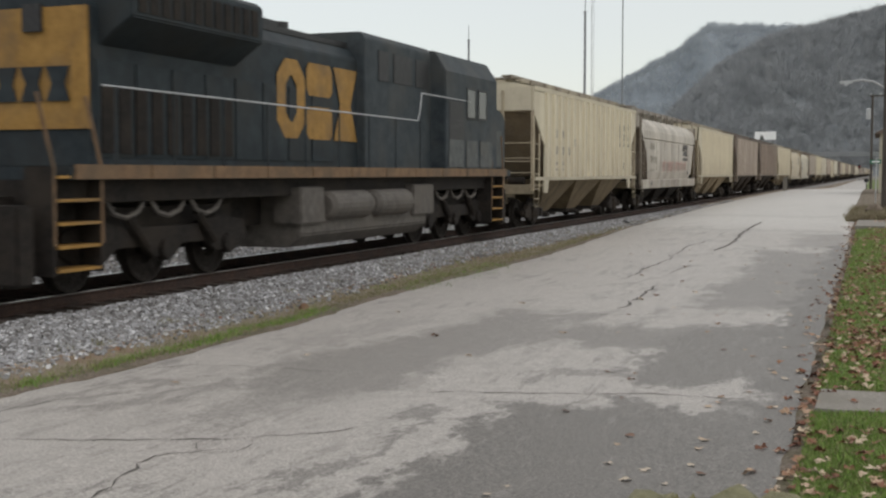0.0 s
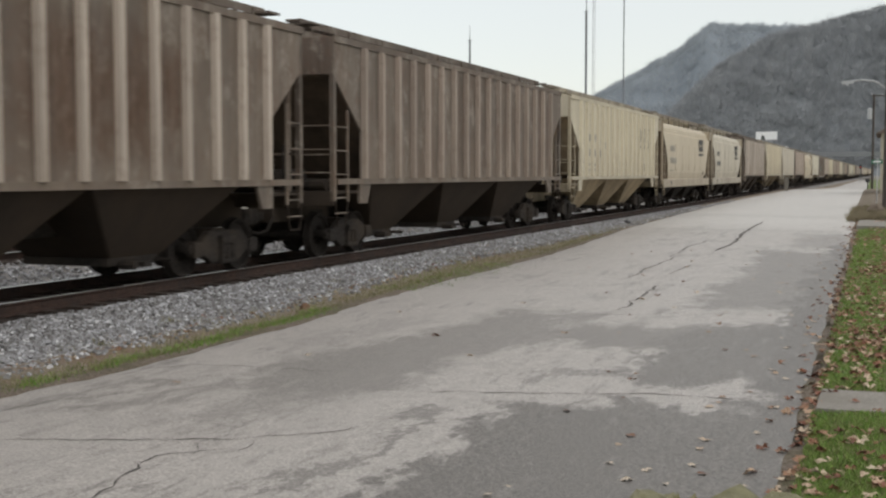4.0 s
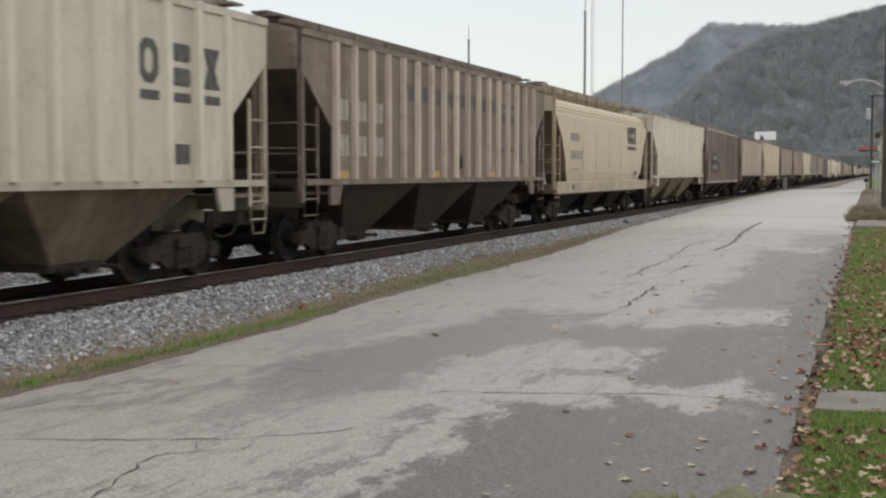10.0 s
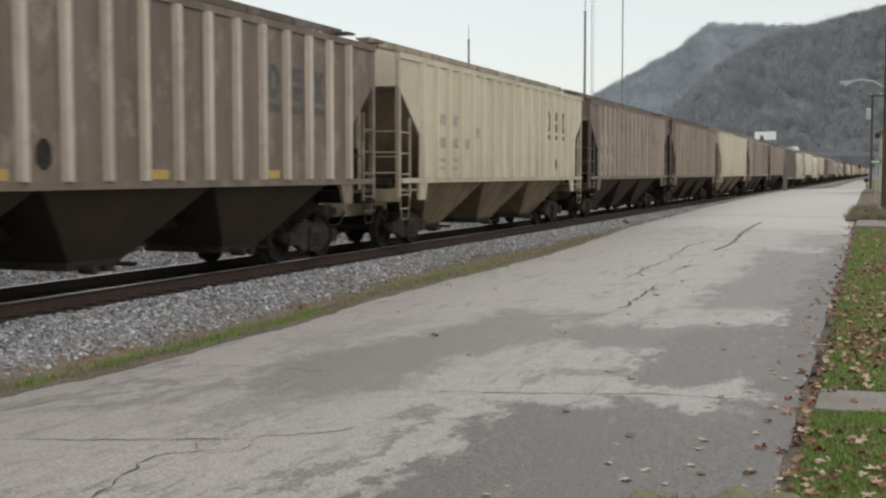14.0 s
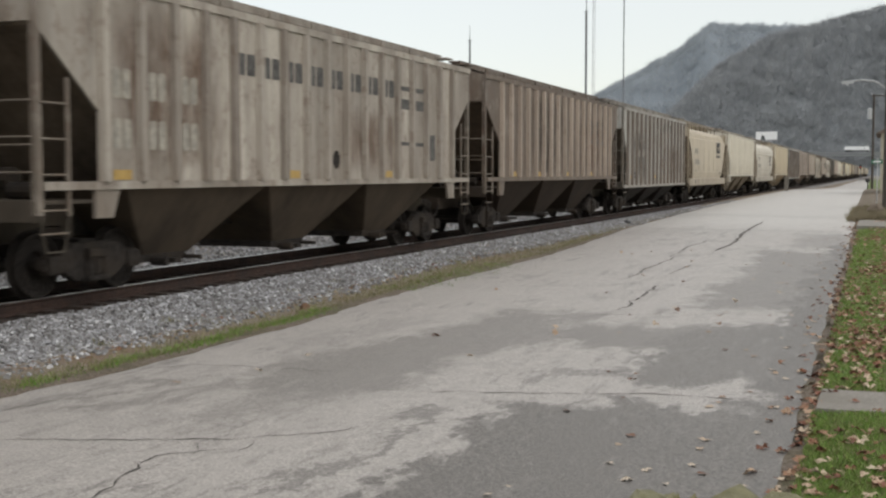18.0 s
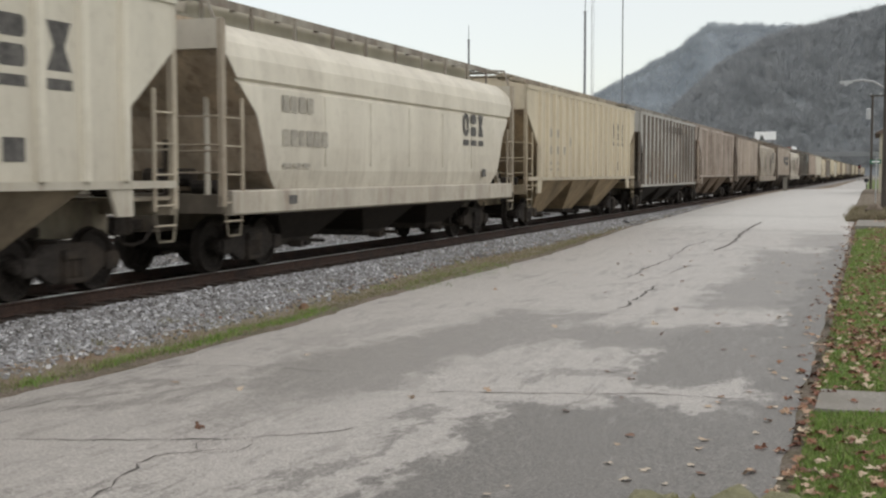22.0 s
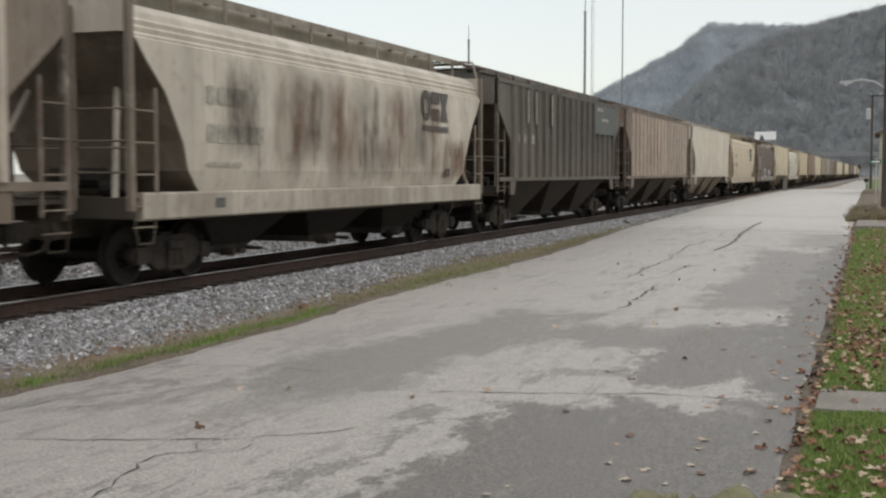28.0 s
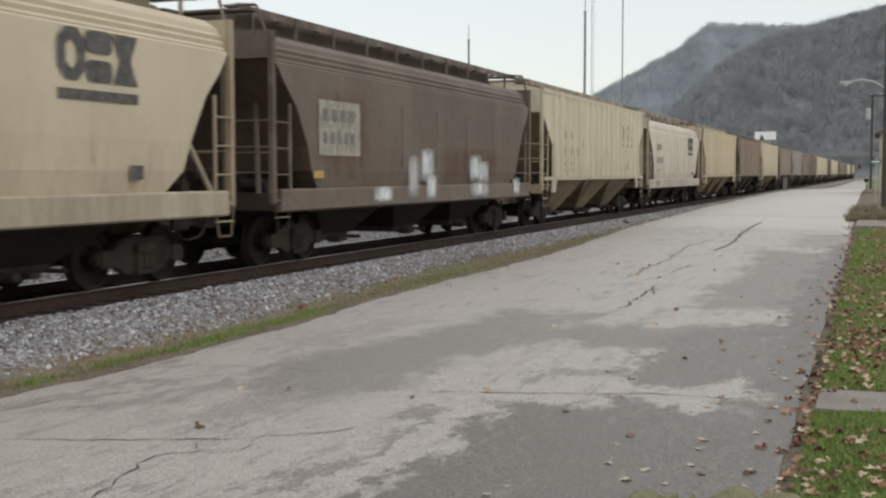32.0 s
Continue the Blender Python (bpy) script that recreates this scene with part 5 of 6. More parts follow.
def mark_car(car, L, style, k):
    for a, b, z0, z1, film in STAINS.get(k, ()):
        stain(car, L, a, b, z0, z1, film, {"sootfilm": "grey soot stain", "rustfilm": "brown rust stain", "paleflake": "pale patch of flaking paint"}[film], 1.628 if SPECS[k][0] in ("round", "smooth") else HW + 0.006)
    if style == "cream":
        marks_cream(car, L, "ink", "faded", {0: 4.3, 10: 3.85}.get(k, 4.9))
        if k in (9, 19):
            for a in (3.2, 5.9, 7.6):
                stain(car, L, a - 0.1, a + 0.4, 1.6, 2.35, "rustfilm", "rust run below a seam")
    elif style == "system":
        marks_system(car, L)
        stickers(car, L, [panel(L, n)[0] - 0.22 for n in (0, 6, 11)])
        c, d = panel(L, 8)
        mark(car, "rust_stain", L, c - 0.15, c + 0.15, 1.8, 2.15, "under", "dark rusted spot", HW + 0.004, 0.1)
    elif style == "round":
        marks_round(car, L, k in (1, 7), high=k not in (1, 25))
        if k == 1:
            for a, b in ((5.2, 6.3), (6.6, 7.1), (7.4, 8.5), (8.8, 9.9), (10.1, 11.2), (11.4, 12.3)):
                for j in range(3):
                    mark(car, "graffiti", L, a + 0.33 * j, min(b, a + 0.33 * j + 0.12), 1.75 + 0.07 * ((j * 7) % 3), 2.25 + 0.05 * ((j * 5) % 4), "redspray", "red spray-painted stroke", 1.622)
                mark(car, "graffiti", L, a, b, 2.19, 2.24, "redspray", "red spray-painted stroke", 1.628)
    elif style == "dim":
        c, d = panel(L, -4)
        emblem_open(car, L, c - 0.25, 2.78, 3.6, "ink", w=0.5, gap=d - 0.5)
        stickers(car, L, [panel(L, n)[0] - 0.22 for n in (1, 4, 8, 12)])
        c, d = panel(L, 5)
        mark(car, "rust_stain", L, c - 0.15, c + 0.15, 1.75, 2.15, "under", "dark rusted spot", HW + 0.006, 0.1)
    elif style == "faint":
        marks_cream(car, L, "faded", "faded")
        c, d = panel(L, 7)
        mark(car, "rust_stain", L, c - 0.12, c + 0.12, 1.85, 2.25, "rust", "dark rust spot", HW + 0.004, 0.1)
    elif style == "letters":
        bars(car, L, 5.47, 3.68, 7, 0.27, 0.36, 0.65, "ink")
        mark(car, "emblem", L, 3.45, 4.05, 3.40, 4.10, "dull", "dark oval emblem", HW + 0.004, 0.28)
        bars(car, L, 2.75, 2.42, 6, 0.28, 0.30, 0.13, "faded")
        mark(car, "data_panel", L, 2.3, 3.1, 1.50, 1.78, "ink", "dark data panel")
        stickers(car, L, (1.5, 6.8, 9.2), 1.5)
        mark(car, "rust_stain", L, 8.7, 9.0, 1.9, 2.4, "rust", "dark rust spot", HW + 0.004, 0.1)
    elif style == "panels":
        mark(car, "lettering_panel", L, 2.0, 4.4, 2.45, 2.95, "black", "black painted lettering panel", HW + 0.099)
        mark(car, "lettering_panel", L, 2.0, 5.2, 1.85, 2.42, "black", "black painted lettering panel", HW + 0.099)
        bars(car, L, 2.2, 2.54, 4, 0.26, 0.26, 0.25, "faded", HW + 0.105)
        bars(car, L, 2.2, 1.98, 4, 0.26, 0.26, 0.25, "faded", HW + 0.105)
        stickers(car, L, (1.4, 6.1, 9.6, 13), 1.2)
        mark(car, "rust_stain", L, 7.5, 7.8, 1.7, 2.1, "rust", "dark rust spot", HW + 0.004, 0.1)
    elif style == "bold":
        for z in (3.1, 2.55):
            bars(car, L, 9.2, z, 7, 0.44, 0.38, 0.12, "ink", HW + 0.099)
        mark(car, "emblem", L, 6.6, 8.8, 2.75, 3.4, "ink", "bold black slanted emblem", HW + 0.099, 0.25)
        stickers(car, L, (1.4, 5.6, 10.2))
    elif style == "board":
        mark(car, "board", L, L - 4.6, L - 1.35, 3.15, 4.2, "board", "grey-green flat board", HW + 0.099)
        bars(car, L, L - 4.3, 3.98, 2, 0.4, 0.12, 0.1, "faded", HW + 0.105)
        bars(car, L, L - 3.6, 3.62, 3, 0.34, 0.12, 0.06, "faded", HW + 0.105)
        bars(car, L, 2.0, 2.6, 5, 0.26, 0.26, 0.2, "faded")
        for a in (2.65, 3.5, 5.3):
            mark(car, "stripe", L, a, a + 0.12, 3.2, 4.15, "faded", "pale painted stripe", HW + 0.099)
    elif style == "tagged":
        mark(car, "lettering_panel", L, 1.75, 3.6, 2.05, 3.1, "faded", "pale painted lettering panel", 1.622)
        bars(car, L, 1.9, 2.70, 4, 0.26, 0.24, 0.12, "dull", 1.628)
        bars(car, L, 1.9, 2.28, 5, 0.2, 0.22, 0.11, "dull", 1.628)
        for a, w, z0, z1 in ((6.2, 0.55, 1.15, 2.15), (6.9, 0.75, 1.5, 2.3), (7.3, 0.6, 1.1, 1.7), (10.3, 0.9, 1.5, 2.2), (11.0, 0.8, 1.45, 2.05), (10.4, 1.5, 1.1, 1.5), (4.3, 0.9, 1.1, 1.45), (14.2, 0.5, 1.1, 1.6)):
            for j in range(2):
                stain(car, L, a - 0.1 * j, a + w + 0.15 * j, z0, z1, "sprayfilm", "white spray-painted blot", 1.637 + 0.004 * j)
        stain(car, L, 1.6, 4.2, 1.45, 3.4, "rustfilm", "brown rust stain", 1.626)
        stain(car, L, 8.0, 13.5, 1.45, 2.4, "rustfilm", "brown rust stain", 1.626)
        stickers(car, L, (1.5,), 1.62, 1.63)


for k, rear in enumerate(REAR):
    front = (REAR[k - 1] if k else rear - 16.95) + GAP
    L = rear - front
    if k < len(SPECS):
        style, tint, rib, marks, label = SPECS[k]
        if rib is None:
            # Relief shading put into colour: ribs lighter, sheets darker than the paint.
            rib, tint = dirty(tint, 1.05, tint[3] * 0.6), dirty(tint, 0.95)
        else:
            tint, rib = (dirty(tint, 1.12), rib) if tint[0] > rib[0] else ((tint[0] * 0.50, tint[1] * 0.445, tint[2] * 0.405, tint[3]), (rib[0] * 1.34, rib[1] * 1.28, rib[2] * 1.23, rib[3] * 0.6))
        if style == "rib":
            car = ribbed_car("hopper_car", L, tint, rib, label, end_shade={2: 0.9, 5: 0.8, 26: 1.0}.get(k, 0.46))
        elif style == "low":
            car = ribbed_car("hopper_car", L, tint, rib, label, ribs=16, rw=0.04, z_sill=1.2, eave=4.38, cut=(0.62, 2.6, 3.4), dark_bays=True)
        else:
            car = round_car("hopper_car", L, tint, label, lines=3 if style == "round" else 1)
        mark_car(car, L, marks, k)
    else:
        tint, label = TAIL[(k * 5 + k // 3) % len(TAIL)]
        car = ribbed_car("hopper_car", L, tint, dirty(tint, 1.1), label, join=True)
    ROLLING.append((car, (front + rear) / 2))


# ---------------- locomotive ----------------
def locomotive():
    lo = thing("locomotive", "dark blue diesel locomotive with yellow rear end and emblem", "locomotive")
    e = 10.25
    # walkway deck and yellow sill
    part("deck", Shape().box(-1.52, 1.52, -e + 0.9, e + 0.08, 1.62, 1.80), "blue", lo, bevel=0.01)
    for side in (-1, 1):
        x0, x1 = sorted((side * 1.52, side * 1.56))
        for i in range(11):
            y = -e + 1.0 + i * 1.74
            part("sill_stripe", Shape().box(x0, x1, y, y + 1.70, 1.63, 1.83), "stripe", lo, "dusty tan-yellow sill stripe")
    part("frame", Shape().box(-1.3, 1.3, -e + 0.9, e - 0.4, 1.30, 1.62).box(-0.6, 0.6, -e, e, 0.75, 1.4), "oilsteel", lo)
    hood = Shape().prism([(-0.94, 1.8), (0.94, 1.8), (0.94, 4.12), (0.76, 4.36), (0.0, 4.43), (-0.76, 4.36), (-0.94, 4.12)], "y", -8.1, 4.3)
    hood_ob = part("hood", hood, "blue", lo, bevel=0.02)
    for i in range(8):
        y = -8.0 + i * 0.98
        part("hood_door", Shape().box(0.942, 0.962, y, y + 0.90, 1.95, 3.35), "blue", hood_ob)
    for i in range(9):
        part("louvre", Shape().box(0.962, 0.985, -7.9 + i * 0.42, -7.62 + i * 0.42, 2.0, 3.0), "oilsteel", hood_ob)
    part("rear_end", Shape().box(-0.92, 0.92, -8.14, -8.10, 2.35, 4.10), "yellow", lo, "yellow painted rear end of the hood")
    part("rear_corner", Shape().box(0.66, 0.92, -8.16, -8.14, 2.35, 4.10), "yellow", lo)
    for i in range(3):
        x = 0.62 - i * 0.46
        block = Shape().prism([(x, 2.75), (x - 0.40, 2.75), (x - 0.30, 3.0), (x - 0.40, 3.25), (x, 3.25), (x - 0.08, 3.0)], "y", -8.175, -8.16)
        part("emblem_block", block, "blue", lo, "dark blue block on yellow")
    part("rear_light", Shape().box(-0.16, 0.16, -8.2, -8.14, 3.75, 4.15), "black", lo)
    rad = Shape().prism([(-0.94, 3.55), (-1.52, 3.95), (-1.52, 4.52), (-1.40, 4.62), (1.40, 4.62), (1.52, 4.52), (1.52, 3.95), (0.94, 3.55)], "y", -7.9, -4.1)
    part("radiator", rad, "blue", lo, "overhanging radiator section", bevel=0.02)
    grille = Shape()
    for i in range(12):
        y = -7.75 + i * 0.295
        grille.box(1.522, 1.54, y, y + 0.2, 4.02, 4.45)
    part("radiator_grille", grille, "oilsteel", lo)
    part("exhaust_stack", Shape().box(-0.5, 0.5, -e + 7.2, -e + 8.6, 4.50, 4.66), "black", lo, bevel=0.02)
    part("horn", Shape().tube((0.2, -e + 9.2, 4.5), (0.2, -e + 9.2, 4.72), 0.18, 10), "black", lo)
    part("roof_panel", Shape().box(-0.75, 0.75, -e + 7.0, -e + 11.2, 4.36, 4.50), "black", lo, bevel=0.02)
    # electrical cabinet and cab
    cab_block = Shape().prism([(-1.50, 1.8), (1.50, 1.8), (1.50, 4.22), (1.20, 4.70), (0, 4.78), (-1.20, 4.70), (-1.50, 4.22)], "y", 5.0, 9.1)
    cab = part("cab", cab_block, "slate", lo, bevel=0.03)
    elec = Shape().prism([(-1.12, 1.8), (1.12, 1.8), (1.12, 4.60), (1.02, 4.74), (-1.02, 4.74), (-1.12, 4.60)], "y", 1.02, 5.0)
    part("equipment_cabinet", elec, "slate", lo, bevel=0.02)
    for y, w in ((1.75, 0.55), (2.6, 1.1), (3.95, 0.8)):
        part("intake_grille", Shape().box(1.122, 1.14, y, y + w, 3.75, 4.40), "black", lo)
    for y in (6.6, 7.5):
        win = part("cab_window", Shape().box(1.50, 1.515, y, y + 0.62, 3.15, 3.85), "glass", cab)
        part("window_frame", Shape().box(1.495, 1.525, y - 0.05, y, 3.10, 3.90).box(1.495, 1.525, y + 0.62, y + 0.67, 3.10, 3.90).box(1.495, 1.525, y, y + 0.62, 3.85, 3.90).box(1.495, 1.525, y, y + 0.62, 3.10, 3.15), "black", win)
    part("windshield", Shape().prism([(9.11, 3.64), (9.14, 3.64), (9.14, 4.15), (9.11, 4.15)], "x", -1.2, 1.2), "glass", cab)
    part("number_board", Shape().box(0.9, 1.4, 9.11, 9.22, 4.18, 4.42), "white", cab, "pale blank number board")
    part("cab_door", Shape().box(1.502, 1.512, 5.25, 6.35, 1.95, 3.5), "black", cab)
    for y0, y1 in ((5.2, 6.3), (6.5, 7.4), (7.6, 8.6)):
        part("side_panel", Shape().box(1.512, 1.522, y0, y1, 1.86, 2.55), "dusty", cab, "grey dust-covered panel")
    nose = Shape().prism([(9.11, 1.8), (10.3, 1.8), (10.3, 3.2), (10.1, 3.42), (9.11, 3.62)], "x", -1.36, 1.36)
    part("nose", nose, "slate", lo, bevel=0.05)
    part("nose_door", Shape().box(1.362, 1.375, 9.3, 9.9, 1.9, 2.9), "dusty", lo)
    # emblem on the hood
    emblem_blocks(lo, -2.60, 2.38, 3.88, 1.14, 0.07, "yellow", 0.964, "worn yellow shape of the emblem")
    # handrails and stanchions
    for side in (-1, 1):
        x = side * 1.50
        rail = Shape().path([(x, -8.6, 2.92), (x, 3.15, 2.92), (x, 3.3, 3.15), (x, 3.4, 3.56), (x, 6.9, 3.56)], 0.016, 6)
        hr = part("handrail", rail, "galv", lo, "pale steel handrail")
        for i in range(9):
            y = -8.3 + i * 1.45
            part("stanchion", Shape().tube((x, y, 1.8), (x, y, 2.92), 0.018, 6), "blue", hr)
        for end in (-1, 1):
            y0, y1 = sorted((end * (e - 1.6), end * (e - 0.6)))
            st = Shape()
            for i in range(5):
                z = 0.42 + i * 0.31
                st.box(min(side * 1.12, side * 1.52), max(side * 1.12, side * 1.52), y0 + 0.06, y1 - 0.06, z - 0.02, z + 0.02)
            part("step", st, "yellow", lo, "worn yellow-edged steps")
            for yy in (y0, y1):
                part("step_side", Shape().box(min(side * 1.05, side * 1.50), max(side * 1.05, side * 1.50), yy - 0.03, yy + 0.03, 0.36, 1.8), "oilsteel", lo)
            part("step_well", Shape().box(min(side * 1.05, side * 1.09), max(side * 1.05, side * 1.09), y0, y1, 0.36, 1.8), "oilsteel", lo)
            for yy in (y0, y1):
                part("grab_iron", Shape().path([(x, yy, 0.75), (x, yy, 1.8), (x - side * 0.05, yy + (0.0 if end > 0 else -0.25), 2.75)], 0.025, 6), "stripe", lo)
    for end in (-1, 1):
        y = end * e
        part("pilot", Shape().prism([(min(y, y - end * 0.35), 0.25), (max(y, y - end * 0.35), 0.25), (max(y, y - end * 0.35), 1.3), (min(y, y - end * 0.35), 1.3)], "x", -1.4, 1.4), "oilsteel", lo, bevel=0.04)
        c = part("coupler", COUPLERS[end], "oilsteel", lo)
        c.location = (0, y, 0.02)
    # fuel tank and air reservoirs
    part("fuel_tank", Shape().prism([(-1.35, 1.28), (1.35, 1.28), (1.42, 1.1), (1.42, 0.55), (1.15, 0.32), (-1.15, 0.32), (-1.42, 0.55), (-1.42, 1.1)], "y", -2.6, 3.9), "tank", lo, "dusty fuel tank", bevel=0.03)
    part("battery_box", Shape().box(0.9, 1.50, 2.9, 4.2, 0.75, 1.45), "tank", lo, bevel=0.03)
    part("equipment_box", Shape().box(0.9, 1.50, -2.7, -1.7, 0.75, 1.45), "tank", lo, bevel=0.03)
    for y in (-1.45, 0.75):
        part("air_reservoir", Shape().tube((1.38, y, 1.08), (1.38, y + 1.75, 1.08), 0.29, 20).tube((1.38, y - 0.08, 1.08), (1.38, y, 1.08), 0.2, 20, 0.29).tube((1.38, y + 1.75, 1.08), (1.38, y + 1.83, 1.08), 0.29, 20, 0.2), "tank", lo, "dusty cylindrical air reservoir", smooth=False)
    # three-axle trucks
    for y in (-6.6, 6.6):
        t = new("truck")
        t.parent, t.location = lo, (0, y, 0)
        for c in (-1.85, 0, 1.85):
            w = part("wheelset", WHEELSET, "wheel", t)
            w.location, w.scale = (0, c, 0.533), (1, 1.166, 1.166)
            WHEELSETS.append((w, c, 0.533))
        for side in (-1, 1):
            x0, x1 = sorted((side * 0.98, side * 1.14))
            fr = Shape().prism([(-2.55, 0.62), (-2.2, 0.42), (-1.5, 0.42), (-1.2, 0.60), (-0.5, 0.60), (-0.3, 0.42), (0.3, 0.42), (0.5, 0.60), (1.2, 0.60), (1.5, 0.42), (2.2, 0.42), (2.55, 0.62), (2.45, 0.92), (1.6, 1.02), (0.9, 0.90), (-0.9, 0.90), (-1.6, 1.02), (-2.45, 0.92)], "x", x0, x1)
            for c in (-1.85, 0, 1.85):
                fr.tube((side * 1.05, c, 0.533), (side * 1.22, c, 0.533), 0.17, 12)
            for c in (-0.95, 0.95):
                fr.tube((side * 1.18, c - 0.1, 1.1), (side * 1.24, c + 0.35, 0.6), 0.08, 8)
            part("side_frame", fr, "oilsteel", t, bevel=0.02)
            for i in range(3):
                c = -1.6 + i * 1.1
                hose = Shape().path([(side * 1.2, c, 1.35), (side * 1.22, c + 0.2, 1.12), (side * 1.22, c + 0.5, 1.06), (side * 1.22, c + 0.8, 1.14), (side * 1.2, c + 1.0, 1.35)], 0.04, 6)
                part("cable_loop", hose, "tank", t)
        part("truck_frame", Shape().box(-0.95, 0.95, -2.3, 2.3, 0.6, 1.2), "oilsteel", t)
    return lo


ROLLING.append((locomotive(), 22.3))

# ---------------- hills ----------------
def hill(name, seed, x_span, ridge, depth0, depth1, label, trees, ground_mat, tree_mat):
    """A wooded ridge. ridge: (bearing tangent, height tangent) rows; it climbs from depth0 to depth1."""
    rnd = np.random.RandomState(seed)
    nx, ny = 110, 28
    s = Shape()

    def at(u, w):
        b = x_span[0] + (x_span[1] - x_span[0]) * u
        d = depth0 + (depth1 - depth0) * min(w, 1.0) + (600 * (w - 1) if w > 1 else 0)
        x = b * d
        top = lerp_table(ridge, b) * depth1 + EYE
        f = math.sin(min(w, 1.0) * math.pi / 2) ** 1.15 if w <= 1 else max(0.0, 1 - (w - 1) * 0.9)
        z = top * f
        gully = noise.noise(Vector((b * 26, w * 2.0, seed))) + 0.6 * noise.noise(Vector((b * 70, w * 4, seed + 5)))
        z += gully * top * 0.10 * math.sin(min(1, w) * math.pi)
        return x, d, max(z, -1.0) if w > 0.02 else -1.0

    for j in range(ny):
        for i in range(nx):
            s.v.append(at(i / (nx - 1), 1.5 * j / (ny - 1)))
    s.f = [(j * nx + i, j * nx + i + 1, (j + 1) * nx + i + 1, (j + 1) * nx + i) for j in range(ny - 1) for i in range(nx - 1)]
    solid(name, s, ground_mat, label, "hill", kind="structure", smooth=True)
    # bare trees: a stem and rising limbs with twigs, as thin blades
    V, F = [], []
    kinds = []
    for q in range(6):
        r = np.random.RandomState(seed * 10 + q)
        v, f = [], []

        def blade(p, d, w):
            o = len(v)
            side = np.cross(d, r.normal(size=3))
            side = side / np.linalg.norm(side) * w
            v.extend([p - side, p + side, p + d])
            f.append((o, o + 1, o + 2))

        up = np.array((0, 0, 1.0))
        blade(np.zeros(3), up * 1.0, 0.011)
        blade(np.zeros(3), up * 0.95, 0.011)
        for _ in range(17):
            h = r.uniform(0.08, 0.85)
            a = r.uniform(0, 6.28)
            d = np.array((math.cos(a), math.sin(a), r.uniform(0.7, 1.6)))
            d = d / np.linalg.norm(d) * (1.05 - h) * r.uniform(0.5, 0.8)
            p = up * h
            blade(p, d, 0.008)
            for _ in range(4):
                t = r.uniform(0.3, 0.9)
                dd = d * 0.5 + r.normal(size=3) * 0.09 + up * 0.04
                blade(p + d * t, dd, 0.008)
        kinds.append((np.array(v), np.array(f)))
    base = 0
    for n in range(trees):
        w = rnd.uniform(0.02, 1.0) if n % 4 < 3 else rnd.uniform(0.94, 1.0)
        x, y, z = at(rnd.rand(), w)
        h = rnd.uniform(11, 23)
        kv, kf = kinds[rnd.randint(6)]
        a = rnd.uniform(0, 6.28)
        c, sn = math.cos(a), math.sin(a)
        p = kv * h
        V.append(np.stack((p[:, 0] * c - p[:, 1] * sn + x, p[:, 0] * sn + p[:, 1] * c + y, p[:, 2] + z - 0.16 * h), -1))
        F.append(kf + base)
        base += len(kv)
    me = bpy.data.meshes.new("bare_woods")
    me.from_pydata(np.concatenate(V).tolist(), [], np.concatenate(F).tolist())
    me.materials.append(MAT[tree_mat])
    tagged(new("bare_woods", me), "leafless winter woods on the hillside, haze put into their colour", "woods", kind="stuff")


# bearings as x/y off the line of the track
FAR_RIDGE = [(-0.75, 0.02), (-0.40, 0.03), (-0.28, 0.040), (-0.2345, 0.059), (-0.1856, 0.085), (-0.162, 0.097), (-0.139, 0.115), (-0.1157, 0.114), (-0.09, 0.111), (0.2, 0.10)]
NEAR_RIDGE = [(-0.20, 0.0), (-0.17, 0.040), (-0.13, 0.078), (-0.0925, 0.099), (-0.0708, 0.1035), (-0.0533, 0.1075), (-0.0272, 0.1145), (0.0, 0.120), (0.1, 0.138), (0.6, 0.145)]
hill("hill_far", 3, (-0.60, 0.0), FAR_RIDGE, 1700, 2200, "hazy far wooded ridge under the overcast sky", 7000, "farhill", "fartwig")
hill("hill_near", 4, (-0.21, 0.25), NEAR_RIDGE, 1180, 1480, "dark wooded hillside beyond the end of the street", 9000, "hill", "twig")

# ---------------- power line towers on the hill ----------------
def pylon(b, d, z0, tall, label):
    t = thing("transmission_tower", label, "tower", (b * d, d, z0))
    legs = Shape()
    for sx in (-1, 1):
        for sy in (-1, 1):
            legs.tube((sx * 3.2, sy * 3.2, -4), (sx * 0.7, sy * 0.7, tall * 0.72), 0.22, 4)
            legs.tube((sx * 0.7, sy * 0.7, tall * 0.72), (0, 0, tall), 0.18, 4)
    part("leg_frame", legs, "farsteel", t)
    lace = Shape()
    for i in range(7):
        a, c = i / 7, (i + 1) / 7
        wa, wc = 3.2 - 2.5 * a, 3.2 - 2.5 * c
        za, zc = tall * 0.72 * a, tall * 0.72 * c
        for sy in (-1, 1):
            lace.tube((-wa, sy * wa, za), (wc, sy * wc, zc), 0.12, 3).tube((wa, sy * wa, za), (-wc, sy * wc, zc), 0.12, 3)
    part("bracing", lace, "farsteel", t)
    for k, z in enumerate((0.72, 0.82, 0.92)):
        w = (5.5, 6.5, 4.5)[k]
        part("crossarm", Shape().tube((-w, 0, tall * z), (w, 0, tall * z), 0.2, 4), "farsteel", t)


pylon(-0.0905, 1290, 98, 30, "pale lattice power line tower on the hillside")
pylon(-0.0605, 1330, 122, 30, "pale lattice power line tower on the hillside")

# ---------------- masts, billboard, bridge ----------------
def px_dir(b, d):
    """A place at distance d along the track and bearing tangent b."""
    return b * d, d


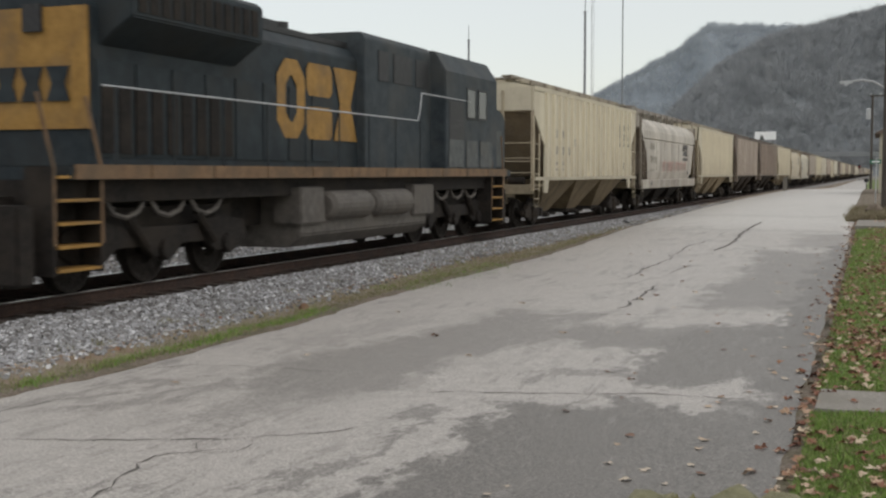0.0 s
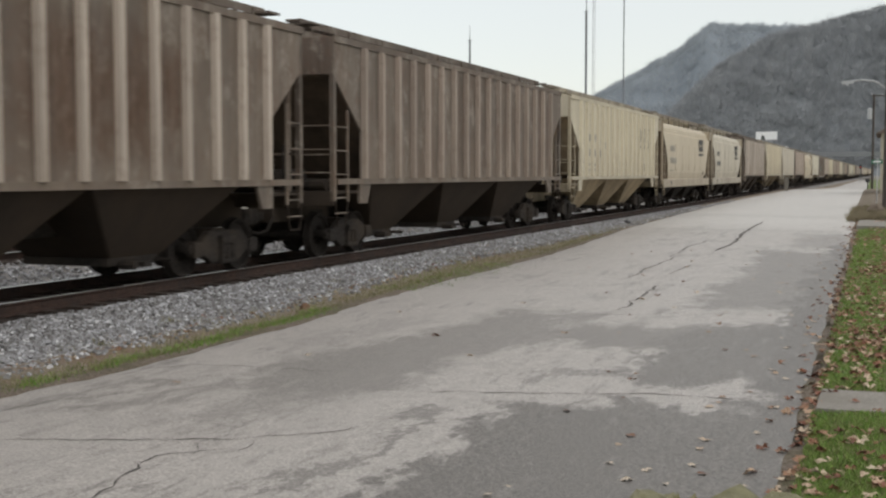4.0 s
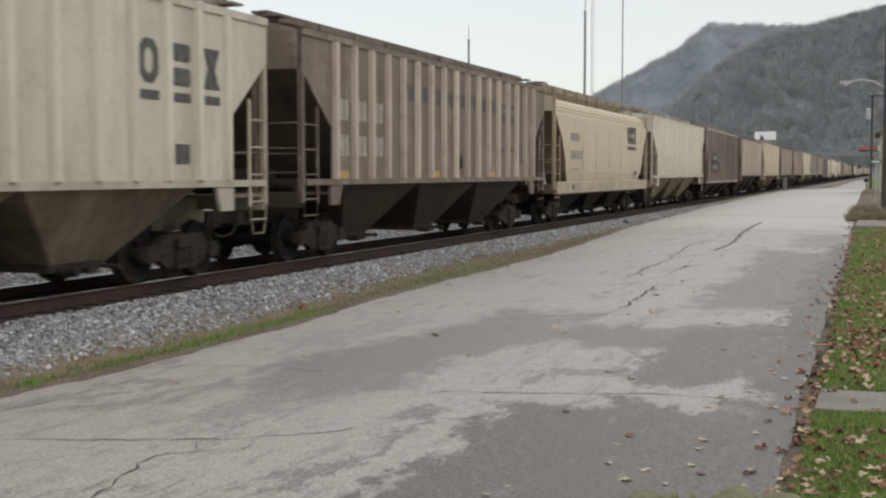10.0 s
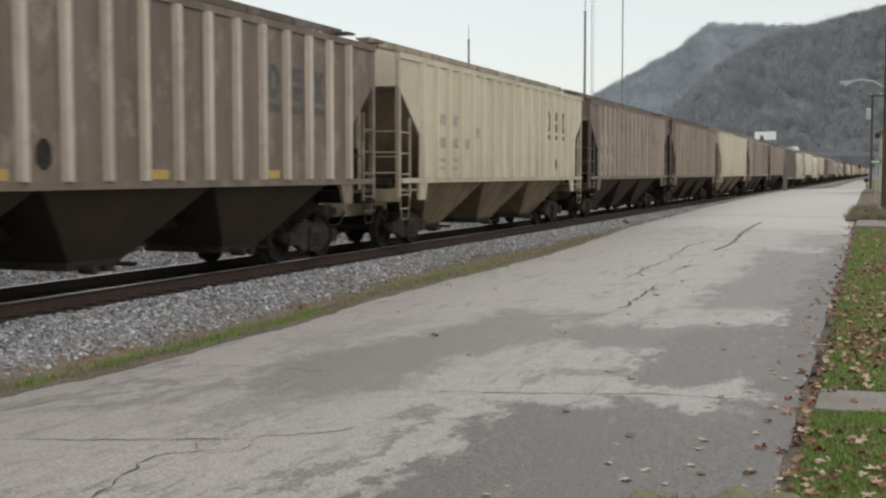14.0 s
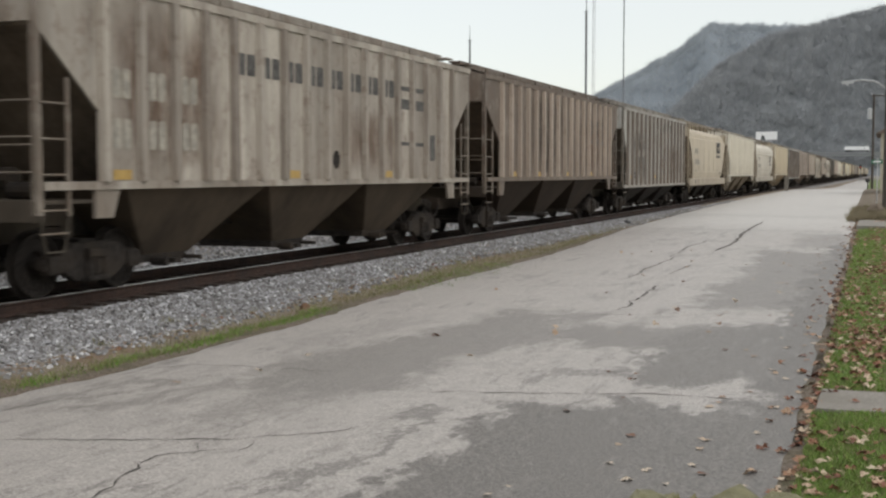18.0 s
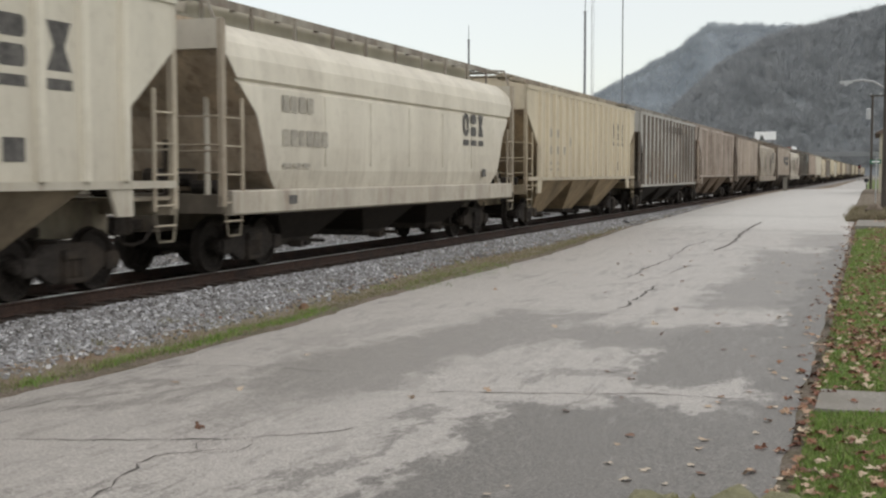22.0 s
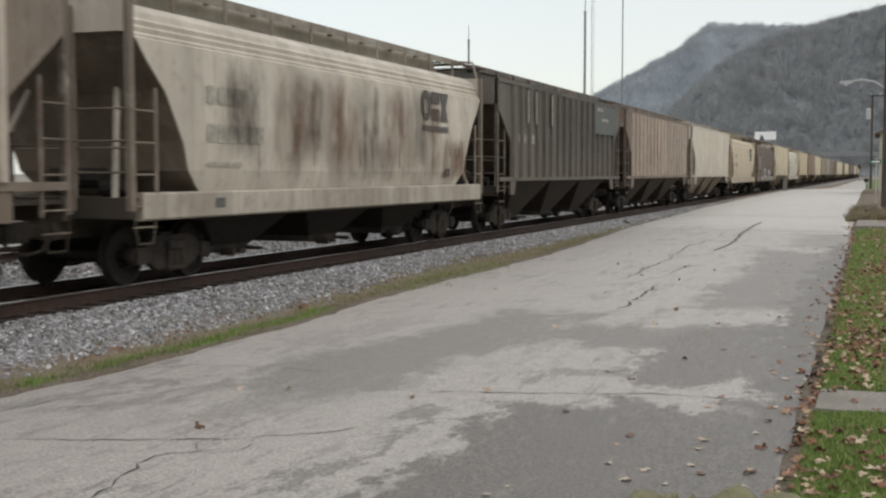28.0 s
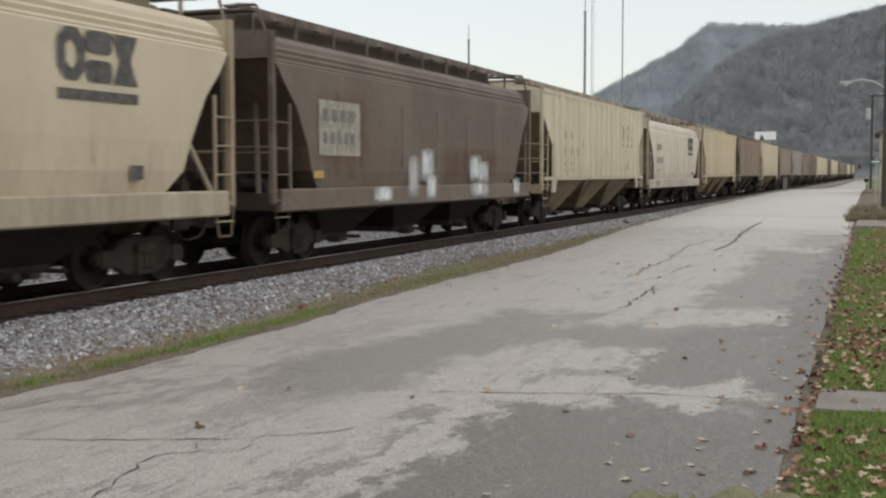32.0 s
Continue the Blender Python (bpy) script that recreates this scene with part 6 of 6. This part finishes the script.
def mast(b, d, top, r, label, lattice=False, stout=0.78):
    x, y = px_dir(b, d)
    m = thing("radio_mast", label, "mast", (x, y, -0.5))
    if lattice:
        s = Shape()
        for i in range(3):
            a = 2.094 * i
            s.tube((r * math.cos(a), r * math.sin(a), 0), (r * math.cos(a), r * math.sin(a), top), 0.035, 4)
        part("leg", s, "galv", m)
        br = Shape()
        z, k = 0.0, 0
        while z < top - 1:
            for i in range(3):
                a, c = 2.094 * (i + k % 2), 2.094 * (i + 1 - k % 2)
                br.tube((r * math.cos(a), r * math.sin(a), z), (r * math.cos(c), r * math.sin(c), z + 1.0), 0.02, 3)
            z, k = z + 1.0, k + 1
        part("bracing", br, "galv", m)
    else:
        part("pole", Shape().tube((0, 0, 0), (0, 0, top * stout), r, 10, r * 0.8), "mast", m)
        part("whip", Shape().tube((0, 0, top * stout), (0, 0, top), r * 0.35, 6, r * 0.2), "mast", m)
        part("bracket", Shape().box(-r * 1.3, r * 1.3, -0.06, 0.06, top * stout - 0.1, top * stout), "mast", m)
    return m


mast(-0.2429, 150, 30.0, 0.18, "tall dark steel mast with a whip antenna")
mast(-0.2364, 260, 60.0, 0.35, "thin pale lattice radio tower", True)
mast(-0.2104, 170, 42.0, 0.10, "slim grey antenna mast")
mast(-0.3482, 120, 18.4, 0.13, "short antenna on a slim pole behind the train", stout=0.915)

bx, by = px_dir(-0.0921, 260)
bb = thing("billboard", "white billboard with a dark lower corner on steel legs", "billboard", (bx, by, -0.5))
part("panel", Shape().box(-2.2, 2.2, -0.1, 0.1, 9.8, 11.5), "white", bb, bevel=0.02)
part("picture", Shape().prism([(-1.2, 9.75), (-0.2, 9.75), (-0.4, 10.5), (-0.9, 10.9)], "y", -0.115, -0.102), "board", bb, "dark green patch")
for x in (-1.6, 1.6):
    part("leg", Shape().tube((x, 0.2, 0), (x, 0.2, 11.2), 0.16, 8), "mast", bb)

BR_Y, BR_Z = 400.0, 8.7
br = thing("bridge", "dark steel road bridge over the tracks", "bridge", (0, BR_Y, 0), kind="structure")
part("deck", Shape().box(-210, 180, -4, 4, BR_Z - 0.5, BR_Z), "mast", br)
part("girder", Shape().box(-210, 180, -4.1, -3.8, BR_Z - 1.1, BR_Z + 0.25), "mast", br)
part("girder", Shape().box(-210, 180, 3.8, 4.1, BR_Z - 1.1, BR_Z + 0.25), "mast", br)
for x in (-190, -160, -130, -100, -74, -48, -28, 6, 28, 50, 76, 102, 130, 160):
    part("pier", Shape().box(x - 0.8, x + 0.8, -3, 3, -0.6, BR_Z - 0.5), "concrete", br)
for sgn, x in ((-1, -210), (1, 180)):
    part("abutment", Shape().prism([(x, BR_Z), (x + sgn * 60, BR_Z), (x + sgn * 75, -0.6), (x - sgn * 6, -0.6)], "y", -6, 6), "soil", br)


def lorry(label, box_mat):
    t = thing("lorry", label, "truck", (0, 0, 0), group="vehicles on the bridge")
    part("cargo_box", Shape().box(-5.8, 0.0, -1.0, 1.0, 0.8, 2.0), box_mat, t, bevel=0.04)
    part("cab", Shape().prism([(0.2, 0.6), (1.7, 0.6), (1.7, 1.4), (1.3, 2.1), (0.2, 2.2)], "y", -0.95, 0.95), "white", t, "white cab", bevel=0.06)
    part("chassis", Shape().box(-5.8, 1.6, -0.5, 0.5, 0.45, 0.8), "black", t)
    for x in (-5.0, -3.9, 1.0):
        for sd in (-1, 1):
            part("wheel", Shape().tube((x, sd * 0.85, 0.48), (x, sd * 1.15, 0.48), 0.48, 14), "black", t)
    return t


LORRIES = [(lorry("red box lorry with a white cab crossing the bridge", "red"), 8.0, -11.9, 4.8), (lorry("white box lorry crossing the bridge", "white"), 17.0, -12.1, 5.3),
           (lorry("red box lorry with a white cab crossing the bridge", "red"), 24.0, -14.65, 7.0)]

# ---------------- street side: poles, sign, house, walk ----------------
def utility_pole(x, y, top, label, lamp=False, arm=False):
    z = street_z(x, y)
    p = thing("utility_pole", label, "utility pole", (x, y, z))
    part("pole", Shape().tube((0, 0, -0.3), (0, 0, top), 0.16, 12, 0.12), "pole", p)
    if lamp:
        l = part("lamp_arm", Shape().path([(-0.1, 0, top - 3.1), (-0.6, 0, top - 2.78), (-1.2, 0, top - 2.68), (-1.75, 0, top - 2.75)], 0.045, 6), "galv", p, "curved galvanised lamp arm")
        part("lamp_head", Shape().prism([(-1.6, -0.10), (-2.15, -0.14), (-2.15, 0.14), (-1.6, 0.10)], "z", top - 2.85, top - 2.71).tube((-1.9, 0, top - 2.95), (-1.9, 0, top - 2.83), 0.1, 10), "galv", l)
    if arm:
        part("crossarm", Shape().box(-0.3, 2.2, -0.06, 0.06, top - 0.25, top - 0.1), "pole", p)
        for xx in (-0.2, 0.9, 2.0):
            part("insulator", Shape().tube((xx, 0, top - 0.1), (xx, 0, top + 0.1), 0.05, 8), "white", p)
    part("transformer", Shape().tube((-0.42, 0, top - 2.9), (-0.42, 0, top - 1.7), 0.27, 14).tube((-0.42, 0, top - 1.7), (-0.42, 0, top - 1.6), 0.27, 14, 0.1), "galv", p, "grey can transformer") if arm else None
    return p


utility_pole(0.0, 62, 9.2, "dark wooden utility pole with a curved street lamp arm", lamp=True)
utility_pole(-1.55, 150, 11.3, "wooden utility pole with crossarm and grey transformer", arm=True)
wires = Shape()
for k in range(2):
    for a, b in (((0.9 - 1.55, 150, 11.8), (0.0, 62, 9.0)),):
        pts = []
        for i in range(13):
            t = i / 12
            pts.append((a[0] + (b[0] - a[0]) * t + 0.3 * k, a[1] + (b[1] - a[1]) * t, a[2] + (b[2] - a[2]) * t - 1.2 * 4 * t * (1 - t) + 0.25 * k))
        wires.path(pts, 0.015, 4)
solid("power_line", wires, "black", "thin black power lines sagging between the poles", "cable")

sg = thing("street_sign", "green street name sign on a thin steel post", "sign", (-0.42, 64, street_z(0, 64)))
part("post", Shape().tube((0, 0, -0.2), (0, 0, 2.75), 0.03, 8), "galv", sg)
blade_ob = part("sign_blade", Shape().box(-0.30, 0.24, -0.01, 0.01, 2.42, 2.62), "green", sg)
part("lettering", Shape().box(-0.22, 0.16, -0.016, -0.012, 2.48, 2.56), "white", blade_ob, "pale bar of lettering")

hz = street_z(0, 105) + 0.1
ho = thing("house", "pale yellow clapboard house with brown roof beside the street", "house", (-0.45, 104, hz))
part("wall", Shape().box(0, 8, 0, 12, -0.4, 5.0), "wallpaint", ho)
for i in range(24):
    part("clapboard", Shape().box(-0.02, 8.0, -0.03, 0.0, 0.05 + i * 0.205, 0.235 + i * 0.205), "wallpaint", ho)
part("roof", Shape().prism([(-0.4, 4.9), (8.4, 4.9), (4.0, 7.6)], "y", -0.4, 12.4), "roof", ho)
w = part("window", Shape().box(2.0, 3.0, -0.06, -0.03, 1.2, 2.7), "glass", ho)
part("window_frame", Shape().box(1.9, 2.0, -0.08, -0.03, 1.1, 2.8).box(3.0, 3.1, -0.08, -0.03, 1.1, 2.8).box(2.0, 3.0, -0.08, -0.03, 2.7, 2.8).box(2.0, 3.0, -0.08, -0.03, 1.1, 1.2), "white", w)

solid("trash_bin", Shape().prism([(-0.26, 0.0), (0.26, 0.0), (0.32, 1.0), (-0.32, 1.0)], "x", -0.28, 0.28).box(-0.32, 0.32, -0.36, 0.36, 1.0, 1.07), "black", "black plastic wheeled bin by the utility pole", "bin", at=(0.30, 63.2, street_z(0.3, 63) + 0.05), bevel=0.03)


def rock_shape(seed, sx, sy, sz):
    bm = bmesh.new()
    bmesh.ops.create_icosphere(bm, subdivisions=3, radius=1.0)
    for v in bm.verts:
        k = 1 + 0.35 * noise.noise(v.co * 1.3 + Vector((seed, 0, 0))) + 0.15 * noise.noise(v.co * 4 + Vector((0, seed, 0)))
        v.co = Vector((v.co.x * sx * k, v.co.y * sy * k, v.co.z * sz * k))
    s = Shape()
    bm.verts.index_update()
    s.v = [tuple(v.co) for v in bm.verts]
    s.f = [tuple(v.index for v in q.verts) for q in bm.faces]
    bm.free()
    return s


solid("rock", rock_shape(2, 0.34, 0.4, 0.32), "mulch", "brown rounded boulder in the brush", "rock", at=(-0.45, 58.5, street_z(0, 58) + 0.3), smooth=True)
solid("stone", rock_shape(5, 0.07, 0.07, 0.09), "rust", "small rust-brown stone standing on the verge", "stone", at=(-8.55, 16.65, 0.07), smooth=True)
solid("stone", rock_shape(6, 0.16, 0.14, 0.09), "black", "small black lump lying on the verge", "stone", at=(-9.81, 47.57, 0.2), smooth=True)
solid("marker_post", Shape().box(-0.2, 0.2, -0.2, 0.2, 0, 1.3).box(-0.26, 0.26, -0.26, 0.26, 1.3, 1.4), "concrete", "pale concrete marker post beside the track", "post", at=(-9.25, 122, street_z(-9.2, 122) - 0.05), bevel=0.03)
mb = thing("mailbox", "small dark mailbox on a post by the far street", "mailbox", (-2.05, 150, street_z(-2, 150)))
part("post", Shape().box(-0.05, 0.05, -0.05, 0.05, -0.3, 0.9), "pole", mb)
part("box", Shape().box(-0.25, 0.25, -0.35, 0.35, 0.9, 1.35), "black", mb, bevel=0.05)
sl = thing("rail_signal", "railway signal mast showing a red light", "signal", (-7.5, 390, 0))
part("mast", Shape().tube((0, 0, -0.5), (0, 0, 4.6), 0.08, 8), "mast", sl)
part("head", Shape().box(-0.35, 0.35, -0.1, 0.1, 3.6, 4.9), "black", sl)
part("lens", Shape().tube((0, -0.12, 4.1), (0, -0.16, 4.1), 0.13, 14), "signal", sl, "glowing red lens")

# front walk of concrete slabs, and a drive further on
fw = thing("front_walk", "short concrete walk crossing the lawn to the street", "path", (0, 11.55, 0), kind="structure")
for i in range(6):
    x = -0.55 + i * 1.02
    part("slab", Shape().box(x, x + 1.0, -0.53, 0.53, lawn_z(x + 0.5, 11.55) - 0.10, lawn_z(x + 0.5, 11.55) + 0.008), "concrete", fw, bevel=0.012)
dv = thing("driveway", "pale concrete driveway meeting the street", "driveway", (0, 49.3, 0), kind="structure")
for i in range(3):
    part("slab", Shape().box(-1.0 + i * 3.02, 2.0 + i * 3.02, -3.0, 3.0, lawn_z(0.5 + i * 3, 49.3) - 0.1, lawn_z(0.5 + i * 3, 49.3) + 0.03), "concrete", dv, bevel=0.012)

# mossy stone wall close to the camera
gw = thing("garden_wall", "low mossy stone wall close in front of the camera", "wall", (-0.36, 1.62, 0))
part("core", Shape().box(0.03, 3.3, 0.02, 0.26, -0.1, 1.60), "moss", gw)
x, k = 0.0, 0
while x < 3.2:
    wdt = random.uniform(0.07, 0.16)
    cap = part("cap_stone", rock_shape(30 + k, wdt * 0.62, 0.16, 0.075), "moss", gw, smooth=True)
    cap.location = (x + wdt / 2, 0.14, 1.634 + random.uniform(-0.004, 0.007) + min(0.018, x * 0.03))
    x, k = x + wdt * 0.8, k + 1

# ---------------- grass, fallen leaves ----------------


def leaf_shape(seed, flat=1.0):
    """A lobed leaf, gently curled, about one unit across."""
    r = random.Random(seed)
    s = Shape()
    n = 14
    rim = []
    for i in range(n):
        a = 2 * math.pi * i / n
        rad = (0.52 if i % 2 == 0 else 0.30) * r.uniform(0.8, 1.1) * (1.15 if i in (0, 2, 12) else 1.0)
        rim.append((rad * math.cos(a), rad * math.sin(a), flat * (0.10 * math.cos(2 * a + seed) + r.uniform(-0.05, 0.12))))
    s.v = [(0, 0, 0.02)] + rim
    s.f = [(0, i + 1, (i + 1) % n + 1) for i in range(n)]
    s.tube((-0.3, 0, 0.0), (-0.72, 0.06, 0.05), 0.016, 3)
    return s


LEAF_KINDS = [leaf_shape(i, 0.6 + 0.35 * (i % 4)) for i in range(8)]
LEAF_MESHES = [k.mesh("fallen_leaf", "leaf") for k in LEAF_KINDS]


def litter(name, count, where, label, seed):
    """Many leaves in one sheet."""
    r = np.random.RandomState(seed)
    V, F, base = [], [], 0
    for _ in range(count):
        x, y, z = where(r)
        k = LEAF_KINDS[r.randint(8)]
        p = np.array(k.v) * r.uniform(0.07, 0.125)
        a, t = r.uniform(0, 6.28), r.uniform(-0.5, 0.5)
        c, sn, ct, st = math.cos(a), math.sin(a), math.cos(t), math.sin(t)
        q = np.stack((p[:, 0], p[:, 1] * ct - p[:, 2] * st, p[:, 1] * st + p[:, 2] * ct), -1)
        V.append(np.stack((q[:, 0] * c - q[:, 1] * sn + x, q[:, 0] * sn + q[:, 1] * c + y, q[:, 2] + z), -1))
        F += [tuple(i + base for i in f) for f in k.f]
        base += len(p)
    me = bpy.data.meshes.new(name)
    me.from_pydata(np.concatenate(V).tolist(), [], F)
    me.materials.append(MAT["leaves"])
    return tagged(new(name, me), label, "leaves", kind="stuff")


CLUMPS = [(random.Random(90 + i).uniform(-0.4, 1.6), 7.5 + 46 * random.Random(190 + i).random() ** 1.3, random.Random(290 + i).uniform(0.15, 0.45)) for i in range(46)]


def on_lawn(r):
    if r.rand() < 0.72:
        cx, cy, cr = CLUMPS[r.randint(len(CLUMPS))]
        x, y = cx + r.normal() * cr, cy + r.normal() * cr * 2.2
    else:
        y = 7.5 + 44 * r.rand() ** 1.3
        x = r.uniform(-0.6, 1.6)
    y = max(y, 7.2)
    if y < 11.0 and r.rand() < 0.62:
        y += 6.0
    x = max(x, lerp_table(RIGHT, y) + r.uniform(-0.05, 0.2))
    if 11.0 < y < 12.15 and r.rand() < 0.85:
        y += 1.4 * (1 if y > 11.55 else -1)
    return x, y, lawn_z(x, y) + 0.035


def at_edge(r):
    y = 7.2 + 48 * r.rand() ** 1.25
    x = lerp_table(RIGHT, y) - abs(r.normal()) * 0.20 + 0.12
    return x, y, max(street_z(x, y), lawn_z(x, y)) + 0.025


litter("fallen_leaves", 2900, on_lawn, "red-brown and tan fallen leaves scattered over the lawn", 21)
litter("fallen_leaves", 300, at_edge, "tan fallen leaves drifted along the lawn's edge", 22)


def at_toe(r):
    y = 6 + 34 * r.rand() ** 1.4
    x = lerp_table(TOE, y) + r.normal() * 0.16
    return x, y, max(on_bed(y, x), street_z(x, y) + 0.03) + 0.02


litter("verge_leaves", 420, at_toe, "brown dead leaves caught along the foot of the ballast", 23)


def blades(name, count, where, tall, mat, label, seed):
    r = np.random.RandomState(seed)
    pts = np.array([where(r) for _ in range(count)])
    a, h = r.uniform(0, 6.28, count), tall * r.uniform(0.5, 1.15, count)
    w = 0.0045 * r.uniform(0.7, 1.5, count) * (1 if tall < 0.2 else 3)
    lean = r.normal(0, 0.45, (count, 2)) * h[:, None]
    dx, dy = np.cos(a) * w, np.sin(a) * w
    zero = np.zeros(count)
    v = np.stack((pts + np.stack((dx, dy, zero), -1), pts - np.stack((dx, dy, zero), -1),
                  pts + np.stack((lean[:, 0], lean[:, 1], h), -1)), 1).reshape(-1, 3)
    me = bpy.data.meshes.new(name)
    me.from_pydata(v.tolist(), [], (np.arange(count * 3).reshape(-1, 3)).tolist())
    me.materials.append(MAT[mat])
    return tagged(new(name, me), label, "grass", kind="stuff")


def lawn_spot(r):
    while True:
        y = 7.3 + 52 * r.rand() ** 1.7
        x = lerp_table(RIGHT, y) + 0.06 + 1.7 * r.rand() ** 1.2
        if 11.0 < y < 12.1 or 46 < y < 52.5:
            continue
        if y > 13 and r.rand() < 0.5:
            continue
        bare = noise.noise(Vector((x * 1.6, y * 0.9, 3)))
        if bare < -0.18 - 0.5 * (x - lerp_table(RIGHT, y)) or r.rand() < 0.12:
            if r.rand() < 0.8:
                continue
        return x, y, lawn_z(x, y)


def strip_spot(r):
    """On the green strip a hand's breadth behind the street's edge."""
    while True:
        y = 4 + 13 * r.rand() ** 1.1 if r.rand() < 0.8 else 20 + 7 * r.rand()
        x = lerp_table(LEFT, y) - 0.25 + 0.05 * math.sin(y * 2.1) + r.normal() * lerp_table([(0, 0.09), (16, 0.10), (22, 0.3), (28, 0.4)], y)
        if noise.noise(Vector((x * 3.0, y * 1.6, 4))) > -0.12 or r.rand() < 0.25:
            return x, y, street_z(x, y) + 0.03


def brush_spot(r):
    y = 52.6 + 14 * r.rand() ** 1.5
    x = -1.5 - 0.004 * (y - 52) + 2.6 * r.rand()
    lump = noise.noise(Vector((x * 1.4, y * 0.6, 12)))
    while lump < -0.1 and r.rand() < 0.75:
        x = -1.5 + 2.6 * r.rand()
        lump = noise.noise(Vector((x * 1.4, y * 0.6, 12)))
    return x, y, max(lawn_z(x, y), street_z(x, y)) - 0.02


def verge_spot(r, y=None):
    y = 4 + 60 * r.rand() ** 1.6 if y is None else y
    b = lerp_table(LEFT, y)
    w = lerp_table([(0, 0.42), (17, 0.48), (21, 0.65), (30, 0.75), (38, 0.35), (60, 0.15)], y)
    while True:
        x = b - 0.12 - abs(r.normal()) * w
        if noise.noise(Vector((x * 2.0, y * 1.1, 9))) > -0.25 or r.rand() < 0.2:
            return x, y, street_z(x, y) + 0.02


def tuft_spot(r):
    y = 5 + 45 * r.rand() ** 1.3
    t = r.randint(60)
    q = random.Random(t)
    cy, off = 5 + 40 * q.random(), q.uniform(0.0, 0.75)
    x = lerp_table(TOE, cy) - off + 0.3 + r.normal() * 0.08
    return x, cy + r.normal() * 0.12, max(on_bed(cy, x), street_z(x, cy) + 0.02)


blades("lawn_grass", 90000, lawn_spot, 0.050, "blade", "short green lawn grass", 31)
blades("lawn_thatch", 42000, lawn_spot, 0.045, "dryblade", "dry yellowed grass among the green", 35)
blades("wall_moss", 5000, lambda r: (-0.36 + 1.2 * r.rand(), 1.66 + 0.2 * r.rand(), 1.668 + 0.02 * r.rand()), 0.012, "dryblade", "moss and short grass on the wall", 36)
blades("brush", 9000, brush_spot, 0.32, "scrub", "brown dry brush beyond the driveway", 37)
blades("verge_grass", 5500, strip_spot, 0.060, "blade", "bright green grass strip along the street", 32)
blades("verge_weeds", 26000, verge_spot, 0.075, "dryblade", "dry yellowish weeds along the verge", 33)
blades("ballast_weeds", 3600, tuft_spot, 0.09, "dryblade", "tufts of weeds growing in the ballast", 34)

# single leaves lying on the street
rl = random.Random(5)
for n in range(150):
    y = 7.4 + 34 * rl.random() ** 1.5
    edge = lerp_table(RIGHT, y)
    x = edge - min(7.2, rl.expovariate(1.0 / 0.75)) + 0.02
    lf = new("fallen_leaf", LEAF_MESHES[n % 8])
    k = rl.uniform(0.055, 0.11)
    lf.matrix_world = Matrix.LocRotScale((x, y, street_z(x, y) + 0.022), Euler((rl.uniform(-0.12, 0.12), rl.uniform(-0.12, 0.12), rl.uniform(0, 6.28))), (k, k, k * 0.45))
    tagged(lf, "single dry fallen leaf lying on the street", "leaf", "leaves on the street")

# leaves blown over the street by the train's wind: start, end, and the times between which each one tumbles
BLOWN = []
for n in range(26):
    t0 = [0.5, 4.8, 5.6, 8.8, 11.5, 15.8, 16.4, 16.8, 17.3, 17.8, 18.6, 19.2, 21.0, 22.6, 23.2, 27.8, 28.6, 29.2, 29.6, 30.0, 30.4, 30.7, 31.0, 31.2, 31.5, 30.2][n]
    y0, x0 = rl.uniform(8, 34), rl.uniform(-7.2, -1.6)
    lf = new("blown_leaf", LEAF_MESHES[n % 8])
    k = rl.uniform(0.08, 0.12)
    lf.scale = (k, k, k)
    tagged(lf, "dark curled leaf tumbling over the street", "leaf", "leaves blown by the train")
    BLOWN.append((lf, t0, t0 + rl.uniform(1.2, 2.4), x0, y0, x0 + rl.uniform(-0.4, 1.8), y0 - rl.uniform(2.0, 7.0), rl.uniform(0, 6)))


# ---------------- motion ----------------
def motions():
    for ob, y0 in ROLLING:
        walk(ob, [(t, pose(TRACK, y0 - SPEED * t, RAIL)) for t in (0.0, 8.0, 16.0, 24.0, 32.0)])
    # wheels roll without slip; alike wheels share their keys
    first = {}
    for ob, c, r in WHEELSETS:
        key = (c, r)
        if key not in first:
            first[key] = ob
            walk(ob, [(i / FPS, pose(0, c, r, math.degrees(SPEED * i / FPS / r))) for i in range(32 * FPS + 1)])
        else:
            ob.rotation_mode = "QUATERNION"
            keys = ob.animation_data_create()
            keys.action = first[key].animation_data.action
            keys.action_slot = first[key].animation_data.action_slot
    for ob, t0, x0, pace in LORRIES:
        walk(ob, [(t, pose(x0 + pace * (t - t0), BR_Y, BR_Z)) for t in (0.0, 8.0, 16.0, 24.0, 32.0)])
    for ob, t0, t1, x0, y0, x1, y1, turn in BLOWN:
        rows = [(0.0, pose(x0, y0, street_z(x0, y0) + 0.03, 0, 0, turn * 57))]
        steps = 10
        for i in range(steps + 1):
            s = i / steps
            t = min(t0 + (t1 - t0) * s, 31.9)
            x, y = x0 + (x1 - x0) * s, y0 + (y1 - y0) * s
            hop = 0.0 if i in (0, steps) else 0.05 + 0.07 * abs(math.sin(i * 1.7 + turn))
            row = (t, pose(x, y, street_z(x, y) + 0.03 + hop, 75 * i, 20 * math.sin(i), turn * 57 + 25 * i))
            if t > rows[-1][0] + 0.02:
                rows.append(row)
        rows.append((32.0, rows[-1][1]))
        walk(ob, rows)


motions()
